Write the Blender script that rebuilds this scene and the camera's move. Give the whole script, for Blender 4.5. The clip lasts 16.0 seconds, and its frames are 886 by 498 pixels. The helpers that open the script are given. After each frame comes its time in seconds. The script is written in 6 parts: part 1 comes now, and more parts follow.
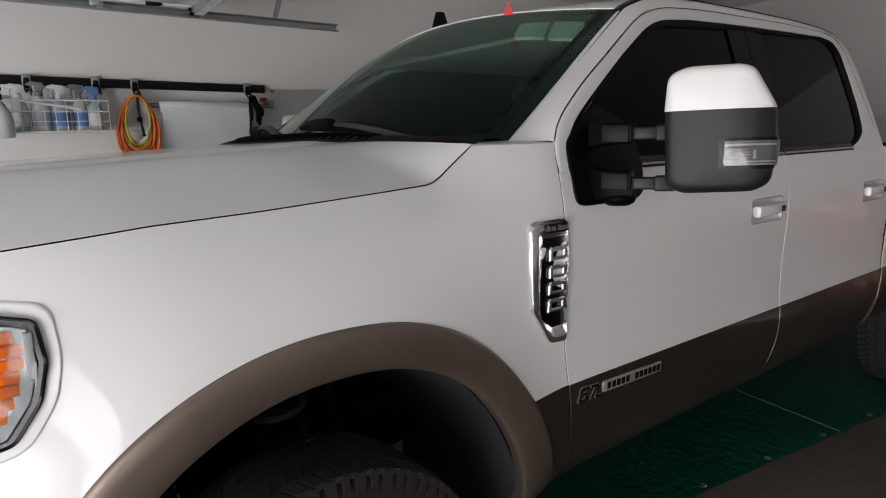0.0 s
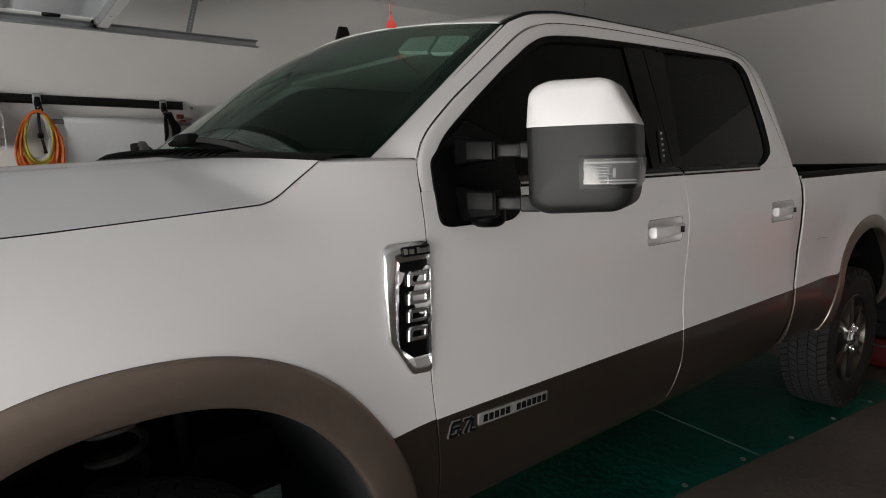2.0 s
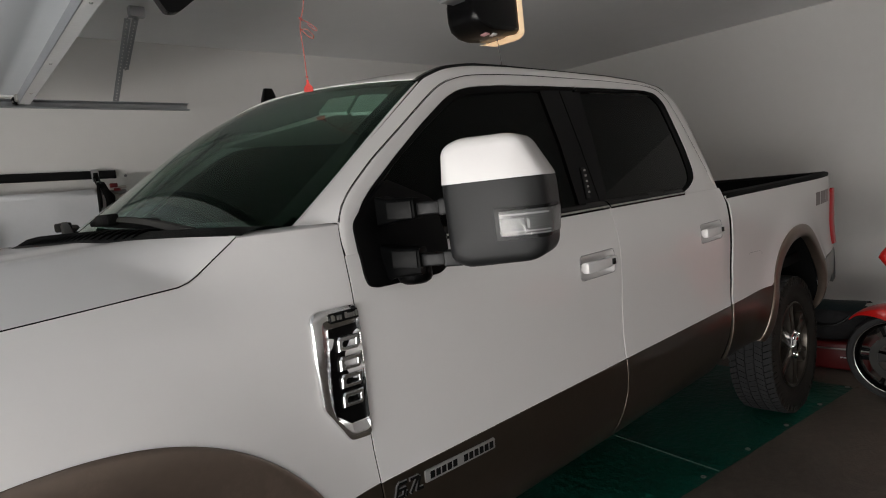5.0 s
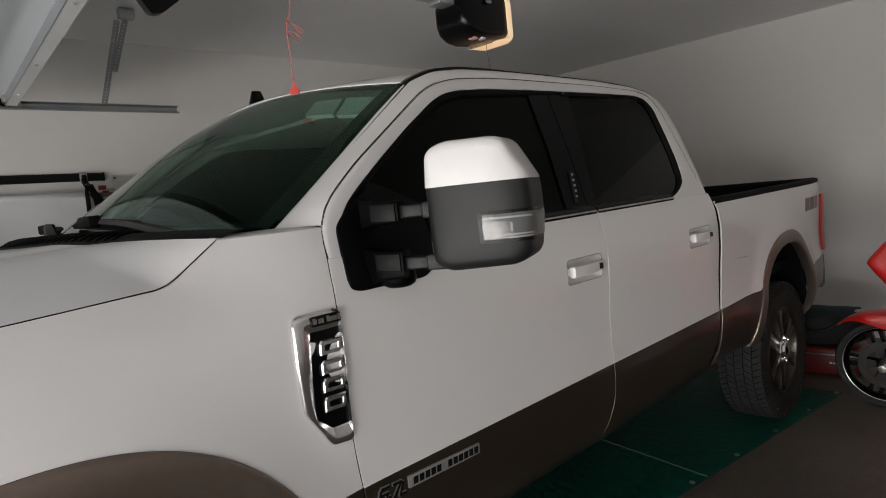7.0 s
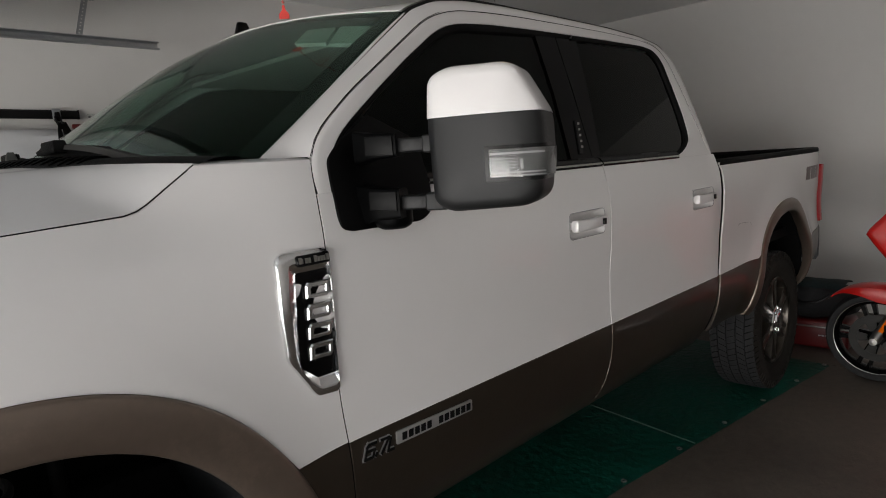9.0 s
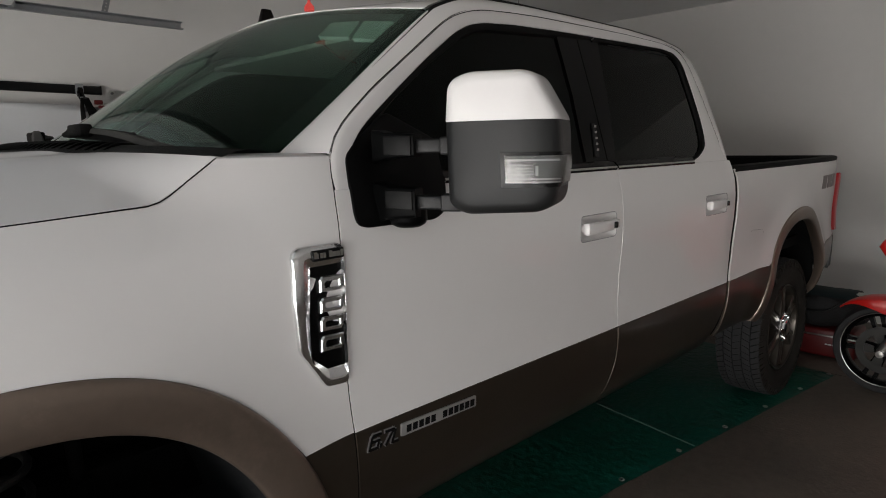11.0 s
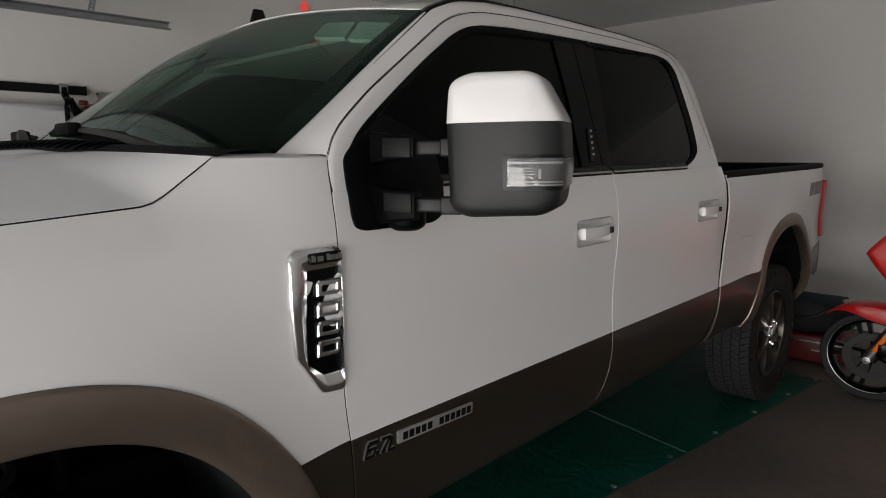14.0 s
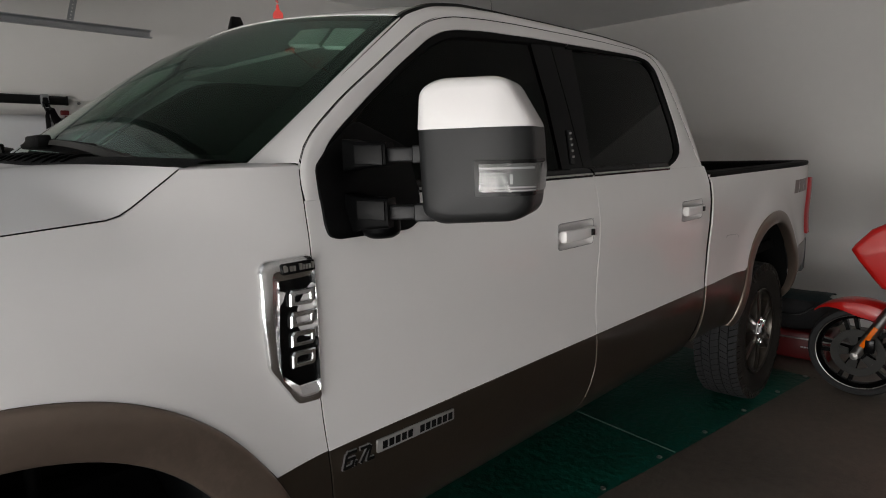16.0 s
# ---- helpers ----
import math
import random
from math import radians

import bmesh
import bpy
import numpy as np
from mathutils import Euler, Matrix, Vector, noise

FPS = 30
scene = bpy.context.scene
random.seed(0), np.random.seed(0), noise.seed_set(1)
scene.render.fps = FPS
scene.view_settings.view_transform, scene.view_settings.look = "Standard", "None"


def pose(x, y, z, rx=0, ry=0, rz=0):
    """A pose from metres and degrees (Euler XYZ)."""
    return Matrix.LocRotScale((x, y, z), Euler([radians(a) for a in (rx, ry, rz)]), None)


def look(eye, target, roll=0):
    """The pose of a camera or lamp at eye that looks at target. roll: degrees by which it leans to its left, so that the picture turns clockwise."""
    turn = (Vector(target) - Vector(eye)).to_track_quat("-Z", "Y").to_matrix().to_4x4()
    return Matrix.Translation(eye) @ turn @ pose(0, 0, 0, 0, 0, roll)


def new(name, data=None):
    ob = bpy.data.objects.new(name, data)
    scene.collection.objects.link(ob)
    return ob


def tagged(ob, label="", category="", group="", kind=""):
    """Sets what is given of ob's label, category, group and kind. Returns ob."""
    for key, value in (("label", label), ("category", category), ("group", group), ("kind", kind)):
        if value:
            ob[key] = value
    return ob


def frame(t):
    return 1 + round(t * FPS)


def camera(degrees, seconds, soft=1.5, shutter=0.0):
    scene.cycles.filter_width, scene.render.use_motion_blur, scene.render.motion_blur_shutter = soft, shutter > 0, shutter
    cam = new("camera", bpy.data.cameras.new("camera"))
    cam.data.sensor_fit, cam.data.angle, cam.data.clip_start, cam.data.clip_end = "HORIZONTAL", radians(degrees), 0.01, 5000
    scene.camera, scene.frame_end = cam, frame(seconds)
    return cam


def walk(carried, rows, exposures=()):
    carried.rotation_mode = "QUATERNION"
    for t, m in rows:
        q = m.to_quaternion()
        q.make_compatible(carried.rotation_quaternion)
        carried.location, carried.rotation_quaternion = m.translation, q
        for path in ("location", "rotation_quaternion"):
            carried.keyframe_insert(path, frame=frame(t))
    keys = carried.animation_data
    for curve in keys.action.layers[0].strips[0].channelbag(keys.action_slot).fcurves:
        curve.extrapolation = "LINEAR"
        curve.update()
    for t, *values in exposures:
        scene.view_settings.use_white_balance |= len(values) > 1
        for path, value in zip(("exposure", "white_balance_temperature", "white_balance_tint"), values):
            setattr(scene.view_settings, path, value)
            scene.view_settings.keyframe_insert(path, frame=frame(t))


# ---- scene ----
cam = camera(70.2, 16.0, soft=1.0)
PATH = [
    (0, (-0.514, -1.136, 1.581), (0.667, 0.442, 1.239), -1.8),
    (0.5, (-0.367, -1.185, 1.592), (0.872, 0.353, 1.275), -1.4),
    (1, (-0.223, -1.276, 1.584), (1.034, 0.251, 1.285), -1.3),
    (1.5, (-0.19, -1.271, 1.559), (1.07, 0.256, 1.273), -1.4),
    (2, (-0.22, -1.221, 1.563), (1.048, 0.3, 1.282), -1.5),
    (2.5, (-0.248, -1.214, 1.578), (1.038, 0.293, 1.306), -1.8),
    (3, (-0.185, -1.24, 1.615), (1.131, 0.247, 1.375), -3.6),
    (3.5, (-0.128, -1.307, 1.619), (1.202, 0.172, 1.408), -5.4),
    (4, (-0.137, -1.301, 1.62), (1.211, 0.163, 1.422), -6.0),
    (6.5, (-0.16, -1.281, 1.618), (1.227, 0.149, 1.447), -6.1),
    (7, (-0.129, -1.301, 1.613), (1.257, 0.13, 1.443), -6.0),
    (7.5, (-0.082, -1.289, 1.587), (1.302, 0.143, 1.403), -5.9),
    (8, (-0.074, -1.207, 1.546), (1.322, 0.206, 1.312), -5.7),
    (8.5, (-0.057, -1.191, 1.54), (1.345, 0.211, 1.279), -4.6),
    (9, (-0.069, -1.182, 1.543), (1.336, 0.213, 1.262), -3.8),
    (11.3, (-0.088, -1.198, 1.583), (1.291, 0.213, 1.26), -0.9),
    (11.5, (-0.076, -1.183, 1.574), (1.314, 0.22, 1.258), -0.6),
    (12, (-0.078, -1.156, 1.576), (1.316, 0.243, 1.263), -0.7),
    (12.5, (-0.078, -1.169, 1.584), (1.321, 0.226, 1.273), -0.7),
    (13, (-0.081, -1.161, 1.58), (1.324, 0.228, 1.269), -0.7),
    (13.5, (-0.093, -1.162, 1.58), (1.316, 0.224, 1.272), -0.7),
    (14, (-0.094, -1.155, 1.574), (1.317, 0.228, 1.266), -0.7),
    (14.5, (-0.093, -1.158, 1.586), (1.319, 0.224, 1.28), -0.9),
    (15, (-0.092, -1.164, 1.588), (1.324, 0.215, 1.285), -1.2),
    (15.5, (-0.097, -1.165, 1.594), (1.321, 0.212, 1.294), -1.5),
    (16, (-0.054, -1.18, 1.582), (1.371, 0.191, 1.281), -1.7),
]
walk(cam, [(t, look(eye, target, roll)) for t, eye, target, roll in PATH], exposures=((0, -0.05, 6450, 12), (0.5, -0.10, 6560, 11), (1.0, -0.10, 6600, 10), (2.5, -0.09, 6600, 10), (6.5, -0.05, 6600, 10), (7.3, -0.05, 6600, 10), (8.6, -0.13, 6600, 10), (16.0, -0.13, 6600, 10)))

# ---- light ----
world = bpy.data.worlds.new("sky")
scene.world = world
world.use_nodes = True
wn = world.node_tree
sky = wn.nodes.new("ShaderNodeTexSky")
sky.sky_type, sky.sun_disc = "NISHITA", False
sky.sun_elevation, sky.sun_rotation = radians(48), radians(100)
wn.nodes["Background"].inputs[1].default_value = 0.08
wn.links.new(sky.outputs[0], wn.nodes["Background"].inputs[0])
sun = new("sun", bpy.data.lights.new("sun", "SUN"))
sun.data.energy, sun.data.angle, sun.data.color = 2.2, radians(0.6), (1, 0.95, 0.88)
sun.matrix_basis = look((5, -1, 6), (0, 0, 0))
# unseen area lamps outside the open bays, standing in for open sky over the street and the sunlit driveway; the one at
# the threshold is added fill for the front wheel
for name, at, to, width, height, power, tint in (("street_daylight", (-4.6, -2.0, 1.85), (0, -2.0, 2.05), 8.0, 1.7, 92, (1.0, 0.955, 0.91)), ("driveway_bounce_lamp", (-5.3, -2.4, 0.03), (-5.0, -2.4, 1.0), 9.0, 4.6, 1680, (1.0, 0.97, 0.94)), ("apron_fill", (-1.98, -1.6, 0.32), (-0.98, -1.35, 0.58), 3.4, 0.5, 38, (0.97, 0.98, 1.0))):
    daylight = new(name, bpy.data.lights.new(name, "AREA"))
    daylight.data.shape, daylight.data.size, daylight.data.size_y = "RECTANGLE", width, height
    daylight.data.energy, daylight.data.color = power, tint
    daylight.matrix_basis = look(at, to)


# ---- materials ----
def surface(name, col, rough=0.5, metal=0.0, coat=0.0, var=0.12, scale=6.0, bump=0.0, bscale=60.0, stain=0.0, spec=0.5, rvar=0.08, sheen=0.0, crough=0.04):
    m = bpy.data.materials.new(name)
    m.use_nodes = True
    n, l = m.node_tree.nodes, m.node_tree.links
    b = n["Principled BSDF"]
    b.inputs["Metallic"].default_value = metal
    b.inputs["Coat Weight"].default_value = coat
    b.inputs["Coat Roughness"].default_value = crough
    b.inputs["Specular IOR Level"].default_value = spec
    b.inputs["Sheen Weight"].default_value = sheen
    co = n.new("ShaderNodeTexCoord")
    fine = n.new("ShaderNodeTexNoise")
    fine.inputs["Scale"].default_value, fine.inputs["Detail"].default_value = scale * 9, 4
    big = n.new("ShaderNodeTexNoise")
    big.inputs["Scale"].default_value, big.inputs["Detail"].default_value = scale * 0.35, 5
    for t in (fine, big):
        l.new(co.outputs["Object"], t.inputs["Vector"])
    mix = n.new("ShaderNodeMath")
    mix.operation = "MULTIPLY_ADD"
    mix.inputs[1].default_value = 0.35
    l.new(fine.outputs["Fac"], mix.inputs[0])
    l.new(big.outputs["Fac"], mix.inputs[2])
    ramp = n.new("ShaderNodeMapRange")
    ramp.inputs["From Min"].default_value, ramp.inputs["From Max"].default_value = 0.35, 1.0
    l.new(mix.outputs[0], ramp.inputs["Value"])
    cm = n.new("ShaderNodeMix")
    cm.data_type = "RGBA"
    cm.inputs["A"].default_value = (*[max(0, c * (1 - var)) for c in col], 1)
    cm.inputs["B"].default_value = (*[min(1, c * (1 + var)) for c in col], 1)
    l.new(ramp.outputs[0], cm.inputs["Factor"])
    out = cm.outputs["Result"]
    if stain:
        st = n.new("ShaderNodeTexNoise")
        st.inputs["Scale"].default_value, st.inputs["Detail"].default_value, st.inputs["Roughness"].default_value = scale * 0.6, 8, 0.7
        l.new(co.outputs["Object"], st.inputs["Vector"])
        sr = n.new("ShaderNodeMapRange")
        sr.inputs["From Min"].default_value, sr.inputs["From Max"].default_value = 0.55, 0.75
        l.new(st.outputs["Fac"], sr.inputs["Value"])
        sm = n.new("ShaderNodeMix")
        sm.data_type = "RGBA"
        sm.inputs["B"].default_value = (*[c * (1 - stain) for c in col], 1)
        l.new(sr.outputs[0], sm.inputs["Factor"])
        l.new(out, sm.inputs["A"])
        out = sm.outputs["Result"]
    l.new(out, b.inputs["Base Color"])
    rr = n.new("ShaderNodeMapRange")
    rr.inputs["To Min"].default_value, rr.inputs["To Max"].default_value = max(0, rough - rvar), min(1, rough + rvar)
    l.new(big.outputs["Fac"], rr.inputs["Value"])
    l.new(rr.outputs[0], b.inputs["Roughness"])
    if bump:
        bt = n.new("ShaderNodeTexNoise")
        bt.inputs["Scale"].default_value, bt.inputs["Detail"].default_value = bscale, 3
        l.new(co.outputs["Object"], bt.inputs["Vector"])
        bp = n.new("ShaderNodeBump")
        bp.inputs["Strength"].default_value, bp.inputs["Distance"].default_value = bump, 0.01
        l.new(bt.outputs["Fac"], bp.inputs["Height"])
        l.new(bp.outputs[0], b.inputs["Normal"])
    return m


def glass(name, col, rough=0.0, ior=1.45, gloss=(1, 1, 1)):
    m = bpy.data.materials.new(name)
    m.use_nodes = True
    b = m.node_tree.nodes["Principled BSDF"]
    b.inputs["Base Color"].default_value = (*col, 1)
    b.inputs["Roughness"].default_value = rough
    b.inputs["IOR"].default_value = ior
    b.inputs["Specular Tint"].default_value = (*gloss, 1)
    b.inputs["Transmission Weight"].default_value = 1
    return m


def glow(name, col, power):
    m = bpy.data.materials.new(name)
    m.use_nodes = True
    b = m.node_tree.nodes["Principled BSDF"]
    b.inputs["Base Color"].default_value = (*col, 1)
    b.inputs["Emission Color"].default_value = (*col, 1)
    b.inputs["Emission Strength"].default_value = power
    return m


WALL = surface("painted drywall", (0.71, 0.70, 0.685), 0.75, var=0.045, scale=1.2, bump=0.07, bscale=140)
# for the unseen far wall, set pale to bounce light into the room
WALLD = surface("pale bounce wall", (0.78, 0.765, 0.75), 0.8, var=0.2, scale=1.5, bump=0.1)
CEIL = surface("ceiling paint", (0.86, 0.865, 0.87), 0.8, var=0.05, scale=0.8, bump=0.10, bscale=110)
CONCRETE = surface("garage concrete", (0.125, 0.105, 0.086), 0.5, var=0.5, scale=2.2, bump=0.35, bscale=45, stain=0.5)
DRIVE = surface("driveway", (0.42, 0.40, 0.37), 0.8, var=0.15, scale=0.6, bump=0.2)
TARP = surface("green tarp", (0.003, 0.080, 0.055), 0.38, var=0.5, scale=4, bump=1.0, bscale=22, spec=0.4, stain=0.35)
TARPLINE = surface("tarp seam", (0.09, 0.16, 0.135), 0.5)
WHITE = surface("white pearl paint", (0.76, 0.742, 0.733), 0.40, coat=0.65, var=0.02, scale=2, rvar=0.04, crough=0.03)
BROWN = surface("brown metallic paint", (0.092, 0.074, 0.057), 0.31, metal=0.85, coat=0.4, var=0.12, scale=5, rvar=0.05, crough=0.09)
# same paint as BROWN, base lightened and mottled to imitate reflected light
FLARE = surface("satin brown paint, lightened as lit", (0.225, 0.175, 0.141), 0.36, metal=0.8, coat=0.35, var=0.16, scale=4.5, rvar=0.14, stain=-0.45, crough=0.22)
BLACKP = surface("black textured plastic", (0.0032, 0.0034, 0.0036), 0.42, spec=0.30, var=0.2, scale=20, bump=0.12, bscale=900)
WEATHER = surface("weathered black plastic", (0.0042, 0.0042, 0.0042), 0.6, spec=0.16, var=0.3, scale=20, bump=0.2, bscale=500)
BLACKS = surface("black smooth plastic", (0.0022, 0.0022, 0.0024), 0.26, spec=0.22, var=0.15, scale=15)
RUBBER = surface("tyre rubber", (0.029, 0.029, 0.030), 0.78, spec=0.3, var=0.25, scale=18, bump=0.2, bscale=300)
PILLARB = surface("gloss black pillar film", (0.0015, 0.0015, 0.0016), 0.16, spec=0.12, var=0.1, scale=15)
WORN = surface("weathered wiper metal", (0.055, 0.053, 0.049), 0.6, spec=0.3, var=0.3, scale=14)
SHELL = surface("dusty black mirror plastic", (0.0065, 0.0069, 0.0072), 0.44, spec=0.40, var=0.25, scale=14, bump=0.12, bscale=900, rvar=0.12)
BRACK = surface("moulded bracket plastic", (0.0013, 0.0014, 0.0015), 0.42, spec=0.06, var=0.2, scale=20, bump=0.08, bscale=700)
ARMP = surface("grey arm plastic", (0.007, 0.0073, 0.0076), 0.42, spec=0.3, var=0.2, scale=20, bump=0.08, bscale=700)
SAIL = surface("dull black plastic", (0.0018, 0.0018, 0.0019), 0.45, spec=0.10, var=0.2, scale=15)
COVERP = surface("satin bracket plastic", (0.0026, 0.0027, 0.0028), 0.42, spec=0.14, var=0.2, scale=20, bump=0.1, bscale=500)
SEALGAP = surface("black seal and gap shade", (0.003, 0.003, 0.003), 0.6, spec=0.12)
SIDEWALL = surface("dusty sidewall", (0.0198, 0.0171, 0.0143), 0.85, spec=0.25, var=0.35, scale=10, bump=0.2, bscale=120)
DARK = surface("underbody black", (0.005, 0.005, 0.005), 0.75, var=0.3, spec=0.15)
SPRING = surface("dusty black steel", (0.022, 0.0215, 0.021), 0.6, var=0.3, scale=30)
LINER = surface("wheel liner felt", (0.026, 0.027, 0.029), 0.9, spec=0.2, var=0.3, scale=15, bump=0.4, bscale=200)
CHROME = surface("chrome", (0.78, 0.78, 0.79), 0.07, metal=1.0, var=0.02, rvar=0.02)
LAMPR = surface("lamp reflector", (0.13, 0.13, 0.128), 0.35, metal=0.9, var=0.3, scale=60)
BADGE = surface("badge silver", (0.46, 0.455, 0.45), 0.38, metal=0.7, var=0.05)
VENTCH = surface("polished vent chrome", (0.80, 0.80, 0.80), 0.16, metal=1.0, var=0.06, rvar=0.05)
MLAMP = surface("mirror lamp reflector", (0.16, 0.16, 0.155), 0.55, metal=0.4, var=0.25, scale=50)
EMBLEM = surface("brushed emblem chrome", (0.74, 0.74, 0.74), 0.24, metal=1.0, var=0.05, rvar=0.04)
SATIN = surface("satin silver", (0.45, 0.44, 0.42), 0.3, metal=1.0, var=0.08)
RIB = surface("lamp rib", (0.52, 0.52, 0.51), 0.5, metal=0.3, var=0.1)
GUNMETAL = surface("dark machined wheel", (0.10, 0.088, 0.076), 0.32, metal=0.9, var=0.15, scale=14)
GALV = surface("galvanised steel", (0.44, 0.46, 0.48), 0.38, metal=0.85, var=0.18, scale=14, rvar=0.12)
DOORW = surface("white steel door", (0.54, 0.565, 0.59), 0.45, var=0.05, scale=2, bump=0.03, bscale=150)
RED = surface("red motorcycle paint", (0.56, 0.010, 0.008), 0.3, coat=0.45, var=0.05)
REDP = surface("red painted steel", (0.10, 0.006, 0.006), 0.4, var=0.2, scale=9, stain=0.3)
REDTAG = surface("red plastic tag", (0.62, 0.03, 0.02), 0.45, var=0.08)
REDLENS = surface("red tail lamp", (0.50, 0.010, 0.014), 0.3, coat=0.4, var=0.1)
CORDM = surface("faded red cord", (0.55, 0.14, 0.12), 0.8, var=0.2, scale=40)
AMBER = surface("amber reflector", (0.95, 0.17, 0.0), 0.35, spec=0.2, coat=0.0, var=0.15, scale=30)
ORANGE = surface("orange cable", (0.62, 0.14, 0.02), 0.5, var=0.12)
YELLOW = surface("yellow cable", (0.55, 0.48, 0.06), 0.5, var=0.12)
FILM = surface("white plastic sheeting", (0.74, 0.75, 0.77), 0.45, var=0.05, scale=5, bump=0.1, bscale=30)
WIRE = surface("white coated wire", (0.72, 0.72, 0.72), 0.4)
BLUEP = surface("blue label", (0.10, 0.22, 0.48), 0.45, var=0.1)
WHITEP = surface("white plastic", (0.60, 0.61, 0.62), 0.4, var=0.05)
CLEARP = surface("milky plastic", (0.42, 0.47, 0.52), 0.25, var=0.08, spec=0.6)
DISC = surface("dark brake steel", (0.04, 0.039, 0.037), 0.4, metal=0.7, var=0.2, scale=30)
GREYP = surface("grey plastic", (0.16, 0.165, 0.17), 0.5, var=0.1)
SEAT = surface("dark leather", (0.014, 0.011, 0.008), 0.5, var=0.2, bump=0.2, bscale=80)
VISOR = surface("visor cloth", (0.34, 0.34, 0.33), 0.9, var=0.08, scale=12)
HEADL = surface("grey headliner cloth", (0.20, 0.195, 0.19), 0.9, var=0.05)
STICKER = surface("emblem grey", (0.20, 0.17, 0.17), 0.5)
TEAL = surface("teal fabric", (0.005, 0.018, 0.020), 0.85, var=0.2, bump=0.4, bscale=40)
WSGLASS = glass("windscreen glass", (0.40, 0.66, 0.53), ior=1.46, gloss=(0.72, 1.0, 0.85))
TINT = glass("tinted window glass", (0.008, 0.011, 0.009), ior=1.18, gloss=(0.85, 1.0, 0.93))
CLEAR = glass("clear lens", (0.93, 0.95, 0.96), 0.02)
LENSM = glass("frosted lamp lens", (0.93, 0.95, 0.96), 0.10)
BOARD = glass("acrylic sheet", (0.97, 0.985, 0.98), 0.0, ior=1.12)
WARM = glow("lit diffuser", (1.0, 0.74, 0.47), 0.42)


# ---- building helpers ----
YC = 1.015


def mesh_of(name, bm, mat, angle=38, mir=False):
    if mir:
        for v in bm.verts:
            v.co.y = 2 * YC - v.co.y
        bmesh.ops.reverse_faces(bm, faces=bm.faces[:])
    me = bpy.data.meshes.new(name)
    bm.to_mesh(me)
    bm.free()
    me.materials.append(mat)
    me.polygons.foreach_set("use_smooth", [True] * len(me.polygons))
    me.set_sharp_from_angle(angle=radians(angle))
    return me


def thing(name, label, category, at=(0, 0, 0), group="", kind=""):
    e = new(name)
    e.location = at
    e.empty_display_size = 0.1
    return tagged(e, label, category, group, kind)


def part(name, bm, mat, parent, label="", angle=38, mir=False, kind=""):
    ob = new(name, mesh_of(name, bm, mat, angle, mir))
    ob.parent = parent
    if parent.parent is None:
        ob.matrix_parent_inverse = parent.matrix_basis.inverted()
    return tagged(ob, label, kind=kind)


def solo(name, bm, mat, label, category, group="", kind="", angle=38):
    return tagged(new(name, mesh_of(name, bm, mat, angle)), label, category, group, kind)


def box(bm, lo, hi, bev=0.0, seg=2, rot=None):
    lo, hi = Vector(lo), Vector(hi)
    r = bmesh.ops.create_cube(bm, size=1.0)
    vs = r["verts"]
    for v in vs:
        v.co = Vector([lo[i] + (v.co[i] + 0.5) * (hi[i] - lo[i]) for i in range(3)])
    if bev:
        es = list({e for v in vs for e in v.link_edges})
        out = bmesh.ops.bevel(bm, geom=es, offset=bev, segments=seg, affect="EDGES", profile=0.5)
        vs = list({v for f in out["faces"] for v in f.verts} | {v for v in vs if v.is_valid})
    if rot is not None:
        for v in vs:
            v.co = rot @ v.co
    return vs


def grid(bm, rows, closed_u=False, closed_v=False, skip=None):
    """Quads over rows of points."""
    vv = [[bm.verts.new(p) for p in r] for r in rows]
    nu, nv = len(vv), len(vv[0])
    for i in range(nu if closed_u else nu - 1):
        for j in range(nv if closed_v else nv - 1):
            q = [vv[i][j], vv[(i + 1) % nu][j], vv[(i + 1) % nu][(j + 1) % nv], vv[i][(j + 1) % nv]]
            if skip and skip(sum((v.co for v in q), Vector()) / 4):
                continue
            try:
                bm.faces.new(q)
            except ValueError:
                pass
    return vv


def tube(bm, pts, r, n=8, closed=False, cap=True):
    pts = [Vector(p) for p in pts]
    rings = []
    up = Vector((0.13, 0.29, 0.95))
    for i, p in enumerate(pts):
        a = pts[i - 1] if (i or closed) else p
        b = pts[(i + 1) % len(pts)] if (i < len(pts) - 1 or closed) else p
        d = (b - a).normalized()
        s = d.cross(up)
        if s.length < 1e-3:
            s = d.cross(Vector((1, 0, 0)))
        s.normalize()
        q = s.cross(d)
        rr = r[i] if isinstance(r, (list, tuple)) else r
        rings.append([p + (s * math.cos(t) + q * math.sin(t)) * rr for t in [2 * math.pi * k / n for k in range(n)]])
    vv = grid(bm, rings, closed_u=closed, closed_v=True)
    if cap and not closed:
        bm.faces.new(list(reversed(vv[0])))
        bm.faces.new(vv[-1])


def turned(bm, prof, centre, axis="y", n=48):
    """A profile of (radius, offset) turned about an axis through centre."""
    c = Vector(centre)
    rows = []
    for k in range(n):
        t = 2 * math.pi * k / n
        row = []
        for r, o in prof:
            a, b = r * math.cos(t), r * math.sin(t)
            row.append(c + Vector({"y": (a, o, b), "x": (o, a, b), "z": (a, b, o)}[axis]))
        rows.append(row)
    grid(bm, rows, closed_u=True)


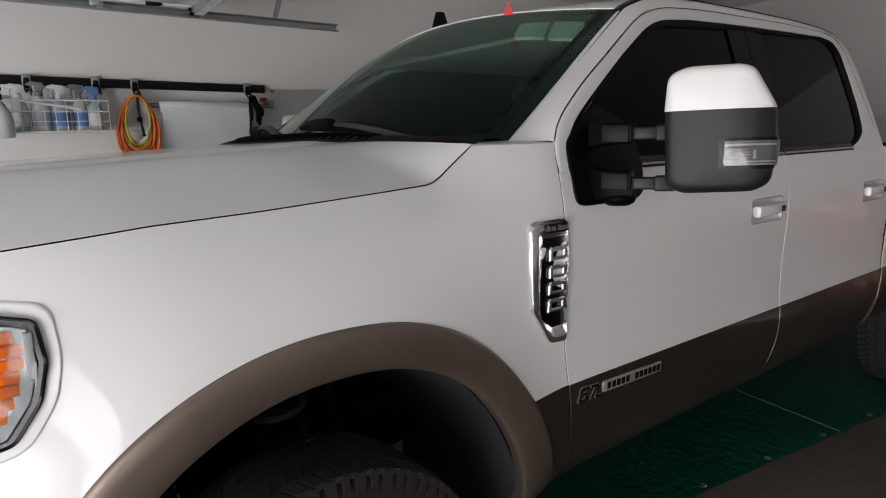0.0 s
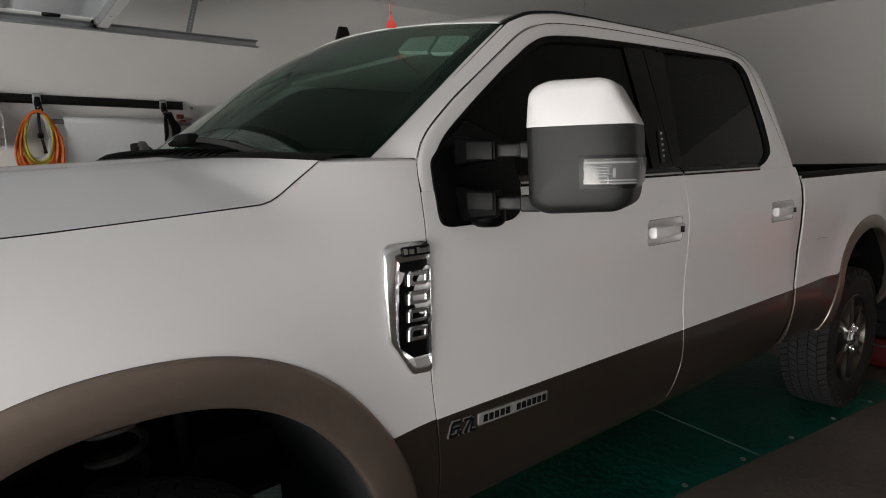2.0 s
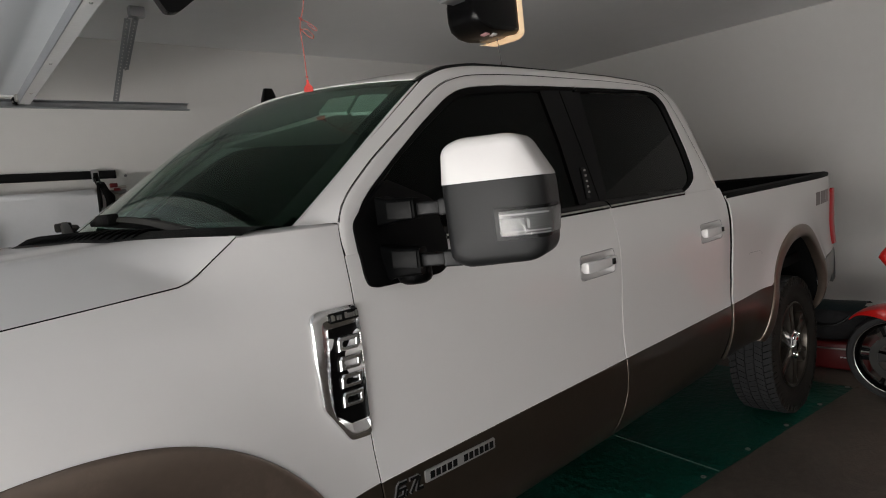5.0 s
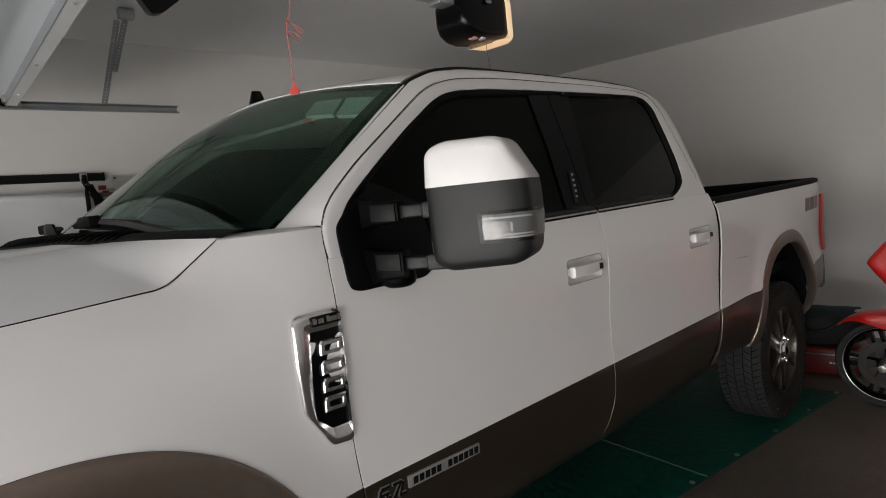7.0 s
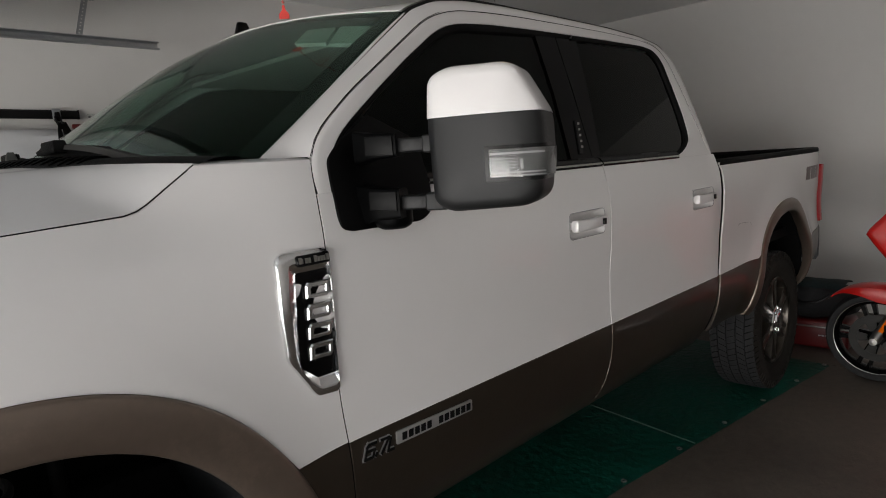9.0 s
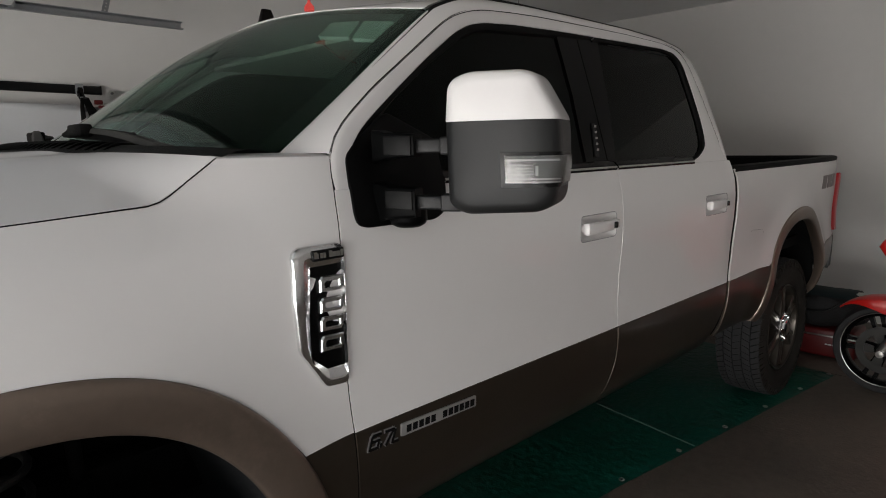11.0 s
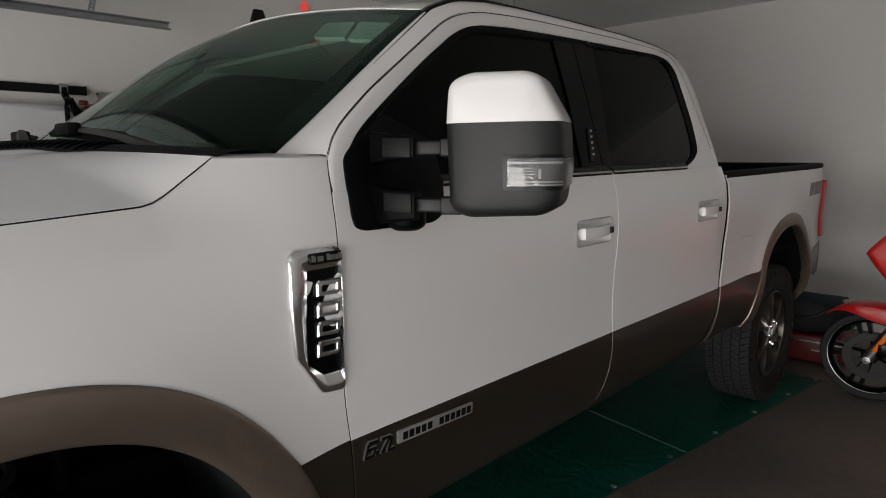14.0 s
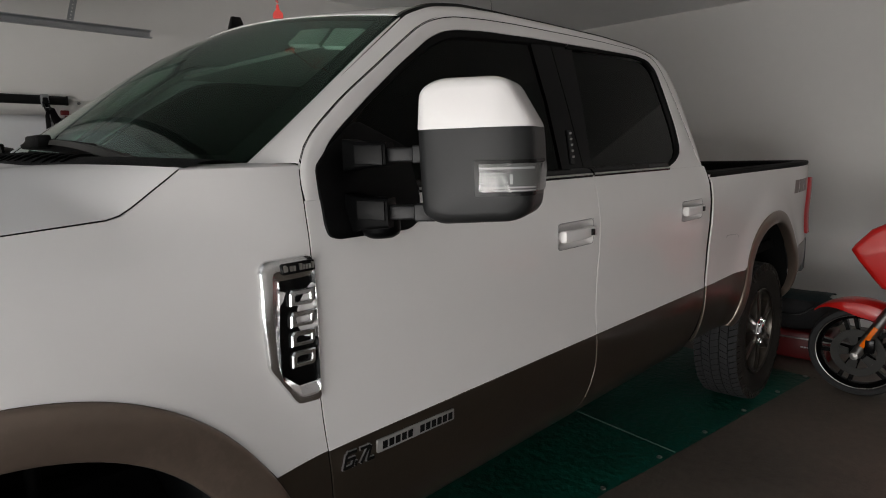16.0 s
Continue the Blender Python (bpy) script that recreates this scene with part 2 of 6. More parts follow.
def slab(bm, outline, depth, bev=0.0, seg=2):
    """A prism: a closed outline of 3D points moved by depth."""
    vs = [bm.verts.new(p) for p in outline]
    f = bm.faces.new(vs)
    r = bmesh.ops.extrude_face_region(bm, geom=[f])
    top = [v for v in r["geom"] if isinstance(v, bmesh.types.BMVert)]
    for v in top:
        v.co += Vector(depth)
    bm.normal_update()
    faces = list({g for v in vs + top for g in v.link_faces})
    bmesh.ops.recalc_face_normals(bm, faces=faces)
    if bev:
        es = [e for e in bm.edges if e.verts[0] in top and e.verts[1] in top]
        bmesh.ops.bevel(bm, geom=es, offset=bev, segments=seg, affect="EDGES", profile=0.5)


def fixn(bm):
    bmesh.ops.recalc_face_normals(bm, faces=bm.faces[:])
    return bm


def rounded(pts, r, n=5):
    """Rounded corners for a closed 2D outline."""
    out, m = [], len(pts)
    for i in range(m):
        p, a, b = Vector(pts[i]), Vector(pts[i - 1]), Vector(pts[(i + 1) % m])
        ra = min(r, (a - p).length * 0.45, (b - p).length * 0.45)
        s, e = p + (a - p).normalized() * ra, p + (b - p).normalized() * ra
        for k in range(n + 1):
            t = k / n
            out.append(s * (1 - t) ** 2 + p * 2 * t * (1 - t) + e * t * t)
    return out


def resample(pts, n):
    pts = [Vector(p) for p in pts]
    d = [0.0]
    for a, b in zip(pts, pts[1:]):
        d.append(d[-1] + (b - a).length)
    out = []
    for k in range(n):
        t = d[-1] * k / (n - 1)
        out.append(Vector([float(np.interp(t, d, [p[i] for p in pts])) for i in range(len(pts[0]))]))
    return out


def smoothed(pts, n, width=2):
    """Resampled with its corners eased, ends kept."""
    q = resample(pts, n)
    for _ in range(width):
        q = [q[0]] + [(q[i - 1] + q[i] * 2 + q[i + 1]) / 4 for i in range(1, n - 1)] + [q[-1]]
    return q


def sstep(a, b, x):
    t = min(1.0, max(0.0, (x - a) / (b - a)))
    return t * t * (3 - 2 * t)


# ---- the garage ----
XF, XB, YL, YR, ZC = -1.75, 6.2, -4.4, 3.27, 2.86
bm = bmesh.new()
box(bm, (-300, -300, -0.40), (300, 300, -0.03))
solo("ground", bm, DRIVE, "pale concrete driveway and level ground outside the garage", "ground", kind="structure")
bm = bmesh.new()
JX = 4.63
for lo, hi in (((XF - 0.1, YL, -0.03), (JX - 0.005, YR, 0)), ((JX + 0.005, YL, -0.03), (XB, YR, 0)), ((JX - 0.01, YL, -0.03), (JX + 0.01, YR, -0.008))):
    box(bm, lo, hi)
solo("floor", bm, CONCRETE, "dark stained concrete garage floor with a saw-cut joint", "floor", kind="structure")
for name, lo, hi in (("wall_back", (XB, YL - 0.15, 0), (XB + 0.15, YR + 0.15, ZC)), ("wall_side", (XF, YR, -0.03), (XB, YR + 0.15, ZC)), ("wall_far", (XF, YL - 0.15, -0.03), (XB, YL, ZC))):
    bm = bmesh.new()
    box(bm, lo, hi)
    far = name == "wall_far"
    solo(name, bm, WALLD if far else WALL, "unseen pale off-white far wall that bounces light" if far else "plain off-white painted drywall garage wall", "wall", kind="structure")
# the second bay, y -4.25 to -2.25, is unseen, added to light the truck's side
bm = bmesh.new()
for lo, hi in (((XF - 0.15, YL - 0.15, -0.03), (XF, -4.25, ZC)), ((XF - 0.15, -2.25, -0.03), (XF, -1.92, ZC)), ((XF - 0.15, -4.25, 2.16), (XF, -2.25, ZC)), ((XF - 0.15, 2.83, -0.03), (XF, YR + 0.15, ZC)), ((XF - 0.15, -1.92, 2.16), (XF, 2.83, ZC))):
    box(bm, lo, hi)
solo("wall_front", bm, WALL, "unseen off-white garage front wall, open bay and a second added for light", "wall", kind="structure")
bm = bmesh.new()
box(bm, (XF - 0.15, YL - 0.15, ZC), (XB + 0.15, YR + 0.15, ZC + 0.15))
solo("ceiling", bm, CEIL, "flat grey-white painted garage ceiling", "ceiling", kind="structure")

# ---- tarp under the truck ----
def tarp():
    c, d, e = Vector((4.60, -0.125)), Vector((-0.990, 0.139)), Vector((0.139, 0.990))
    t = thing("ground_tarp", "dark green plastic tarp with eyelets spread under the truck", "tarp", (3, 0.9, 0))
    bm = bmesh.new()
    rows = []
    for i in range(111):
        row = []
        for j in range(49):
            u, v = i * 0.055, j * 0.05
            p = c + d * u + e * v
            h = 0.004 + 0.008 * abs(noise.noise((p.x * 2.2, p.y * 9, 0))) + 0.004 * abs(noise.noise((p.x * 11, p.y * 4, 5))) + 0.006 * abs(noise.noise((p.x * 0.9 + 4, p.y * 3, 3)))
            w = 0.006 * noise.noise((u * 3, 0, 7)) * (j == 0)
            row.append((p.x + w * e.x, p.y + w * e.y, h * min(1, 0.25 + j * 0.4)))
        rows.append(row)
    grid(bm, rows)
    part("sheet", fixn(bm), TARP, t)
    for u in (0.012, 0.42, 0.86, 1.3, 1.74, 2.2, 2.66):
        p = c + d * u + e * 0.03
        bm = bmesh.new()
        tube(bm, [(p.x + 0.011 * math.cos(a), p.y + 0.011 * math.sin(a), 0.007) for a in [k * math.pi / 6 for k in range(12)]], 0.004, 6, closed=True)
        part("eyelet", bm, SATIN, t, "small metal eyelet")
    bm = bmesh.new()
    a, b = c + d * 1.645 + e * 0.0, c + d * 1.57 + e * 1.4
    s = Vector((0.006, 0.0008))
    rows = [[(*(a.lerp(b, k / 30) - s), 0.0125), (*(a.lerp(b, k / 30)), 0.0155), (*(a.lerp(b, k / 30) + s), 0.0125)] for k in range(31)]
    grid(bm, rows)
    part("fold_line", fixn(bm), TARPLINE, t, "pale crease across the tarp")


tarp()

# ---- the pickup truck ----
FX, RX = 0.05, 4.062     # axles
TWO = 0.889              # two-tone line
PZ = np.linspace(0.45, 1.75, 261)
_k = np.exp(-(np.arange(-12, 13) / 6.0) ** 2)
_k /= _k.sum()


def eased(zs, ys):
    y = np.interp(PZ, zs, ys)
    return np.convolve(np.pad(y, 12, mode="edge"), _k, mode="valid")


PCAB = eased([0.45, 0.56, 0.60, 0.66, 0.74, 0.82, 0.89, 0.96, 1.08, 1.22, 1.32, 1.40, 1.47, 1.53, 1.60, 1.75], [0.16, 0.09, 0.055, 0.026, 0.008, 0.000, 0.002, 0.010, 0.013, 0.004, 0.002, 0.012, 0.030, 0.055, 0.082, 0.12])
PBED = eased([0.45, 0.56, 0.60, 0.66, 0.74, 0.82, 0.89, 0.96, 1.08, 1.22, 1.32, 1.40, 1.47, 1.75], [0.16, 0.10, 0.06, 0.03, 0.010, 0.002, 0.003, 0.012, 0.016, 0.008, 0.004, 0.006, 0.018, 0.03])
PFEN = eased([0.45, 1.28, 1.38, 1.478, 1.52, 1.57, 1.75], [0, 0, 0.016, 0.054, 0.048, 0.032, 0.03])
ARCH = {FX: (0.665, 0.776, 0.546, 0.674), RX: (0.60, 0.75, 0.525, 0.672)}
Z0 = 0.43


def side_y(x, z):
    f = sstep(3.0, 3.06, x)
    y = (1 - f) * np.interp(z, PZ, PCAB) + f * np.interp(z, PZ, PBED)
    if x < 0.78:
        y += sstep(0.78, 0.36, x) * np.interp(z, PZ, PFEN)
    if x < -0.2:
        y += 0.45 * (-0.2 - x) ** 2
    if x > 4.45:
        y += 0.18 * (x - 4.45) ** 2
    for cx, (a, b, _, _) in ARCH.items():
        k = math.sqrt(((x - cx) / a) ** 2 + (max(0, z - Z0) / b) ** 2)
        y -= 0.026 * math.exp(-((k - 0.97) / 0.16) ** 2)
    return float(y)


def on_side(x, z, off=0.0):
    return Vector((x, side_y(x, z) - off, z))


def up_y(z):
    return 0.044 + 0.313 * (z - 1.5)


def on_up(x, z, off=0.0):
    return Vector((x, up_y(z) - off * 0.955, z + off * 0.296))


def hem(bm, rows, depth=0.014):
    """Turns the rim of a panel inwards, so that it has thickness and a gap beside it."""
    rim = [rows[0][j] for j in range(len(rows[0]))] + [rows[i][-1] for i in range(1, len(rows))]
    rim += [rows[-1][j] for j in range(len(rows[0]) - 2, -1, -1)] + [rows[i][0] for i in range(len(rows) - 2, 0, -1)]
    c = sum((v.co for v in rim), Vector()) / len(rim)
    prev = rim
    for dy, sh in ((0.0012, 0.0012), (0.004, 0.0022), (depth, 0.0024)):
        nxt = []
        for v in rim:
            d = (c - v.co)
            d.y = 0
            d.normalize()
            nxt.append(bm.verts.new(v.co + Vector((-d.x * sh * 0.6, dy, -d.z * sh * 0.6))))
        for k in range(len(rim)):
            bm.faces.new((prev[k], prev[(k + 1) % len(rim)], nxt[(k + 1) % len(rim)], nxt[k]))
        prev = nxt


def panel(xs, zs, left, right, skip=None, gap=0.0021, off=0.0):
    """A skin over the truck's side; left(z) and right(z) give its edges, xs and zs its stations (0..1 across, z upwards)."""
    bm = bmesh.new()
    rows = []
    for z in zs:
        a, b = left(z) + gap, right(z) - gap
        rows.append([on_side(a + (b - a) * s, z, off) for s in xs])
    vv = grid(bm, rows, skip=skip)
    hem(bm, vv)
    return fixn(bm)


def curve_of(pts):
    zs, xs = [p[1] for p in pts], [p[0] for p in pts]
    return lambda z: float(np.interp(z, zs, xs))


SEAM_A = curve_of([(0.775, 0.57), (0.772, 0.70), (0.766, 0.80), (0.763, 0.889), (0.757, 1.03), (0.752, 1.20), (0.752, 1.36), (0.757, 1.45), (0.766, 1.52), (0.776, 1.565)])
SEAM_B = curve_of([(1.945, 0.57), (1.968, 0.66), (1.990, 0.76), (1.995, 0.889), (2.008, 1.05), (2.016, 1.20), (2.018, 1.50), (2.018, 1.60)])
SEAM_C = curve_of([(2.90, 0.57), (2.935, 0.64), (2.985, 0.74), (3.015, 0.84), (3.022, 0.90), (3.056, 1.0), (3.072, 1.10), (3.080, 1.20), (3.076, 1.31), (3.058, 1.40), (3.040, 1.46), (3.028, 1.50), (3.02, 1.6)])
BED_L = curve_of([(3.03, 0.60), (3.045, 0.84), (3.052, 0.90), (3.094, 1.0), (3.112, 1.10), (3.120, 1.20), (3.116, 1.31), (3.094, 1.40), (3.066, 1.44)])
BELT = 1.482
HW, HZ0, HZ1 = 0.232, 1.241, 1.332     # door handle recess


def tail(cx, dx):
    """The rear arch is shorter behind its axle."""
    return 0.89 if cx == RX and dx > 0 else 1.0


def arc_z(cx, x, kind=0):
    a, b = ARCH[cx][2 * kind] * tail(cx, x - cx), ARCH[cx][2 * kind + 1]
    n = 2.2 if kind == 0 else 2.25
    d = abs(x - cx) / a
    return Z0 + b * (1 - d ** n) ** (1 / n) if d < 1 else -1


def backing(name, pts, mir, half=0.0055, depth=0.0022):
    """A black strip just behind a gap between panels, painting the gap's shade."""
    bm = bmesh.new()
    pts = resample(pts, 60)
    rows = []
    for k, p in enumerate(pts):
        d = (pts[min(59, k + 1)] - pts[max(0, k - 1)])
        n = Vector((-d.z, 0, d.x)).normalized() * half
        rows.append([p - n + Vector((0, depth, 0)), p + n + Vector((0, depth, 0))])
    grid(bm, rows)
    part(name, fixn(bm), SEALGAP, truck, mir=mir)


truck = thing("pickup_truck", "white and brown crew-cab pickup truck parked on the tarp", "pickup truck", (2.0, YC, 0))


def fender(mir):
    seam = [(-0.95, 1.372), (-0.70, 1.405), (-0.45, 1.430), (-0.26, 1.446), (-0.06, 1.453), (0.18, 1.466), (0.36, 1.477), (0.385, 1.484), (0.41, 1.498), (0.508, 1.567), (0.80, 1.5655)]
    top = lambda x: float(np.interp(x, [p[0] for p in seam], [p[1] for p in seam]))
    xs = sorted(set([round(-0.95 + 0.02 * i, 3) for i in range(86)] + [0.385, 0.41, 0.508, 0.755]))
    bm = bmesh.new()
    cols = []
    for x in xs:
        lo = max(arc_z(FX, x) + 0.001, TWO + 0.004)
        hi = top(x) - 0.002 - 0.0015 * sstep(0.2, 0.4, x)
        w = sstep(0.55, 0.75, x)
        col = []
        for k in range(33):
            z = lo + (hi - lo) * k / 32
            xx = x + w * (SEAM_A(z) - 0.755 - 0.003)
            col.append(on_side(xx, z))
        if x >= 0.5:
            e = col[-1]
            for dy, dz in ((0.006, 0.003), (0.03, 0.006), (0.075, 0.010)):
                col.append(e + Vector((0, dy, dz)))
        else:
            e = col[-1]
            for dy, dz in ((0.002, -0.001), (0.004, -0.006), (0.004, -0.02)):
                col.append(e + Vector((0, dy, dz)))
        cols.append(col)
    vv = grid(bm, cols)
    # turned edge along the door
    prev = vv[-1]
    for dx, dy in ((0.001, 0.003), (0.001, 0.02)):
        nxt = [bm.verts.new(v.co + Vector((dx, dy, 0))) for v in prev]
        for k in range(len(prev) - 1):
            bm.faces.new((prev[k], prev[k + 1], nxt[k + 1], nxt[k]))
        prev = nxt
    f = part("front_fender", fixn(bm), WHITE, truck, "white front fender", mir=mir)
    # brown foot behind the wheel
    bm = bmesh.new()
    rows = []
    for k in range(15):
        z = 0.575 + (TWO + 0.001 - 0.575) * k / 14
        a = 0.05 + 0.535 * max(0.0, 1 - ((z - Z0) / 0.674) ** 2.25) ** (1 / 2.25) + 0.02
        b = SEAM_A(z) - 0.0025
        rows.append([on_side(a + (b - a) * s / 8, z, -0.002) for s in range(9)])
    hem(bm, grid(bm, rows))
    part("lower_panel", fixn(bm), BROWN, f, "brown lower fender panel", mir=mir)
    return f


def flare(cx, mir, t0=166, t1=13):
    a, b, ai, bi = ARCH[cx]
    bm = bmesh.new()
    rows = []
    N = 72
    for k in range(N + 1):
        t = radians(t0 + (t1 - t0) * k / N)
        c, s = math.cos(t), math.sin(t)
        e = tail(cx, c)
        q = (abs(c / (a * e)) ** 2.2 + abs(s / b) ** 2.2) ** (-1 / 2.2)
        o = Vector((cx + q * c, 0, Z0 + q * s))
        q = (abs(c / (ai * e)) ** 2.25 + abs(s / bi) ** 2.25) ** (-1 / 2.25)
        i = Vector((cx + q * c, 0, Z0 + q * s))
        yo = side_y(o.x, o.z)
        row = []
        for f, dy in ((0.0, 0.012), (0.0, -0.003), (0.03, -0.008), (0.10, -0.011), (0.35, -0.014), (0.65, -0.016), (0.90, -0.016), (0.975, -0.012), (1.0, -0.006), (0.995, 0.006), (0.97, 0.020), (0.94, 0.036)):
            p = o.lerp(i, f)
            row.append((p.x, yo + dy + 0.004 * f, p.z))
        rows.append(row)
    grid(bm, rows)
    # FLARE carries the arches' brighter reflections in its colour
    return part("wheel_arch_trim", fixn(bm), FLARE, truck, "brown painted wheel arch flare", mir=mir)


def well(cx, mir, t0, t1, span=0.62):
    bm = bmesh.new()
    rows = []
    for k in range(37):
        t = radians(t0 + (t1 - t0) * k / 36)
        rows.append([(cx + 0.565 * tail(cx, math.cos(t)) * math.cos(t) * w, y, Z0 + 0.05 + 0.645 * math.sin(t) * w) for y, w in ((0.035, 1.0), (0.10, 1.02), (0.25, 1.0), (0.40, 0.99), (span, 0.97))])
    grid(bm, rows)
    # rear liner gets the blacker material to paint in the deeper shade there
    return part("wheel_well", fixn(bm), LINER if cx == FX else DARK, truck, "black wheel housing liner", mir=mir)


def tyre_and_rim(cx, y0, mir, turned_by=0.0):
    """y0: the outer sidewall."""
    R, W = 0.428, 0.275
    c = (cx, 0, R - 0.004)
    prof = [(0.262, y0 + 0.03), (0.29, y0 + 0.012), (0.34, y0 + 0.001), (0.375, y0 + 0.004), (0.402, y0 + 0.014), (0.416, y0 + 0.026), (0.421, y0 + 0.05), (0.423, y0 + W / 2), (0.421, y0 + W - 0.05), (0.414, y0 + W - 0.02), (0.38, y0 + W - 0.004), (0.30, y0 + W - 0.008), (0.262, y0 + W - 0.03)]
    bm = bmesh.new()
    turned(bm, prof, c, n=72)
    w = part("wheel", fixn(bm), SIDEWALL, truck, "black all-terrain tyre on a dark machined rim", mir=mir)
    bm = bmesh.new()
    # tread blocks in five staggered ribs
    n = 68
    for rib, (ya, yb, sk) in enumerate(((0.014, 0.058, 0.6), (0.064, 0.108, -0.5), (0.114, 0.161, 0.5), (0.167, 0.211, -0.5), (0.217, 0.261, 0.6))):
        for k in range(n):
            t = 2 * math.pi * (k + 0.5 * (rib % 2)) / n
            dt = 2 * math.pi / n * (0.40 if rib in (0, 4) else 0.455)
            pts = []
            for rr in (0.418, 0.4325):
                for (ty, yy) in ((-dt, ya), (dt, ya), (dt, yb), (-dt, yb)):
                    tt = t + ty + sk * 0.040 * ((yy - ya) / (yb - ya) - 0.5) * 2
                    edge = 0.006 if rib == 0 and yy == ya else (0.006 if rib == 4 and yy == yb else 0.0)
                    r2 = rr - edge
                    pts.append((cx + r2 * math.cos(tt), y0 + yy, c[2] + r2 * math.sin(tt)))
            v = [bm.verts.new(p) for p in pts]
            for f in ((4, 5, 6, 7), (0, 1, 5, 4), (1, 2, 6, 5), (2, 3, 7, 6), (3, 0, 4, 7)):
                bm.faces.new([v[i] for i in f])
    # groove floor coloured darker than the rubber, shade put into the recess
    gb = bmesh.new()
    turned(gb, [(0.4150, y0 + 0.018), (0.4235, y0 + 0.030), (0.4250, y0 + 0.06), (0.4255, y0 + W / 2), (0.4250, y0 + W - 0.06), (0.4235, y0 + W - 0.030)], c, n=72)
    part("tread_groove", fixn(gb), DARK, w, "groove floor between the tread blocks, blackened as shade", mir=mir)
    part("tread", fixn(bm), RUBBER, w, "worn tread blocks", angle=20, mir=mir, kind="stuff")
    bm = bmesh.new()
    for k in range(n):
        t = 2 * math.pi * (k + 0.25) / n
        dt = 2 * math.pi / n * (0.33 if k % 2 else 0.22)
        pts = []
        for rr, yy in ((0.424, 0.010), (0.385 - 0.008 * (k % 2), 0.0015)):
            for s in (-dt, dt):
                pts.append((cx + rr * math.cos(t + s), y0 + yy, c[2] + rr * math.sin(t + s)))
        for rr, yy in ((0.424, 0.03), (0.385 - 0.008 * (k % 2), 0.012)):
            for s in (-dt, dt):
                pts.append((cx + rr * math.cos(t + s), y0 + yy, c[2] + rr * math.sin(t + s)))
        v = [bm.verts.new(p) for p in pts]
        for f in ((0, 1, 3, 2), (0, 4, 5, 1), (1, 5, 7, 3), (0, 2, 6, 4), (2, 3, 7, 6)):
            bm.faces.new([v[i] for i in f])
    part("shoulder_lug", fixn(bm), SIDEWALL, w, "dusty tyre shoulder lugs", angle=20, mir=mir, kind="stuff")
    bm = bmesh.new()
    turned(bm, [(0.268, y0 + 0.020), (0.262, y0 + 0.016), (0.252, y0 + 0.022), (0.243, y0 + 0.05), (0.235, y0 + 0.16), (0.235, y0 + 0.24), (0.262, y0 + W - 0.02)], c, n=64)
    turned(bm, [(0.235, y0 + 0.15), (0.10, y0 + 0.14), (0.02, y0 + 0.14)], c, n=48)
    part("rim", fixn(bm), GUNMETAL, w, "dark machined alloy rim", mir=mir)
    for k in range(6):
        a = radians(90 + 60 * k)
        bm = bmesh.new()
        rows = []
        for r, hw, d in ((0.06, 0.050, 0.030), (0.10, 0.040, 0.022), (0.16, 0.038, 0.024), (0.22, 0.046, 0.028), (0.25, 0.056, 0.026)):
            row = []
            for s, dd in ((-1.0, 0.045), (-0.92, 0.004), (-0.45, 0.0), (-0.2, 0.012), (0.2, 0.012), (0.45, 0.0), (0.92, 0.004), (1.0, 0.045)):
                x, z = r, s * hw
                row.append((cx + x * math.cos(a) - z * math.sin(a), y0 + d + dd, c[2] + x * math.sin(a) + z * math.cos(a)))
            rows.append(row)
        grid(bm, rows)
        part("spoke", fixn(bm), GUNMETAL, w, mir=mir)
    bm = bmesh.new()
    turned(bm, [(0.0, y0 - 0.006), (0.044, y0 - 0.005), (0.053, y0 + 0.0), (0.058, y0 + 0.008), (0.086, y0 + 0.010), (0.092, y0 + 0.016), (0.094, y0 + 0.05)], c, n=8)
    for k in range(8):
        a = radians(45 * k)
        p = Vector((cx + 0.072 * math.cos(a), y0 + 0.008, c[2] + 0.072 * math.sin(a)))
        box(bm, p - Vector((0.011, 0.006, 0.011)), p + Vector((0.011, 0.004, 0.011)), 0.003)
    part("centre_cap", fixn(bm), CHROME, w, "chrome wheel centre cap", angle=25, mir=mir)
    return w


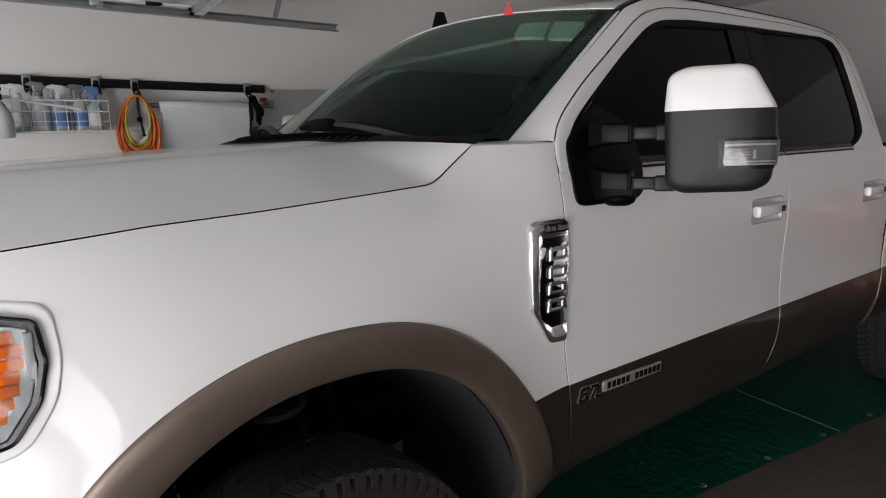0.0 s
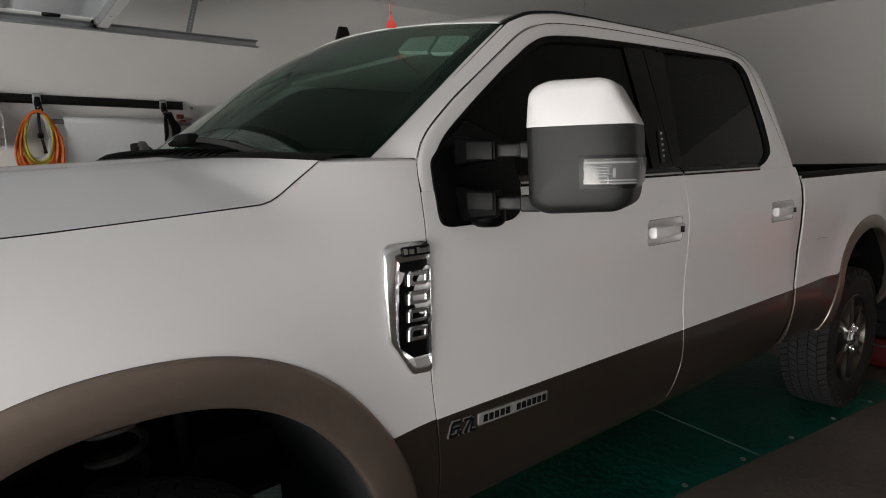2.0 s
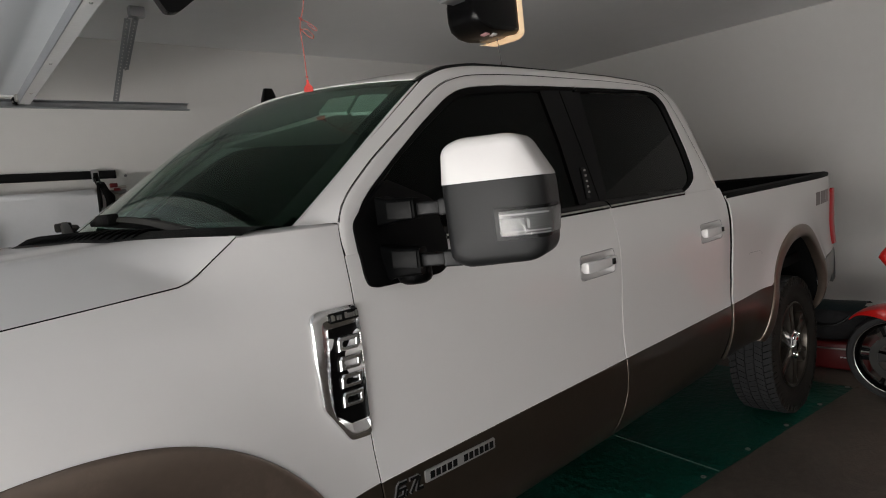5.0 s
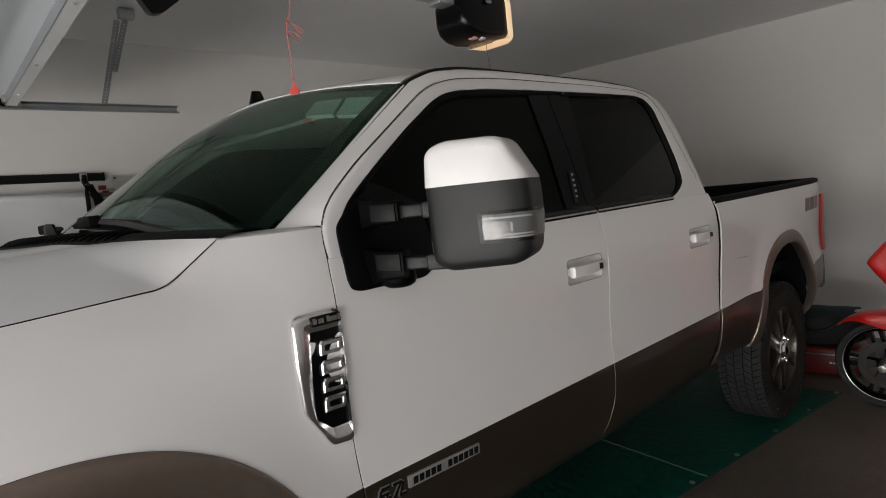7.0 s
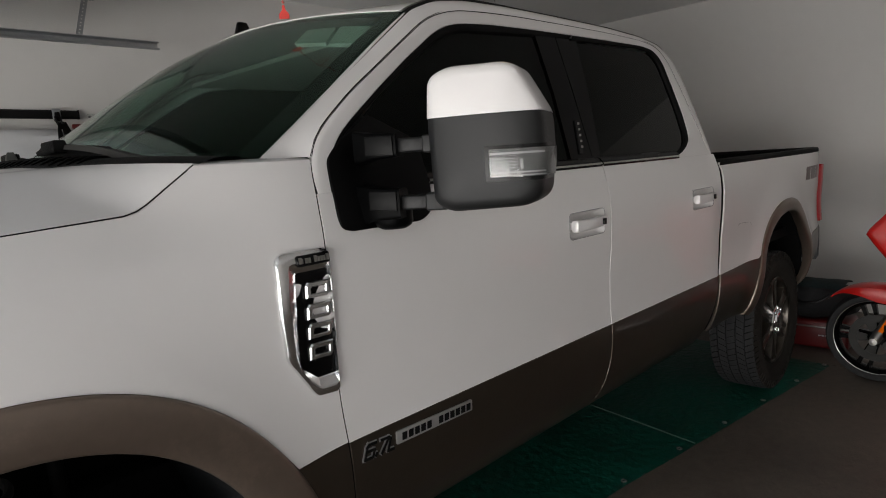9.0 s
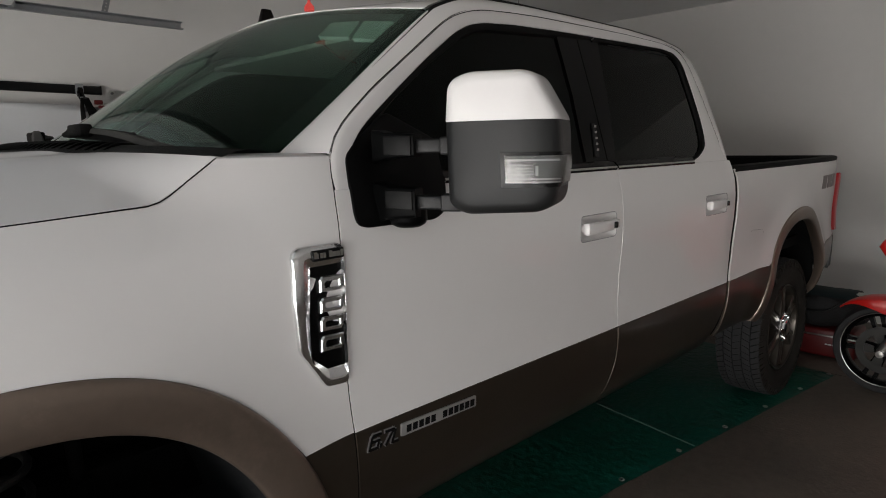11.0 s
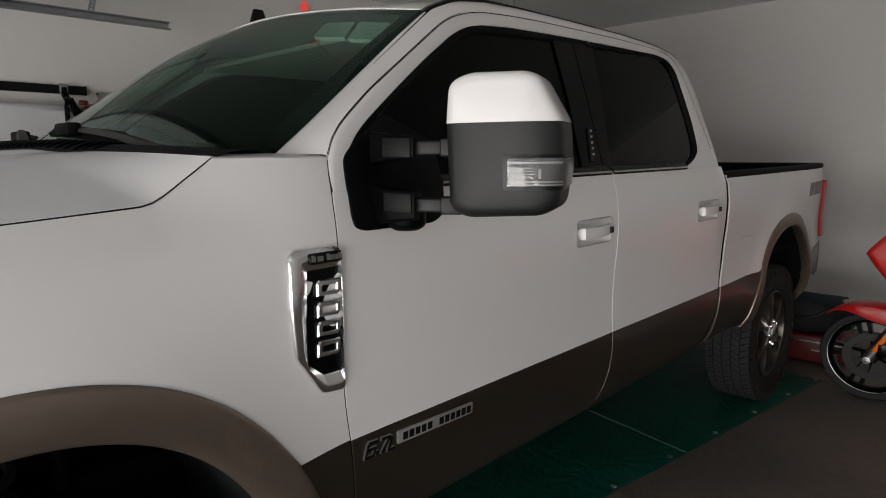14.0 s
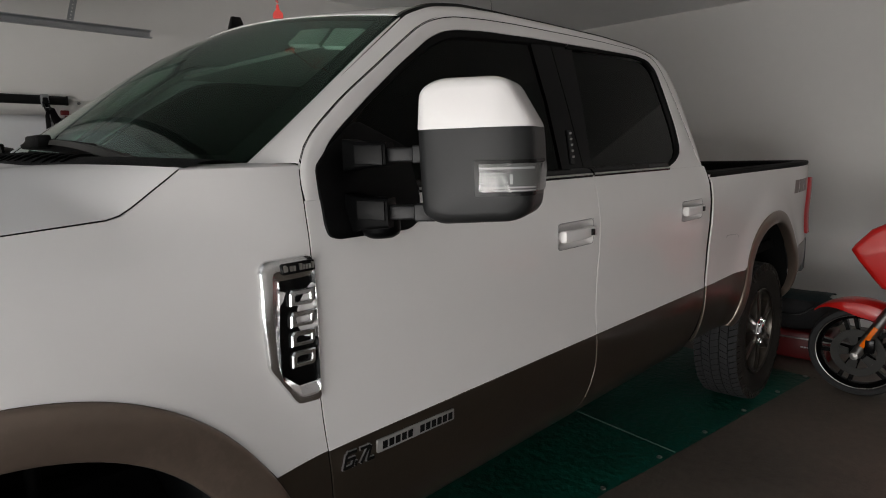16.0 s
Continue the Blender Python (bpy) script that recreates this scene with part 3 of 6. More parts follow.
def handle(door, x0, mir):
    """Recessed cup, strap handle and key cap; the skin is open at x0..x0+HW, z HZ0..HZ1."""
    x1, z0, z1 = x0 + HW, HZ0, HZ1
    bm = bmesh.new()
    rows = []
    for f, d in ((0.0, 0.0), (0.03, -0.0015), (0.06, -0.005), (0.12, -0.010), (0.30, -0.019), (0.65, -0.024), (1.0, -0.024)):
        ring = rounded([(x0, z0), (x1, z0), (x1, z1), (x0, z1)], 0.020 * (1 - 0.3 * f), 5)
        cx, cz = (x0 + x1) / 2 - 0.03, (z0 + z1) / 2
        rows.append([on_side(p.x + (cx - p.x) * f * 0.999, p.y + (cz - p.y) * f * 0.999, d) for p in ring])
    grid(bm, rows, closed_v=True)
    # flat between the square opening and the rounded cup
    ring = rounded([(x0, z0), (x1, z0), (x1, z1), (x0, z1)], 0.020, 5)
    for cxx, czz in ((x0, z0), (x1, z0), (x1, z1), (x0, z1)):
        near = [p for p in ring if abs(p.x - cxx) < 0.0205 and abs(p.y - czz) < 0.0205]
        vs = [bm.verts.new(on_side(cxx, czz))] + [bm.verts.new(on_side(p.x, p.y)) for p in near]
        for k in range(1, len(vs) - 1):
            bm.faces.new((vs[0], vs[k], vs[k + 1]))
    bmesh.ops.remove_doubles(bm, verts=bm.verts[:], dist=1e-4)
    part("handle_cup", fixn(bm), WHITE, door, mir=mir)
    bm = bmesh.new()
    tube(bm, [on_side(p.x, p.y, -0.0004) for p in ring], 0.0011, 6, closed=True)
    part("handle_seal", bm, GREYP, door, mir=mir)
    # strap: a full front end that stands off the door, thinner towards the key cap
    bm = bmesh.new()
    rows = []
    zc = 1.288
    for u, out, hz, th in ((0.0, 0.012, 0.017, 0.004), (0.004, 0.022, 0.0195, 0.010), (0.02, 0.0265, 0.0205, 0.011), (0.12, 0.0285, 0.0205, 0.011), (0.4, 0.0300, 0.0200, 0.011), (0.7, 0.0275, 0.0190, 0.010), (0.92, 0.0220, 0.0180, 0.009), (1.0, 0.019, 0.0170, 0.009)):
        c = on_side(x0 + 0.010 + 0.184 * u, zc, out - th)
        ring = rounded([(-th, -hz), (th, -hz), (th, hz), (-th, hz)], min(th, hz) * 0.75, 3)
        rows.append([c + Vector((0, -p.x, p.y)) for p in ring])
    vv = grid(bm, rows, closed_v=True)
    bm.faces.new(vv[0])
    bm.faces.new(vv[-1])
    for u in (0.014, 0.166):
        p = on_side(x0 + u, zc)
        box(bm, (p.x, p.y - 0.012, zc - 0.013), (p.x + 0.022, p.y + 0.029, zc + 0.013), 0.004)
    part("door_handle", fixn(bm), WHITE, door, "white strap door handle", mir=mir)
    bm = bmesh.new()
    p = on_side(x0 + 0.178, zc)
    box(bm, (p.x, p.y - 0.0290, zc - 0.011), (p.x + 0.018, p.y - 0.010, zc + 0.011), 0.002)
    part("handle_sensor", bm, BLACKS, door, "small black handle button", mir=mir)
    bm = bmesh.new()
    p = on_side(x0 + 0.197, zc)
    box(bm, (p.x, p.y - 0.017, zc - 0.017), (p.x + 0.034, p.y + 0.029, zc + 0.017), 0.007, 3)
    part("key_cap", bm, WHITE, door, mir=mir)


DSEAM = [(0.762, 1.482), (0.766, 1.53), (0.774, 1.568), (0.799, 1.609), (0.837, 1.646), (0.946, 1.728), (1.063, 1.803), (1.194, 1.888), (1.280, 1.943), (1.336, 1.970), (1.406, 1.991), (1.475, 2.003), (1.619, 2.012), (1.775, 2.017), (2.14, 2.019), (2.36, 2.019), (2.652, 2.012), (2.783, 1.999), (2.845, 1.972), (2.89, 1.915), (2.935, 1.80), (2.972, 1.669), (3.003, 1.56), (3.026, 1.482)]
DLO = [(0.815, 1.482), (0.815, 1.535), (0.835, 1.575), (0.878, 1.623), (0.925, 1.659), (1.044, 1.742), (1.176, 1.830), (1.319, 1.917), (1.390, 1.947), (1.460, 1.961), (1.604, 1.972), (1.861, 1.979), (2.341, 1.985), (2.665, 1.986), (2.765, 1.974), (2.822, 1.930), (2.846, 1.804), (2.861, 1.680), (2.853, 1.582), (2.825, 1.540), (2.765, 1.513), (2.68, 1.492), (2.60, 1.482)]


def doors(mir):
    sx = [0, 0.006, 0.02] + [0.05 * i for i in range(1, 20)] + [0.98, 0.994, 1]

    def skin(left, right, x0):
        # stations that include the handle opening
        zs = sorted(set([round(TWO + 0.001 + (BELT - TWO) * i / 26, 4) for i in range(27)] + [HZ0, HZ1]))
        a, b = left(1.28), right(1.28)
        ss = sorted(set([round(s, 4) for s in sx] + [round((x0 - a - 0.0025) / (b - a - 0.005), 4), round((x0 + HW - a - 0.0025) / (b - a - 0.005), 4)]))
        return panel(ss, zs, left, right, skip=lambda c: x0 - 0.001 < c.x < x0 + HW + 0.001 and HZ0 < c.z < HZ1)

    out = []
    for name, left, right, x0, lab in (("front_door", SEAM_A, SEAM_B, 1.738, "white front door with a brown lower band"), ("rear_door", SEAM_B, SEAM_C, 2.738, "white rear door with a brown lower band")):
        d = part(name, skin(left, right, x0), WHITE, truck, lab, mir=mir)
        zs = [0.575 + (TWO - 0.001 - 0.575) * i / 16 for i in range(17)]
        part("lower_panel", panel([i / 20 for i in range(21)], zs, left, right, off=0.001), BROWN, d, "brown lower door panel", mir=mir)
        handle(d, x0, mir)
        out.append(d)
    n = 161
    o = smoothed(DSEAM, n, 3)
    i = smoothed(DLO, n, 2)
    ks = [k for k in range(n)]
    # pair the two outlines by x on the roof run so that the split stays upright
    cut = min(ks, key=lambda k: abs(o[k].x - 2.018) + (10 if o[k].y < 1.9 else 0))
    for d, rng, tail in ((out[0], range(0, cut + 1), "front"), (out[1], range(cut, n), "rear")):
        bm = bmesh.new()
        rows = []
        for k in rng:
            a, b = o[k], i[k]
            dirv = (b - a).normalized() * 0.0018
            row = []
            for f, off in ((0, -0.016), (0, -0.002), (0.05, 0.0), (0.3, 0.001), (0.7, 0.001), (0.95, 0.0), (1, -0.003), (1, -0.016)):
                p = (a + dirv).lerp(b, f)
                row.append(on_up(p.x, p.y, off))
            rows.append(row)
        grid(bm, rows)
        part("window_frame", fixn(bm), WHITE, d, "white painted window frame", mir=mir)
        bm = bmesh.new()
        rows = []
        for k in rng:
            b = i[k]
            c = Vector((1.9, 1.72)) if tail == "rear" else Vector((1.6, 1.70))
            dirv = (c - b).normalized()
            rows.append([on_up(*(b + dirv * w), off) for w, off in ((-0.001, -0.004), (0.003, -0.001), (0.012, -0.002), (0.022, -0.006), (0.026, -0.016))])
        grid(bm, rows)
        part("window_seal", fixn(bm), SEALGAP, d, mir=mir)
        # belt moulding
        x0, x1 = (1.12, 2.012) if tail == "front" else (2.022, 2.665)
        bm = bmesh.new()
        rows = []
        for k in range(9):
            x = x0 + (x1 - x0) * k / 8
            rows.append([Vector((x, side_y(x, z) - o2, z)) for z, o2 in ((1.478, -0.004), (1.480, 0.003), (1.484, 0.006), (1.497, 0.007), (1.500, 0.004))] + [on_up(x, 1.506, 0.002), on_up(x, 1.518, -0.012)])
        grid(bm, rows)
        part("belt_seal", fixn(bm), BLACKS, d, "black belt moulding", mir=mir)
        bm = bmesh.new()
        rows = [[Vector((x0 + (x1 - x0) * k / 8, side_y(x0 + (x1 - x0) * k / 8, z) - o2, z)) for z, o2 in ((1.4865, 0.004), (1.4875, 0.0082), (1.4925, 0.0088), (1.4945, 0.006))] for k in range(9)]
        grid(bm, rows)
        part("belt_strip", fixn(bm), SATIN, d, "thin bright belt strip", mir=mir)
    # panes
    front = [(0.83, 1.49), (0.85, 1.57), (1.06, 1.735), (1.33, 1.905), (1.42, 1.945), (1.62, 1.962), (1.862, 1.965), (1.870, 1.75), (1.850, 1.49)]
    rear = [(2.03, 1.49), (2.09, 1.75), (2.12, 1.967), (2.72, 1.967), (2.80, 1.955), (2.835, 1.92), (2.852, 1.70), (2.85, 1.57), (2.82, 1.52), (2.74, 1.49)]
    for d, poly in ((out[0], front), (out[1], rear)):
        bm = bmesh.new()
        slab(bm, [on_up(x, z, -0.016) for x, z in poly], (0, 0.004, 0))
        part("window_pane", fixn(bm), TINT, d, "dark tinted window glass", mir=mir)
    bm = bmesh.new()
    slab(bm, [on_up(x, z, -0.009) for x, z in ((1.845, 1.485), (1.866, 1.75), (1.858, 1.972), (1.985, 1.972), (1.99, 1.75), (1.985, 1.485))], (0, 0.012, 0), 0.002)
    part("pillar_trim", fixn(bm), PILLARB, out[0], "gloss black door pillar trim", mir=mir)
    bm = bmesh.new()
    slab(bm, [on_up(x, z, -0.009) for x, z in ((1.99, 1.485), (1.995, 1.75), (1.99, 1.972), (2.13, 1.972), (2.10, 1.75), (2.04, 1.485))], (0, 0.012, 0), 0.002)
    part("pillar_trim", fixn(bm), PILLARB, out[1], "gloss black door pillar trim", mir=mir)
    bm = bmesh.new()
    slab(bm, [on_up(x, z, -0.004) for x, z in ((1.908, 1.532), (1.939, 1.652), (1.960, 1.652), (1.930, 1.532))], (0, 0.006, 0), 0.001)
    k = part("keypad", fixn(bm), BLACKP, out[0], "narrow black entry keypad", mir=mir)
    for j in range(5):
        bm = bmesh.new()
        z = 1.555 + 0.021 * j
        c = on_up(1.9255 + 0.0052 * j, z, 0.001)
        box(bm, c - Vector((0.005, 0.002, 0.004)), c + Vector((0.005, 0.002, 0.004)), 0.001)
        part("pillar_button", bm, SATIN, out[0], mir=mir)
    return out


def mirror(door, mir):
    U, D = Vector((0.42, -0.907, 0)), Vector((0.907, 0.42, 0))
    C = Vector((1.045, -0.268, 0))
    # sail panel
    bm = bmesh.new()
    pts = rounded([(0.812, 1.56), (0.804, 1.49), (0.799, 1.425), (0.805, 1.398), (0.832, 1.389), (1.06, 1.389), (1.10, 1.41), (1.12, 1.482), (1.12, 1.60), (0.97, 1.67), (0.865, 1.605)], 0.018, 4)
    vs = []
    for p in pts:
        y = min(side_y(p.x, p.y), up_y(p.y)) if p.y > 1.47 else side_y(p.x, p.y)
        vs.append(Vector((p.x, y - 0.007, p.y)))
    slab(bm, [v + Vector((0, 0.012, 0)) for v in vs], (0, -0.012, 0), 0.004)
    m = part("side_mirror", fixn(bm), SAIL, truck, "large black towing mirror with a white cap", mir=mir)
    # brackets and arms
    for zc, up, dn, az in ((1.583, 0.030, 0.030, 1.581), (1.456, 0.030, 0.047, 1.449)):
        prof = [(0.908, 0.045, 0.044, 1.30), (0.906, 0.020, 0.039, 1.18), (0.902, 0.0, 0.034, 1.06), (0.904, -0.025, 0.030, 1.0), (0.913, -0.055, 0.0275, 0.95), (0.922, -0.080, 0.026, 0.90)]
        bm = bmesh.new()
        rows = []
        for x, y, w, f in prof:
            ring = rounded([(-w, -dn * f), (w, -dn * f), (w, up * f), (-w, up * f)], 0.009, 3)
            rows.append([Vector((x, y, zc)) + D * p.x + Vector((0, 0, p.y)) for p in ring])
        vv = grid(bm, rows, closed_v=True)
        bm.faces.new(vv[-1])
        part("mirror_bracket", fixn(bm), BRACK, m, "black mirror arm bracket", mir=mir)
        bm = bmesh.new()
        a, b = Vector((0.8995, -0.004, zc)), Vector((0.920, -0.074, zc))
        q = [a - D * 0.0335 + Vector((0, 0, -0.021)), b - D * 0.0268 + Vector((0, 0, -0.024)), b - D * 0.0268 + Vector((0, 0, 0.021)), a - D * 0.0335 + Vector((0, 0, 0.023))]
        slab(bm, q, D * -0.004, 0.003)
        part("bracket_cover", fixn(bm), COVERP, m, "satin black bracket cover", mir=mir)
        for nm, f0, f1, hw, hh in (("mirror_arm", 0.0, 0.66, 0.016, 0.0165), ("arm_sleeve", 0.60, 1.0, 0.019, 0.0205)):
            bm = bmesh.new()
            rows = []
            for f in (f0, f0 + 0.02, f1 - 0.02, f1):
                k = 0.9 if f in (f0, f1) else 1.0
                p = Vector((0.918, -0.066, az)).lerp(Vector((0.976, -0.175, az)), f)
                ring = rounded([(-hw * k, -hh * k), (hw * k, -hh * k), (hw * k, hh * k), (-hw * k, hh * k)], 0.005, 3)
                rows.append([p + D * t.x + Vector((0, 0, t.y)) for t in ring])
            vv = grid(bm, rows, closed_v=True)
            bm.faces.new(vv[0])
            part(nm, fixn(bm), ARMP, m, mir=mir)
    bm = bmesh.new()
    turned(bm, [(0.0, 1.384), (0.030, 1.386), (0.042, 1.393), (0.047, 1.403), (0.046, 1.43), (0.0, 1.432)], (0.930, -0.030, 0), "z", 24)
    part("mirror_pivot", fixn(bm), BRACK, m, mir=mir)
    # head
    outline = rounded([(-0.140, 1.444), (-0.10, 1.424), (0.10, 1.431), (0.150, 1.452), (0.162, 1.55), (0.158, 1.632), (0.085, 1.729), (0.05, 1.738), (-0.092, 1.740), (-0.138, 1.722), (-0.146, 1.62)], 0.022, 5)
    outline = [Vector((p.x * (0.735 if p.x > 0 else 0.965), p.y)) for p in outline]
    cz, cu = 1.59, 0.0
    levels = [(0.075, 0.965), (0.070, 0.985), (0.05, 1.0), (0.01, 1.0), (-0.034, 0.999), (-0.056, 0.992), (-0.066, 0.975), (-0.073, 0.94), (-0.0785, 0.84), (-0.083, 0.56), (-0.085, 0.25), (-0.0855, 0.02)]

    def head_bm(out=0.0):
        b = bmesh.new()
        rows = []
        for d, s in levels:
            row = []
            for p in outline:
                u, z = cu + (p.x - cu) * s, cz + (p.y - cz) * s
                back = 0.035 * max(0, u / 0.16) ** 2
                row.append(C + U * u + D * (d + back) + Vector((0, 0, z)))
            rows.append(row)
        vv = grid(b, rows, closed_v=True)
        b.faces.new(vv[-1])
        bmesh.ops.recalc_face_normals(b, faces=b.faces[:])
        if (b.faces[len(b.faces) // 2].calc_center_median() - (C + Vector((0, 0, cz)))).dot(b.faces[len(b.faces) // 2].normal) < 0:
            bmesh.ops.reverse_faces(b, faces=b.faces[:])
        if out:
            b.normal_update()
            nm = [(v, v.normal.copy()) for v in b.verts]
            for v, nn in nm:
                v.co += nn * out
        return b

    def cut(b, planes):
        for co, no in planes:
            bmesh.ops.bisect_plane(b, geom=b.verts[:] + b.edges[:] + b.faces[:], plane_co=co, plane_no=no, clear_outer=True)
        return b

    Z = Vector((0, 0, 1))
    b = cut(head_bm(), [(Vector((0, 0, 1.6325)), Z)])
    part("mirror_shell", b, SHELL, m, "black textured mirror housing", mir=mir)
    b = cut(head_bm(0.0025), [(Vector((0, 0, 1.633)), -Z)])
    part("mirror_cap", b, WHITE, m, "white painted mirror cap", mir=mir)
    bm = bmesh.new()
    slab(bm, [C + U * (cu + (p.x - cu) * 0.955) + D * (0.072 + 0.035 * max(0, p.x / 0.16) ** 2) + Z * (cz + (p.y - cz) * 0.955) for p in outline], D * 0.002)
    part("mirror_glass", fixn(bm), CHROME, m, "mirror glass", mir=mir)
    lampc = C + U * 0.0
    for nm, out, mat, a0, z0, z1, lab in (("lamp_bezel", 0.003, BLACKS, -0.006, 1.488, 1.564, "black lamp bezel"), ("lamp_reflector", 0.0045, MLAMP, 0.006, 1.497, 1.556, "bright lamp reflector"), ("lamp_lens", 0.0075, LENSM, 0.005, 1.496, 1.557, "clear turn-signal lens")):
        b = cut(head_bm(out), [(lampc + U * a0, -U), (Vector((0, 0, z0)), -Z), (Vector((0, 0, z1)), Z), (C + D * 0.05, D)])
        part(nm, b, mat, m, lab, mir=mir)
    for a0, a1, z0, z1 in ((0.010, 0.118, 1.5045, 1.5080), (0.012, 0.060, 1.5150, 1.5170), (0.012, 0.064, 1.5215, 1.5235), (0.012, 0.062, 1.5280, 1.5300), (0.012, 0.058, 1.5345, 1.5365), (0.008, 0.118, 1.5445, 1.5490), (0.008, 0.118, 1.4985, 1.5010), (0.070, 0.076, 1.513, 1.534)):
        b = cut(head_bm(0.0068), [(C + U * a0, -U), (C + U * a1, U), (Vector((0, 0, z0)), -Z), (Vector((0, 0, z1)), Z), (C + D * 0.05, D)])
        part("lamp_rib", b, RIB, m, "bright lamp rib", mir=mir)
    return m


def badge(f, mir):
    pt = lambda x, z, o=0.0: Vector((x, side_y(x, z) - o, z))
    outer = rounded([(0.616, 1.352), (0.632, 1.366), (0.747, 1.367), (0.7535, 1.022), (0.690, 1.028), (0.624, 1.128), (0.613, 1.25)], 0.010, 3)
    inner = [(0.662, 1.318), (0.7455, 1.319), (0.7505, 1.066), (0.708, 1.066), (0.660, 1.104), (0.656, 1.2)]
    oo = resample(list(outer) + [outer[0]], 80)[:-1]
    ii = resample([Vector(p) for p in inner] + [Vector(inner[0])], 80)[:-1]
    # pair by direction from the middle
    c = Vector((0.692, 1.20))
    ang = lambda p: math.atan2(p.y - c.y, (p.x - c.x) * 2.4)
    oo, ii = sorted(oo, key=ang), sorted(ii, key=ang)
    bm = bmesh.new()
    rows = []
    for a, b in zip(oo, ii):
        rows.append([pt(a.x, a.y, -0.004), pt(a.x, a.y, 0.004)] + [pt(*a.lerp(b, s), h) for s, h in ((0.05, 0.009), (0.12, 0.011), (0.5, 0.0125), (0.56, 0.0115), (0.92, 0.003), (1.0, 0.001)) ] + [pt(b.x, b.y, -0.012)])
    grid(bm, rows, closed_u=True)
    part("fender_vent", fixn(bm), VENTCH, f, "chrome fender vent emblem", mir=mir)


def badge_parts(mir):
    pt = lambda x, z, o=0.0: Vector((x, side_y(x, z) - o, z))
    bm = bmesh.new()
    slab(bm, [pt(x, z, -0.001) for x, z in ((0.655, 1.33), (0.747, 1.33), (0.752, 1.07), (0.70, 1.07), (0.648, 1.11), (0.645, 1.2))], (0, -0.003, 0))
    p = part("vent_plate", fixn(bm), BLACKS, truck, "black recessed vent plate", mir=mir)
    bm = bmesh.new()
    slab(bm, [pt(x, z, 0.011) for x, z in rounded([(0.664, 1.332), (0.7465, 1.333), (0.7465, 1.357), (0.664, 1.356)], 0.003, 2)], (0, -0.006, 0), 0.001)
    part("name_plate", fixn(bm), BLACKS, p, "small black name plate", mir=mir)
    for k, w in enumerate((0.009, 0.003, 0.008, 0.008, 0, 0.009, 0.008, 0.008, 0.007, 0.008)):
        if w:
            bm = bmesh.new()
            x = 0.667 + 0.0078 * k
            h = 0.014 if k in (0, 5, 9) else 0.011
            box(bm, pt(x, 1.3385, 0.019), pt(x + w * 0.72, 1.3385 + h, 0.0165))
            part("name_bar", bm, SATIN, p, "silver bar on the name plate", mir=mir)
    # four plain chrome emblem shapes, one above the other
    for z0, z1 in ((1.256, 1.293), (1.208, 1.243), (1.163, 1.198), (1.114, 1.152)):
        x0, x1 = 0.681, 0.7445
        h = z1 - z0
        out = [(x0 + 0.006, z1 + 0.002), (x1, z1), (x1, z0 + 0.008), (x1 - 0.007, z0), (x0, z0 + 0.002), (x0, z1 - 0.006)]
        inn = [(x0 + 0.018, z1 - h * 0.30), (x1 - 0.012, z1 - h * 0.32), (x1 - 0.012, z0 + h * 0.34), (x1 - 0.016, z0 + h * 0.28), (x0 + 0.014, z0 + h * 0.30), (x0 + 0.014, z1 - h * 0.38)]
        rows = []
        for a, b in zip(out, inn):
            a, b = Vector(a), Vector(b)
            rows.append([pt(a.x, a.y, 0.001), pt(a.x, a.y, 0.006), pt(*a.lerp(b, 0.22), 0.0095), pt(*a.lerp(b, 0.80), 0.0095), pt(b.x, b.y, 0.007), pt(b.x, b.y, 0.001)])
        bm = bmesh.new()
        grid(bm, rows, closed_u=True)
        part("emblem_shape", fixn(bm), EMBLEM, p, "plain chrome emblem shape", angle=20, mir=mir)
    # engine badge on the lower door
    def lettering(width, off):
        """The figures 6.7 and an L as slanted block strokes."""
        bm = bmesh.new()
        for x0, w, path in ((0.0, 0.030, [(0.95, 1.0), (0.16, 1.0), (0.02, 0.82), (0.02, 0.0), (0.95, 0.0), (0.95, 0.54), (0.06, 0.54)]), (0.0385, 0.004, [(0.0, 0.02), (0.0, 0.20)]), (0.048, 0.028, [(0.0, 1.0), (0.95, 1.0), (0.40, 0.0)]), (0.078, 0.022, [(0.15, 0.9), (0.15, 0.0), (1.0, 0.0)])):
            pts = [Vector((x0 + px * w + 0.014 * pz, pz * 0.034)) for px, pz in path]
            for a, b in zip(pts, pts[1:]):
                d = (b - a).normalized() * width * 0.5
                n = Vector((-d.y, d.x))
                quad = [a - d - n, b + d - n, b + d + n, a - d + n]
                slab(bm, [pt(0.797 + q.x * 0.93, 0.834 + q.y - 0.05 * q.x, off) for q in quad], (0, -0.002, 0))
        return fixn(bm)

    b1 = part("engine_badge", lettering(0.0062, 0.007), DARK, truck, "dark engine size lettering on the lower door", mir=mir)
    bm = lettering(0.0105, 0.003)
    part("badge_base", bm, BADGE, b1, "silver badge outline", mir=mir)
    bm = bmesh.new()
    slab(bm, [pt(x, z, 0.001) for x, z in rounded([(0.905, 0.832), (1.192, 0.827), (1.194, 0.859), (0.907, 0.866)], 0.004, 2)], (0, -0.006, 0), 0.002)
    st = part("badge_strip", fixn(bm), BADGE, b1, "silver badge strip", mir=mir)
    k = 0
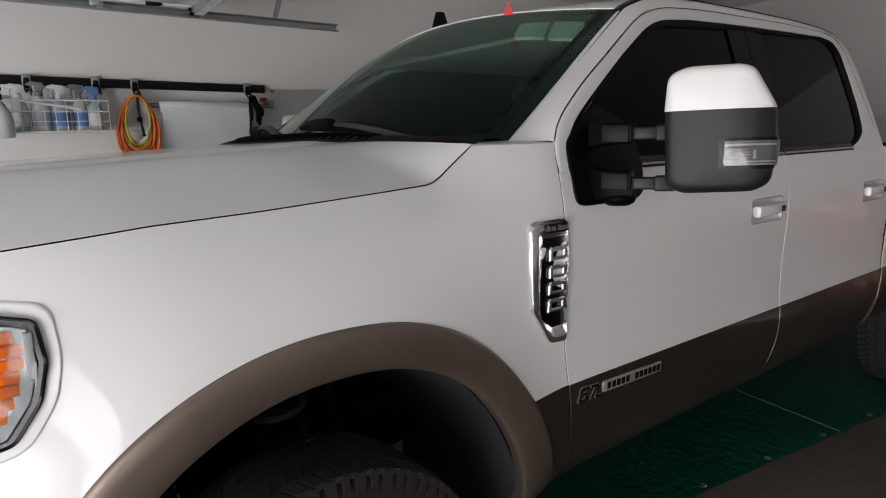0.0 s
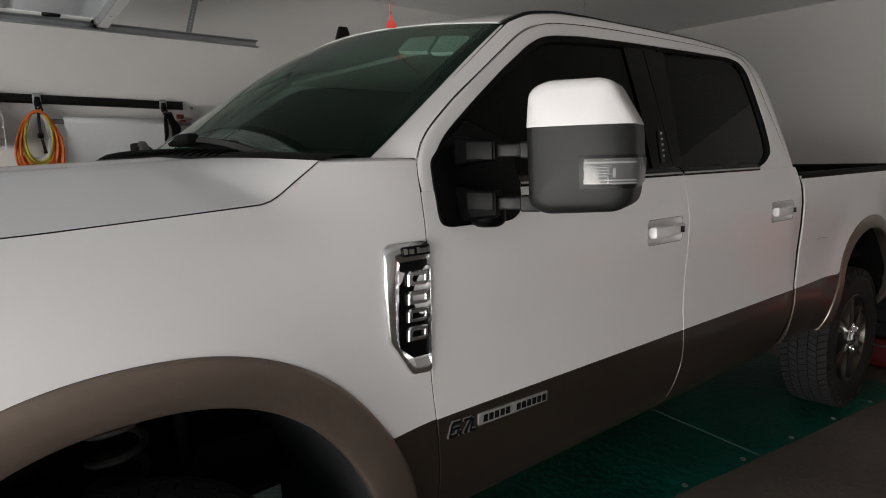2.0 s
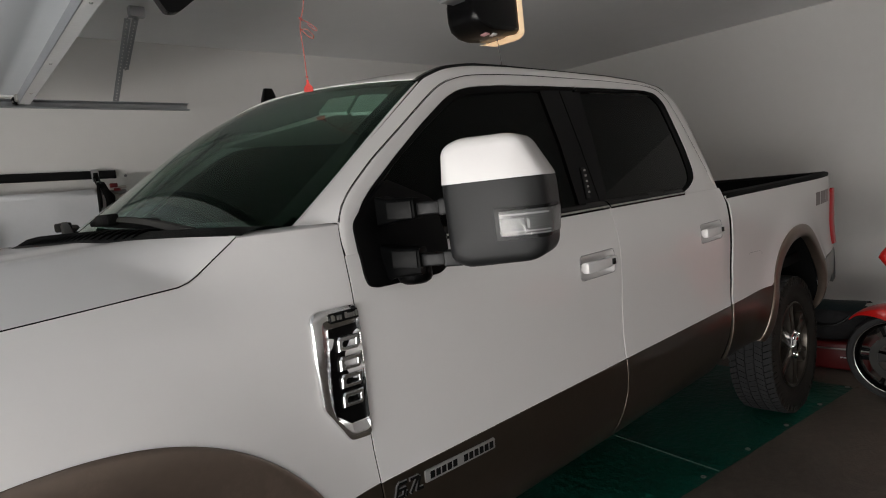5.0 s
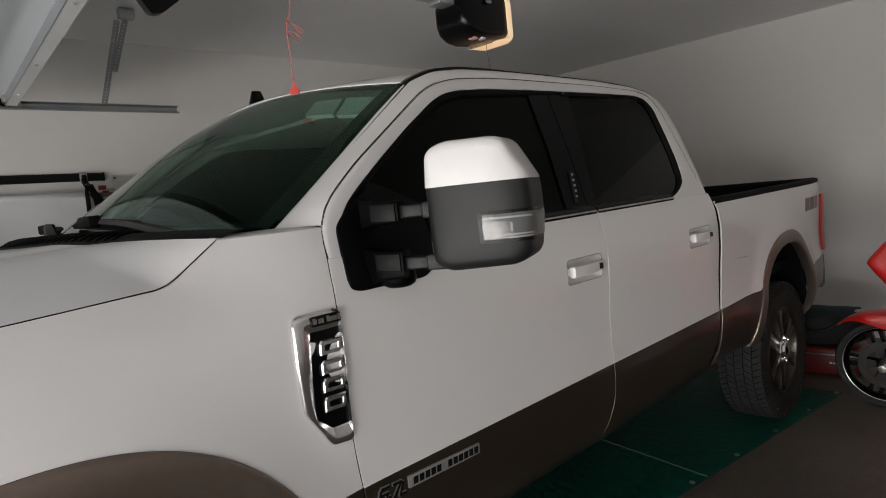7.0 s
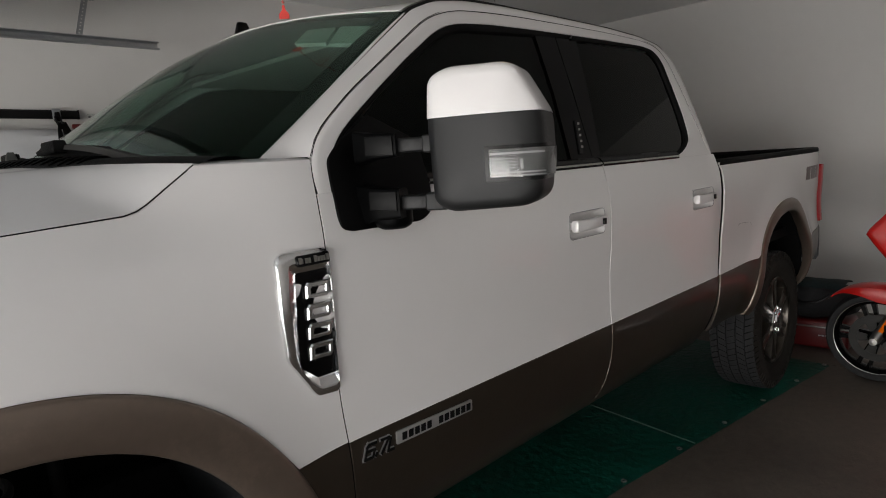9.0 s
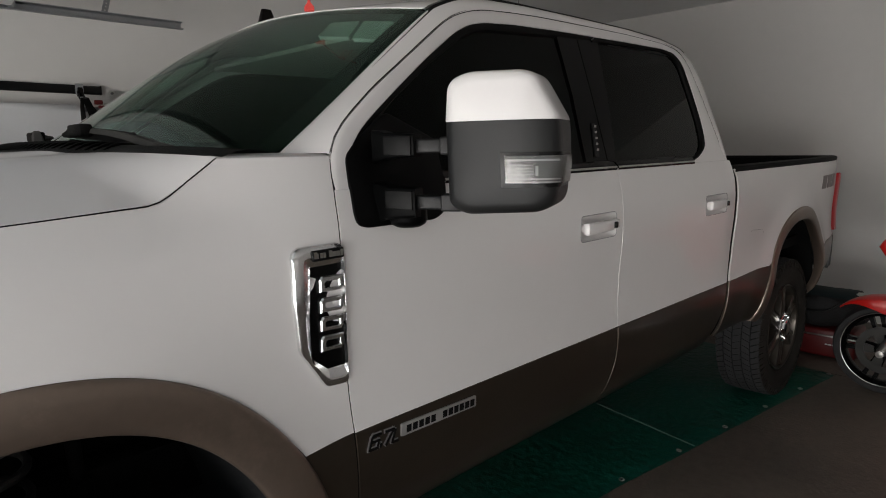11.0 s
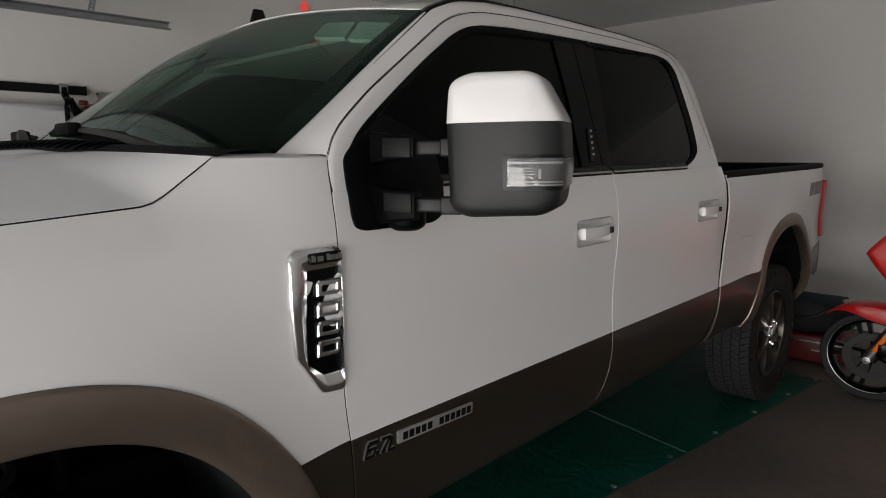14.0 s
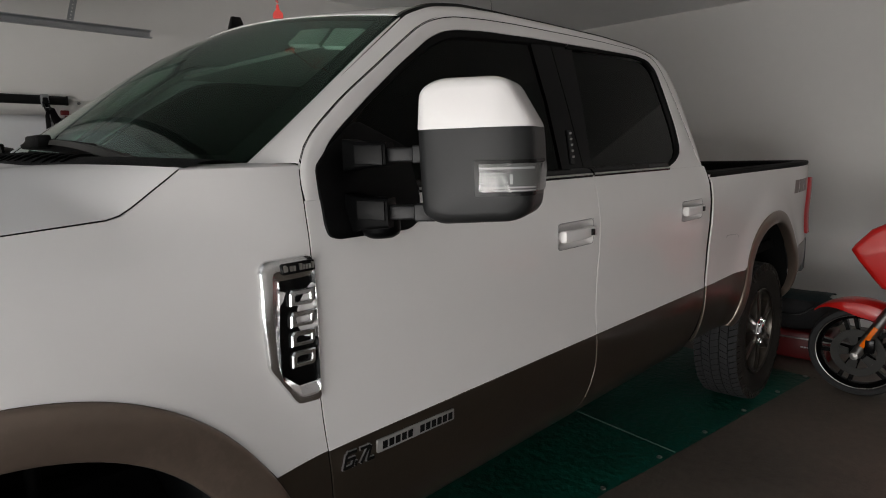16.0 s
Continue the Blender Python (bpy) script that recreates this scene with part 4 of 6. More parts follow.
    for j in range(12):
        if j == 5:
            continue
        x = 0.922 + 0.0222 * j
        z = 0.839 - 0.0005 * j
        bm = bmesh.new()
        slab(bm, [pt(x, z, 0.0072), pt(x + 0.016, z - 0.0003, 0.0072), pt(x + 0.018, z + 0.019, 0.0072), pt(x + 0.002, z + 0.0195, 0.0072)], (0, -0.0012, 0))
        part("badge_bar", fixn(bm), DARK, b1, "dark bar on the badge strip", mir=mir)


def bed_side(mir):
    L, Rr = 3.066, 5.10
    bm = bmesh.new()
    xs = [L, L + 0.004, L + 0.015] + [L + 0.03 * i for i in range(1, 67)] + [Rr - 0.01, Rr]
    cols = []
    for x in xs:
        lo = max(arc_z(RX, x), TWO + 0.006 * sstep(3.1, 3.5, x) + 0.001)
        hi = 1.440
        w = sstep(3.30, 3.10, x)
        zs = [lo + (hi - lo) * k / 28 for k in range(29)]
        cols.append([on_side(x + w * (BED_L(z) - L), z) for z in zs])
    vv = grid(bm, cols)
    hem(bm, vv, 0.007)
    b = part("bed_side", fixn(bm), WHITE, truck, "white cargo bed side", mir=mir)
    bm = bmesh.new()
    rows = []
    for k in range(13):
        z = 0.60 + (TWO - 0.60) * k / 12
        e = RX - 0.53 * max(0, 1 - ((z - Z0) / 0.67) ** 2.25) ** (1 / 2.25) - 0.015
        bl = BED_L(z)
        rows.append([on_side(bl + (e - bl) * s / 10, z + (0.006 * sstep(3.1, 3.5, bl + (e - bl) * s / 10) * k / 12), 0.001) for s in range(11)])
    hem(bm, grid(bm, rows))
    part("lower_panel", fixn(bm), BROWN, b, "brown lower bed panel", mir=mir)
    bm = bmesh.new()
    cols = []
    for k in range(13):
        x = 4.52 + (Rr - 4.52) * k / 12
        lo = 0.66
        cols.append([on_side(x, lo + (TWO - lo) * j / 8, 0.001) for j in range(9)])
    hem(bm, grid(bm, cols))
    part("rear_lower_panel", fixn(bm), BROWN, b, "brown panel behind the rear wheel", mir=mir)
    # rail cap
    bm = bmesh.new()
    rows = []
    for k in range(41):
        x = L + (Rr - L) * k / 40
        y = side_y(x, 1.44)
        rows.append([(x, y - 0.003, 1.426), (x, y - 0.005, 1.442), (x, y + 0.002, 1.452), (x, y + 0.02, 1.455), (x, y + 0.085, 1.453), (x, y + 0.095, 1.445), (x, y + 0.096, 1.40)])
    grid(bm, rows)
    part("rail_cap", fixn(bm), DARK, b, "black bed rail cap", mir=mir)
    bm = bmesh.new()
    rows = [[(L, 0.11, 0.95), (Rr - 0.03, 0.13, 0.95)], [(L, 0.10, 1.45), (Rr - 0.03, 0.14, 1.45)]]
    grid(bm, rows)
    part("bed_liner_wall", fixn(bm), DARK, b, "black bed liner wall", mir=mir)
    if not mir:
        bm = bmesh.new()
        q = rounded([(3.315, 0.955), (3.505, 0.955), (3.515, 1.10), (3.325, 1.112)], 0.03, 5)
        grid(bm, [[on_side(3.325 + 0.18 * i / 8 + 0.0005 * j, 0.958 + 0.147 * j / 8, 0.0007) for i in range(9)] for j in range(9)])
        part("fuel_door", fixn(bm), WHITE, b, "white fuel filler door")
        bm = bmesh.new()
        tube(bm, [on_side(p.x, p.y, 0.0) for p in q[13:22]], 0.0010, 5)
        part("fuel_door_gap", bm, GREYP, b)
        # off-road sticker as plain shapes
        for x, w, h, mat in ((4.49, 0.10, 0.085, STICKER), (4.615, 0.13, 0.085, STICKER), (4.77, 0.10, 0.085, STICKER)):
            bm = bmesh.new()
            slab(bm, [on_side(x, 1.255, 0.0), on_side(x + w, 1.255, 0.0), on_side(x + w + 0.01, 1.255 + h, 0.0), on_side(x + 0.01, 1.255 + h, 0.0)], (0, -0.002, 0))
            part("sticker_shape", fixn(bm), mat, b, "grey sticker shape on the bed side")
    # tail lamp
    bm = bmesh.new()
    rows = []
    for k in range(15):
        z = 0.93 + 0.40 * k / 14
        w = 0.085 + 0.02 * math.sin(math.pi * k / 14)
        y = side_y(Rr, z)
        rows.append([(Rr - w, side_y(Rr - w, z) - 0.001, z), (Rr - w * 0.8, side_y(Rr - w * 0.8, z) - 0.016, z), (Rr + 0.02, y - 0.024, z), (Rr + 0.05, y - 0.010, z), (Rr + 0.055, y + 0.04, z), (Rr + 0.05, y + 0.16, z)])
    grid(bm, rows)
    part("tail_lamp", fixn(bm), REDLENS, truck, "tall red tail lamp", mir=mir)
    return b


def shell_parts():
    # hood
    seam = [(-0.95, 1.372), (-0.70, 1.405), (-0.45, 1.430), (-0.26, 1.446), (-0.06, 1.453), (0.18, 1.466), (0.36, 1.477), (0.385, 1.484), (0.41, 1.498), (0.508, 1.566)]
    sz = lambda x: float(np.interp(x, [p[0] for p in seam], [p[1] for p in seam]))

    def hood_pt(s, u):
        xr = 0.508 - 0.27 * (1 - u * u)
        x = -0.93 + s * (xr + 0.93)
        xe = -0.93 + s * (0.508 + 0.93)
        ze = sz(xe) + 0.0008 + 0.0012 * sstep(0.2, 0.4, xe)
        ye = side_y(xe, ze) + 0.003
        zc = 1.566 + 0.046 * x + 0.010 * sstep(0.62, 0.45, abs(u)) - 0.10 * sstep(-0.6, -0.95, x)
        k = min(1.0, (1 - abs(u)) / 0.34)
        w = (1 - (1 - k) ** 1.35) * (1 - 0.05 * u * u)
        return Vector((x, YC + u * (YC - ye), ze + (zc - ze) * w))

    us = [-1, -0.998, -0.99, -0.975] + [-0.95 + 0.038 * i for i in range(51)] + [0.975, 0.99, 0.998, 1]
    ss = [i / 60 for i in range(55)] + [0.9 + 0.0125 * i for i in range(1, 8)] + [1.0]
    bm = bmesh.new()
    vv = grid(bm, [[hood_pt(s, u) for u in us] for s in ss])
    rim = [vv[i][0] for i in range(len(ss))] + vv[-1][1:] + [vv[i][-1] for i in range(len(ss) - 2, -1, -1)]
    low = [bm.verts.new(v.co + Vector((-0.001, 0, -0.018))) for v in rim]
    for k in range(len(rim) - 1):
        bm.faces.new((rim[k], rim[k + 1], low[k + 1], low[k]))
    part("hood", fixn(bm), WHITE, truck, "white hood with a raised centre")
    for mir in (False, True):
        bm = bmesh.new()
        # black tube laid in the hood gap to paint its shade
        tube(bm, [Vector((x, side_y(x, z) + 0.0030, z - 0.0012)) for x, z in resample([Vector(p) for p in seam], 60)], 0.0016, 6)
        part("hood_gap", bm, SEALGAP, truck, mir=mir)

    # windscreen
    def ws(u, v, out=0.0):
        a = Vector((0.40 + 0.295 * u * u, YC + u * 0.853, 1.598 - 0.032 * u * u))
        b = Vector((1.15 + 0.13 * u * u, YC + u * 0.772, 2.047 - 0.057 * u * u))
        p = a.lerp(b, v)
        p += Vector((-0.52, 0, 0.85)) * (0.022 * (1 - 0.95 * min(1, u * u)) * math.sin(math.pi * max(0.0, v) ** 1.7) + out)
        return p

    bm = bmesh.new()
    N, M = 32, 18
    top = grid(bm, [[ws(-1 + 2 * i / N, j / M) for i in range(N + 1)] for j in range(M + 1)])
    bot = grid(bm, [[ws(-1 + 2 * i / N, j / M, -0.005) for i in range(N + 1)] for j in range(M + 1)])
    ring = lambda g: g[0] + [g[j][-1] for j in range(1, M + 1)] + g[-1][-2::-1] + [g[j][0] for j in range(M - 1, 0, -1)]
    r1, r2 = ring(top), ring(bot)
    for k in range(len(r1)):
        bm.faces.new((r1[k], r1[(k + 1) % len(r1)], r2[(k + 1) % len(r1)], r2[k]))
    part("windscreen", fixn(bm), WSGLASS, truck, "green-tinted windscreen").visible_shadow = False
    bm = bmesh.new()
    for fn in (lambda k: (ws(-1 + 0.085, k / 40, -0.009), ws(-1.012, k / 40, -0.007), ws(-1.012, k / 40, 0.003)), lambda k: (ws(1.012, k / 40, 0.003), ws(1.012, k / 40, -0.007), ws(1 - 0.085, k / 40, -0.009)), lambda k: (ws(-1 + 2 * k / 40, 0.955, -0.009), ws(-1 + 2 * k / 40, 1.0, -0.007)), lambda k: (ws(-1 + 2 * k / 40, 0.06, -0.009), ws(-1 + 2 * k / 40, -0.01, -0.007))):
        grid(bm, [list(fn(k)) for k in range(41)])
    part("windscreen_seal", fixn(bm), SEALGAP, truck, "black windscreen border")

    # cowl with louvres
    def cowl(u, f):
        a = hood_pt(1.0, u) + Vector((0.006, 0, -0.004))
        b = ws(u * 0.99, 0.0, 0.002)
        p = a.lerp(b, f)
        p.z += 0.016 * math.sin(math.pi * f)
        return p

    bm = bmesh.new()
    grid(bm, [[cowl(-1 + 2 * i / 80, f) for i in range(81)] for f in (0, 0.15, 0.3, 0.5, 0.7, 0.85, 1.0)])
    c = part("cowl_panel", fixn(bm), WEATHER, truck, "black plastic cowl grille at the windscreen foot")
    for k in range(26):
        u = -0.66 + 0.034 * k
        bm = bmesh.new()
        rows = []
        for f in (0.14, 0.30, 0.50, 0.70, 0.84):
            p = cowl(u + 0.05 * (f - 0.14), f)
            e = 0.4 if f in (0.14, 0.84) else 1.0
            rows.append([p + Vector((0, -0.007, 0.0005)), p + Vector((0, -0.006, 0.006 * e)), p + Vector((0, -0.001, 0.0085 * e)), p + Vector((0, 0.003, 0.006 * e)), p + Vector((0, 0.004, 0.0005))])
        grid(bm, rows)
        part("louvre", fixn(bm), BRACK, c)
    # wipers
    for up, u0, u1, lift in ((-0.72, -0.62, -0.10, 0.012), (-0.06, 0.06, 0.70, 0.026)):
        pv = ws(up, -0.03, 0.008)
        bm = bmesh.new()
        turned(bm, [(0.0, 0.022), (0.014, 0.020), (0.019, 0.010), (0.021, -0.01)], pv, "z", 14)
        blade = [ws(u0 + (u1 - u0) * s / 20, 0.008 + 0.050 * s / 20, 0.009 + 0.004 * math.sin(math.pi * s / 20)) for s in range(21)]
        mid = blade[12] + Vector((-0.018, 0, 0.020))
        pts = [pv + Vector((0, 0, 0.012))] + [pv.lerp(mid, s / 8) + Vector((0, 0, 0.010 * (1 - s / 8) + lift * math.sin(math.pi * s / 8))) for s in range(1, 9)]
        rows = []
        for k, p in enumerate(pts):
            w, h = 0.019 - 0.0011 * k, 0.0085 - 0.0004 * k
            rows.append([p + Vector((-w, 0, -h)), p + Vector((w, 0, -h)), p + Vector((w * 0.6, 0, h)), p + Vector((-w * 0.6, 0, h))])
        vv = grid(bm, rows, closed_v=True)
        bm.faces.new(vv[0])
        bm.faces.new(vv[-1])
        w = part("wiper", fixn(bm), WORN, truck, "weathered black windscreen wiper")
        bm = bmesh.new()
        rows = []
        for k, p in enumerate(blade):
            h = 0.028 if 1 < k < 19 else 0.014
            rows.append([p + Vector((-0.010, 0, -0.004)), p + Vector((0.006, 0, -0.006)), p + Vector((0.009, 0, h * 0.5)), p + Vector((-0.002, 0, h)), p + Vector((-0.013, 0, h * 0.5))])
        vv = grid(bm, rows, closed_v=True)
        bm.faces.new(vv[0])
        bm.faces.new(vv[-1])
        part("wiper_blade", fixn(bm), WEATHER, w)
        bm = bmesh.new()
        box(bm, mid - Vector((0.018, 0.060, 0.018)), mid + Vector((0.016, 0.060, 0.016)), 0.007)
        part("wiper_clip", bm, WEATHER, w)

    # roof
    EDGE = [(1.27, 1.988), (1.371, 2.026), (1.502, 2.042), (1.70, 2.047), (2.0, 2.047), (2.4, 2.043), (2.70, 2.032), (2.90, 2.010), (2.99, 1.965)]

    def roof(s, u):
        xe = 1.285 + s * 1.705
        xc = 1.16 + s * 1.85
        x = xc + (xe - xc) * u * u
        ze = float(np.interp(xe, [p[0] for p in EDGE], [p[1] for p in EDGE]))
        zc = 2.050 + 0.045 * math.sin(math.pi * min(1, s * 1.25)) * (1 if s < 0.4 else 1 - 0.3 * (s - 0.4) / 0.6) - 0.05 * sstep(0.85, 1.0, s)
        yw = 0.775 + 0.018 * sstep(0, 0.2, s) - 0.02 * sstep(0.85, 1, s)
        return Vector((x, YC + u * yw, ze + (zc - ze) * (1 - abs(u) ** 2.6)))

    bm = bmesh.new()
    lip = [[ws(-0.985 + 1.97 * j / 40, v, o) for j in range(41)] for v, o in ((0.990, -0.001), (0.991, 0.0025), (0.998, 0.004))]
    grid(bm, lip + [[roof(i / 40, -1 + 2 * j / 40) for j in range(41)] for i in range(1, 41)])
    part("roof", fixn(bm), WHITE, truck, "white cab roof")
    for mir in (False, True):
        outer = [(0.690, 0.160, 1.568), (0.80, 0.176, 1.645), (0.913, 0.193, 1.727), (1.03, 0.212, 1.812), (1.145, 0.229, 1.896), (1.275, 0.243, 1.988), (1.371, 0.226, 2.026), (1.502, 0.222, 2.042), (1.70, 0.222, 2.047), (2.0, 0.222, 2.047), (2.4, 0.222, 2.043), (2.70, 0.226, 2.032), (2.89, 0.230, 2.010), (2.998, 0.216, 1.955), (3.046, 0.181, 1.85), (3.066, 0.138, 1.72), (3.070, 0.086, 1.58), (3.056, 0.052, 1.482)]
        o = smoothed([Vector(p) for p in outer], 161, 3)
        i = resample([p for p in smoothed(DSEAM, 161, 3) if p.y > 1.555 or p.x > 2.5], 161)
        bm = bmesh.new()
        rows = []
        for a, q in zip(o, i):
            b = on_up(q.x, q.y)
            c = (Vector(a) - b).normalized() * 0.0018
            n = Vector((0, -1, 0.4)).normalized()
            rows.append([b + Vector((0, 0.018, -0.002)), b + c * 0.6 + Vector((0, 0.004, 0)), b + c, b.lerp(a, 0.3) + n * 0.004, b.lerp(a, 0.65) + n * 0.005, b.lerp(a, 0.92) + n * 0.002, Vector(a), Vector(a) + Vector((0.0, 0.02, -0.012))])
        grid(bm, rows)
        part("roof_pillar", fixn(bm), WHITE, truck, "white windscreen pillar and roof rail", mir=mir)
        bm = bmesh.new()
        line = [Vector(p) for p in o if p[0] > 1.262 and p[2] > 1.93 and p[0] < 2.93]
        rows = []
        for k, p in enumerate(line):
            wd = 0.009 * sstep(len(line), len(line) - 25, k) + 0.004 + 0.016 * sstep(20, 4, k)
            hg = 0.45 + 0.55 * sstep(34, 8, k)
            rows.append([p + Vector((0, -0.006 * hg, -0.003 * hg)), p + Vector((0, -0.004 * hg, 0.007 * hg)), p + Vector((0, wd * 0.6, 0.010 * hg)), p + Vector((0, wd + 0.012, 0.002))])
        grid(bm, rows)
        part("roof_ditch_trim", fixn(bm), BLACKP, truck, "black roof ditch moulding", mir=mir)
    # cab back, rear window
    bm = bmesh.new()
    box(bm, (3.0, 0.13, 0.62), (3.03, 1.90, 1.50), 0.01)
    box(bm, (2.94, 0.27, 1.86), (2.955, 1.76, 1.99), 0.005)
    for s in (-1, 1):
        slab(bm, [(3.05, YC + s * 0.92, 1.49), (3.00, YC + s * 0.78, 1.96), (2.99, YC + s * 0.58, 1.97), (3.03, YC + s * 0.60, 1.49)], (-0.02, 0, 0))
    part("cab_back", fixn(bm), WHITE, truck, "white cab back wall")
    bm = bmesh.new()
    box(bm, (2.985, 0.42, 1.52), (2.990, 1.61, 1.86))
    part("rear_window", bm, glass("rear window glass", (0.05, 0.06, 0.055)), truck, "rear cab window")
    bm = bmesh.new()
    for y in (0.80, 1.23):
        box(bm, (2.978, y - 0.015, 1.52), (2.998, y + 0.015, 1.86), 0.003)
    part("rear_window_bar", bm, BLACKS, truck)
    # antenna fin
    bm = bmesh.new()
    rows = []
    for k, (z, f, b, w) in enumerate(((2.073, 0.0, 0.076, 0.022), (2.10, 0.004, 0.072, 0.018), (2.14, 0.014, 0.062, 0.012), (2.157, 0.019, 0.056, 0.009))):
        ring = rounded([(1.285 + f, 1.285 - w), (1.285 + b, 1.285 - w), (1.285 + b, 1.285 + w), (1.285 + f, 1.285 + w)], 0.003, 2)
        rows.append([(p.x, p.y, z) for p in ring])
    vv = grid(bm, rows, closed_v=True)
    bm.faces.new(vv[-1])
    part("antenna_fin", fixn(bm), BLACKS, truck, "black fin antenna on the roof")
    # bed floor, tailgate, bumper
    bm = bmesh.new()
    box(bm, (3.06, 0.10, 0.90), (5.06, 1.93, 0.96))
    box(bm, (3.06, 0.06, 0.90), (3.09, 1.97, 1.445), 0.005)
    part("bed_floor", bm, DARK, truck, "black lined cargo bed floor")
    bm = bmesh.new()
    box(bm, (5.06, 0.12, 0.92), (5.135, 1.91, 1.44), 0.012)
    tg = part("tailgate", bm, WHITE, truck, "white tailgate with a black top cap")
    bm = bmesh.new()
    box(bm, (5.045, 0.115, 1.438), (5.14, 1.915, 1.456), 0.006)
    part("tailgate_cap", bm, BLACKP, tg, "black plastic tailgate cap")
    bm = bmesh.new()
    box(bm, (5.046, 0.125, 0.95), (5.058, 1.905, 1.44), 0.003)
    part("tailgate_liner", bm, DARK, tg, "black tailgate liner")
    bm = bmesh.new()
    rows = []
    for k in range(25):
        u = -1 + 2 * k / 24
        x = 5.28 - 0.13 * abs(u) ** 4
        y = YC + u * 0.93
        rows.append([(x - 0.10, y, 0.885), (x - 0.02, y, 0.89), (x, y, 0.87), (x + 0.005, y, 0.76), (x - 0.01, y, 0.66), (x - 0.08, y, 0.64)])
    grid(bm, rows)
    for u in (-1, 1):
        y = YC + u * 0.985
        slab(bm, [(5.0, y - u * 0.05, 0.885), (5.15, y - u * 0.06, 0.885), (5.155, y - u * 0.06, 0.80), (5.13, y - u * 0.06, 0.72), (5.05, y - u * 0.05, 0.66)], (0, -u * 0.12, 0), 0.01)
    part("rear_bumper", fixn(bm), GREYP, truck, "grey painted rear bumper")
    # nose: grille, bumper
    bm = bmesh.new()
    box(bm, (-0.94, 0.30, 0.92), (-0.86, 1.73, 1.36), 0.03)
    g = part("grille", bm, CHROME, truck, "chrome bar grille")
    bm = bmesh.new()
    rows = []
    for k in range(33):
        u = -1 + 2 * k / 32
        x = -1.04 + 0.34 * abs(u) ** 5
        y = YC + u * 0.97
        rows.append([(x + 0.10, y, 0.91), (x + 0.01, y, 0.90), (x, y, 0.86), (x - 0.005, y, 0.74), (x + 0.03, y, 0.60), (x + 0.12, y, 0.58)])
    grid(bm, rows)
    part("front_bumper", fixn(bm), CHROME, truck, "chrome front bumper")
    # underbody
    bm = bmesh.new()
    for y in (0.52, 1.40):
        box(bm, (-0.8, y, 0.62), (5.0, y + 0.10, 0.78), 0.01)
    box(bm, (0.72, 0.13, 0.60), (3.0, 1.90, 0.66), 0.01)
    part("chassis", bm, DARK, truck, "black chassis rails and floor pan")
    bm = bmesh.new()
    box(bm, (1.95, 0.60, 0.40), (3.40, 1.02, 0.64), 0.05, 3)
    part("fuel_tank", bm, DARK, truck, "black fuel tank under the floor")
    bm = bmesh.new()
    rows = []
    for x, r in ((0.45, 0.20), (0.75, 0.19), (1.0, 0.14), (1.7, 0.12), (1.95, 0.08)):
        rows.append([(x, 1.05 + r * math.cos(a), 0.50 + r * math.sin(a)) for a in [2 * math.pi * k / 16 for k in range(16)]])
    grid(bm, rows, closed_v=True)
    part("gearbox", fixn(bm), DARK, truck, "dark gearbox under the floor")
    bm = bmesh.new()
    rows = []
    for k in range(17):
        u = -1 + k / 8
        x = -0.86 + 0.22 * u * u
        rows.append([(x, YC + u * 0.80, 0.66), (x - 0.01, YC + u * 0.80, 0.45), (x + 0.02, YC + u * 0.80, 0.30), (x + 0.035, YC + u * 0.80, 0.30), (x + 0.02, YC + u * 0.80, 0.66)])
    grid(bm, rows, closed_v=True)
    part("air_dam", fixn(bm), BLACKP, truck, "black front air dam")
    bm = bmesh.new()
    turned(bm, [(0.0, 0.43), (0.30, 0.43), (0.38, 0.45), (0.40, 0.52), (0.38, 0.60), (0.0, 0.62)], (4.60, YC, 0), "z", 32)
    part("spare_wheel", fixn(bm), RUBBER, truck, "spare wheel slung under the bed")
    bm = bmesh.new()
    for x in (FX, RX):
        tube(bm, [(x, 0.25, 0.42), (x, 0.8, 0.42), (x, 1.25, 0.42), (x, 1.78, 0.42)], 0.055, 12)
        turned(bm, [(0.0, -0.17), (0.10, -0.15), (0.15, 0.0), (0.10, 0.15), (0.0, 0.17)], (x, 1.2, 0.42), "x", 16)
    part("axle", fixn(bm), DARK, truck, "black axle housing")
    bm = bmesh.new()
    box(bm, (-0.75, 0.62, 0.75), (0.72, 1.42, 1.36), 0.05)
    part("engine_block", bm, DARK, truck, "dark engine bay mass")
    for y in (0.46, 1.57):
        bm = bmesh.new()
        tube(bm, [(FX + 0.05 + 0.065 * math.cos(t), y + 0.065 * math.sin(t), 0.52 + 0.054 * t / (2 * math.pi) * 1.35) for t in [k * math.pi / 8 for k in range(0, 113)]], 0.0105, 8)
        part("coil_spring", bm, SPRING, truck, "black coil spring")
        bm = bmesh.new()
        tube(bm, [(FX + 0.23, y + 0.02, 0.45), (FX + 0.22, y + 0.03, 0.78)], 0.032, 12)
        tube(bm, [(FX + 0.22, y + 0.03, 0.78), (FX + 0.21, y + 0.04, 1.05)], 0.018, 10)
        part("shock_absorber", bm, DARK, truck, "dark shock absorber")
    for y in (0.30,):
        bm = bmesh.new()
        tube(bm, [(-0.17, 0.34, 0.66), (-0.22, 0.32, 0.78), (-0.23, 0.36, 0.92), (-0.16, 0.44, 1.0)], 0.010, 8)
        for k in range(14):
            a = Vector((-0.22, 0.33, 0.70 + 0.02 * k))
            tube(bm, [a + Vector((0.015 * math.cos(t), 0.015 * math.sin(t), 0)) for t in [j * math.pi / 4 for j in range(8)]], 0.0035, 5, closed=True)
        part("brake_hose", bm, BLACKS, truck, "ribbed black hose in the wheel housing")
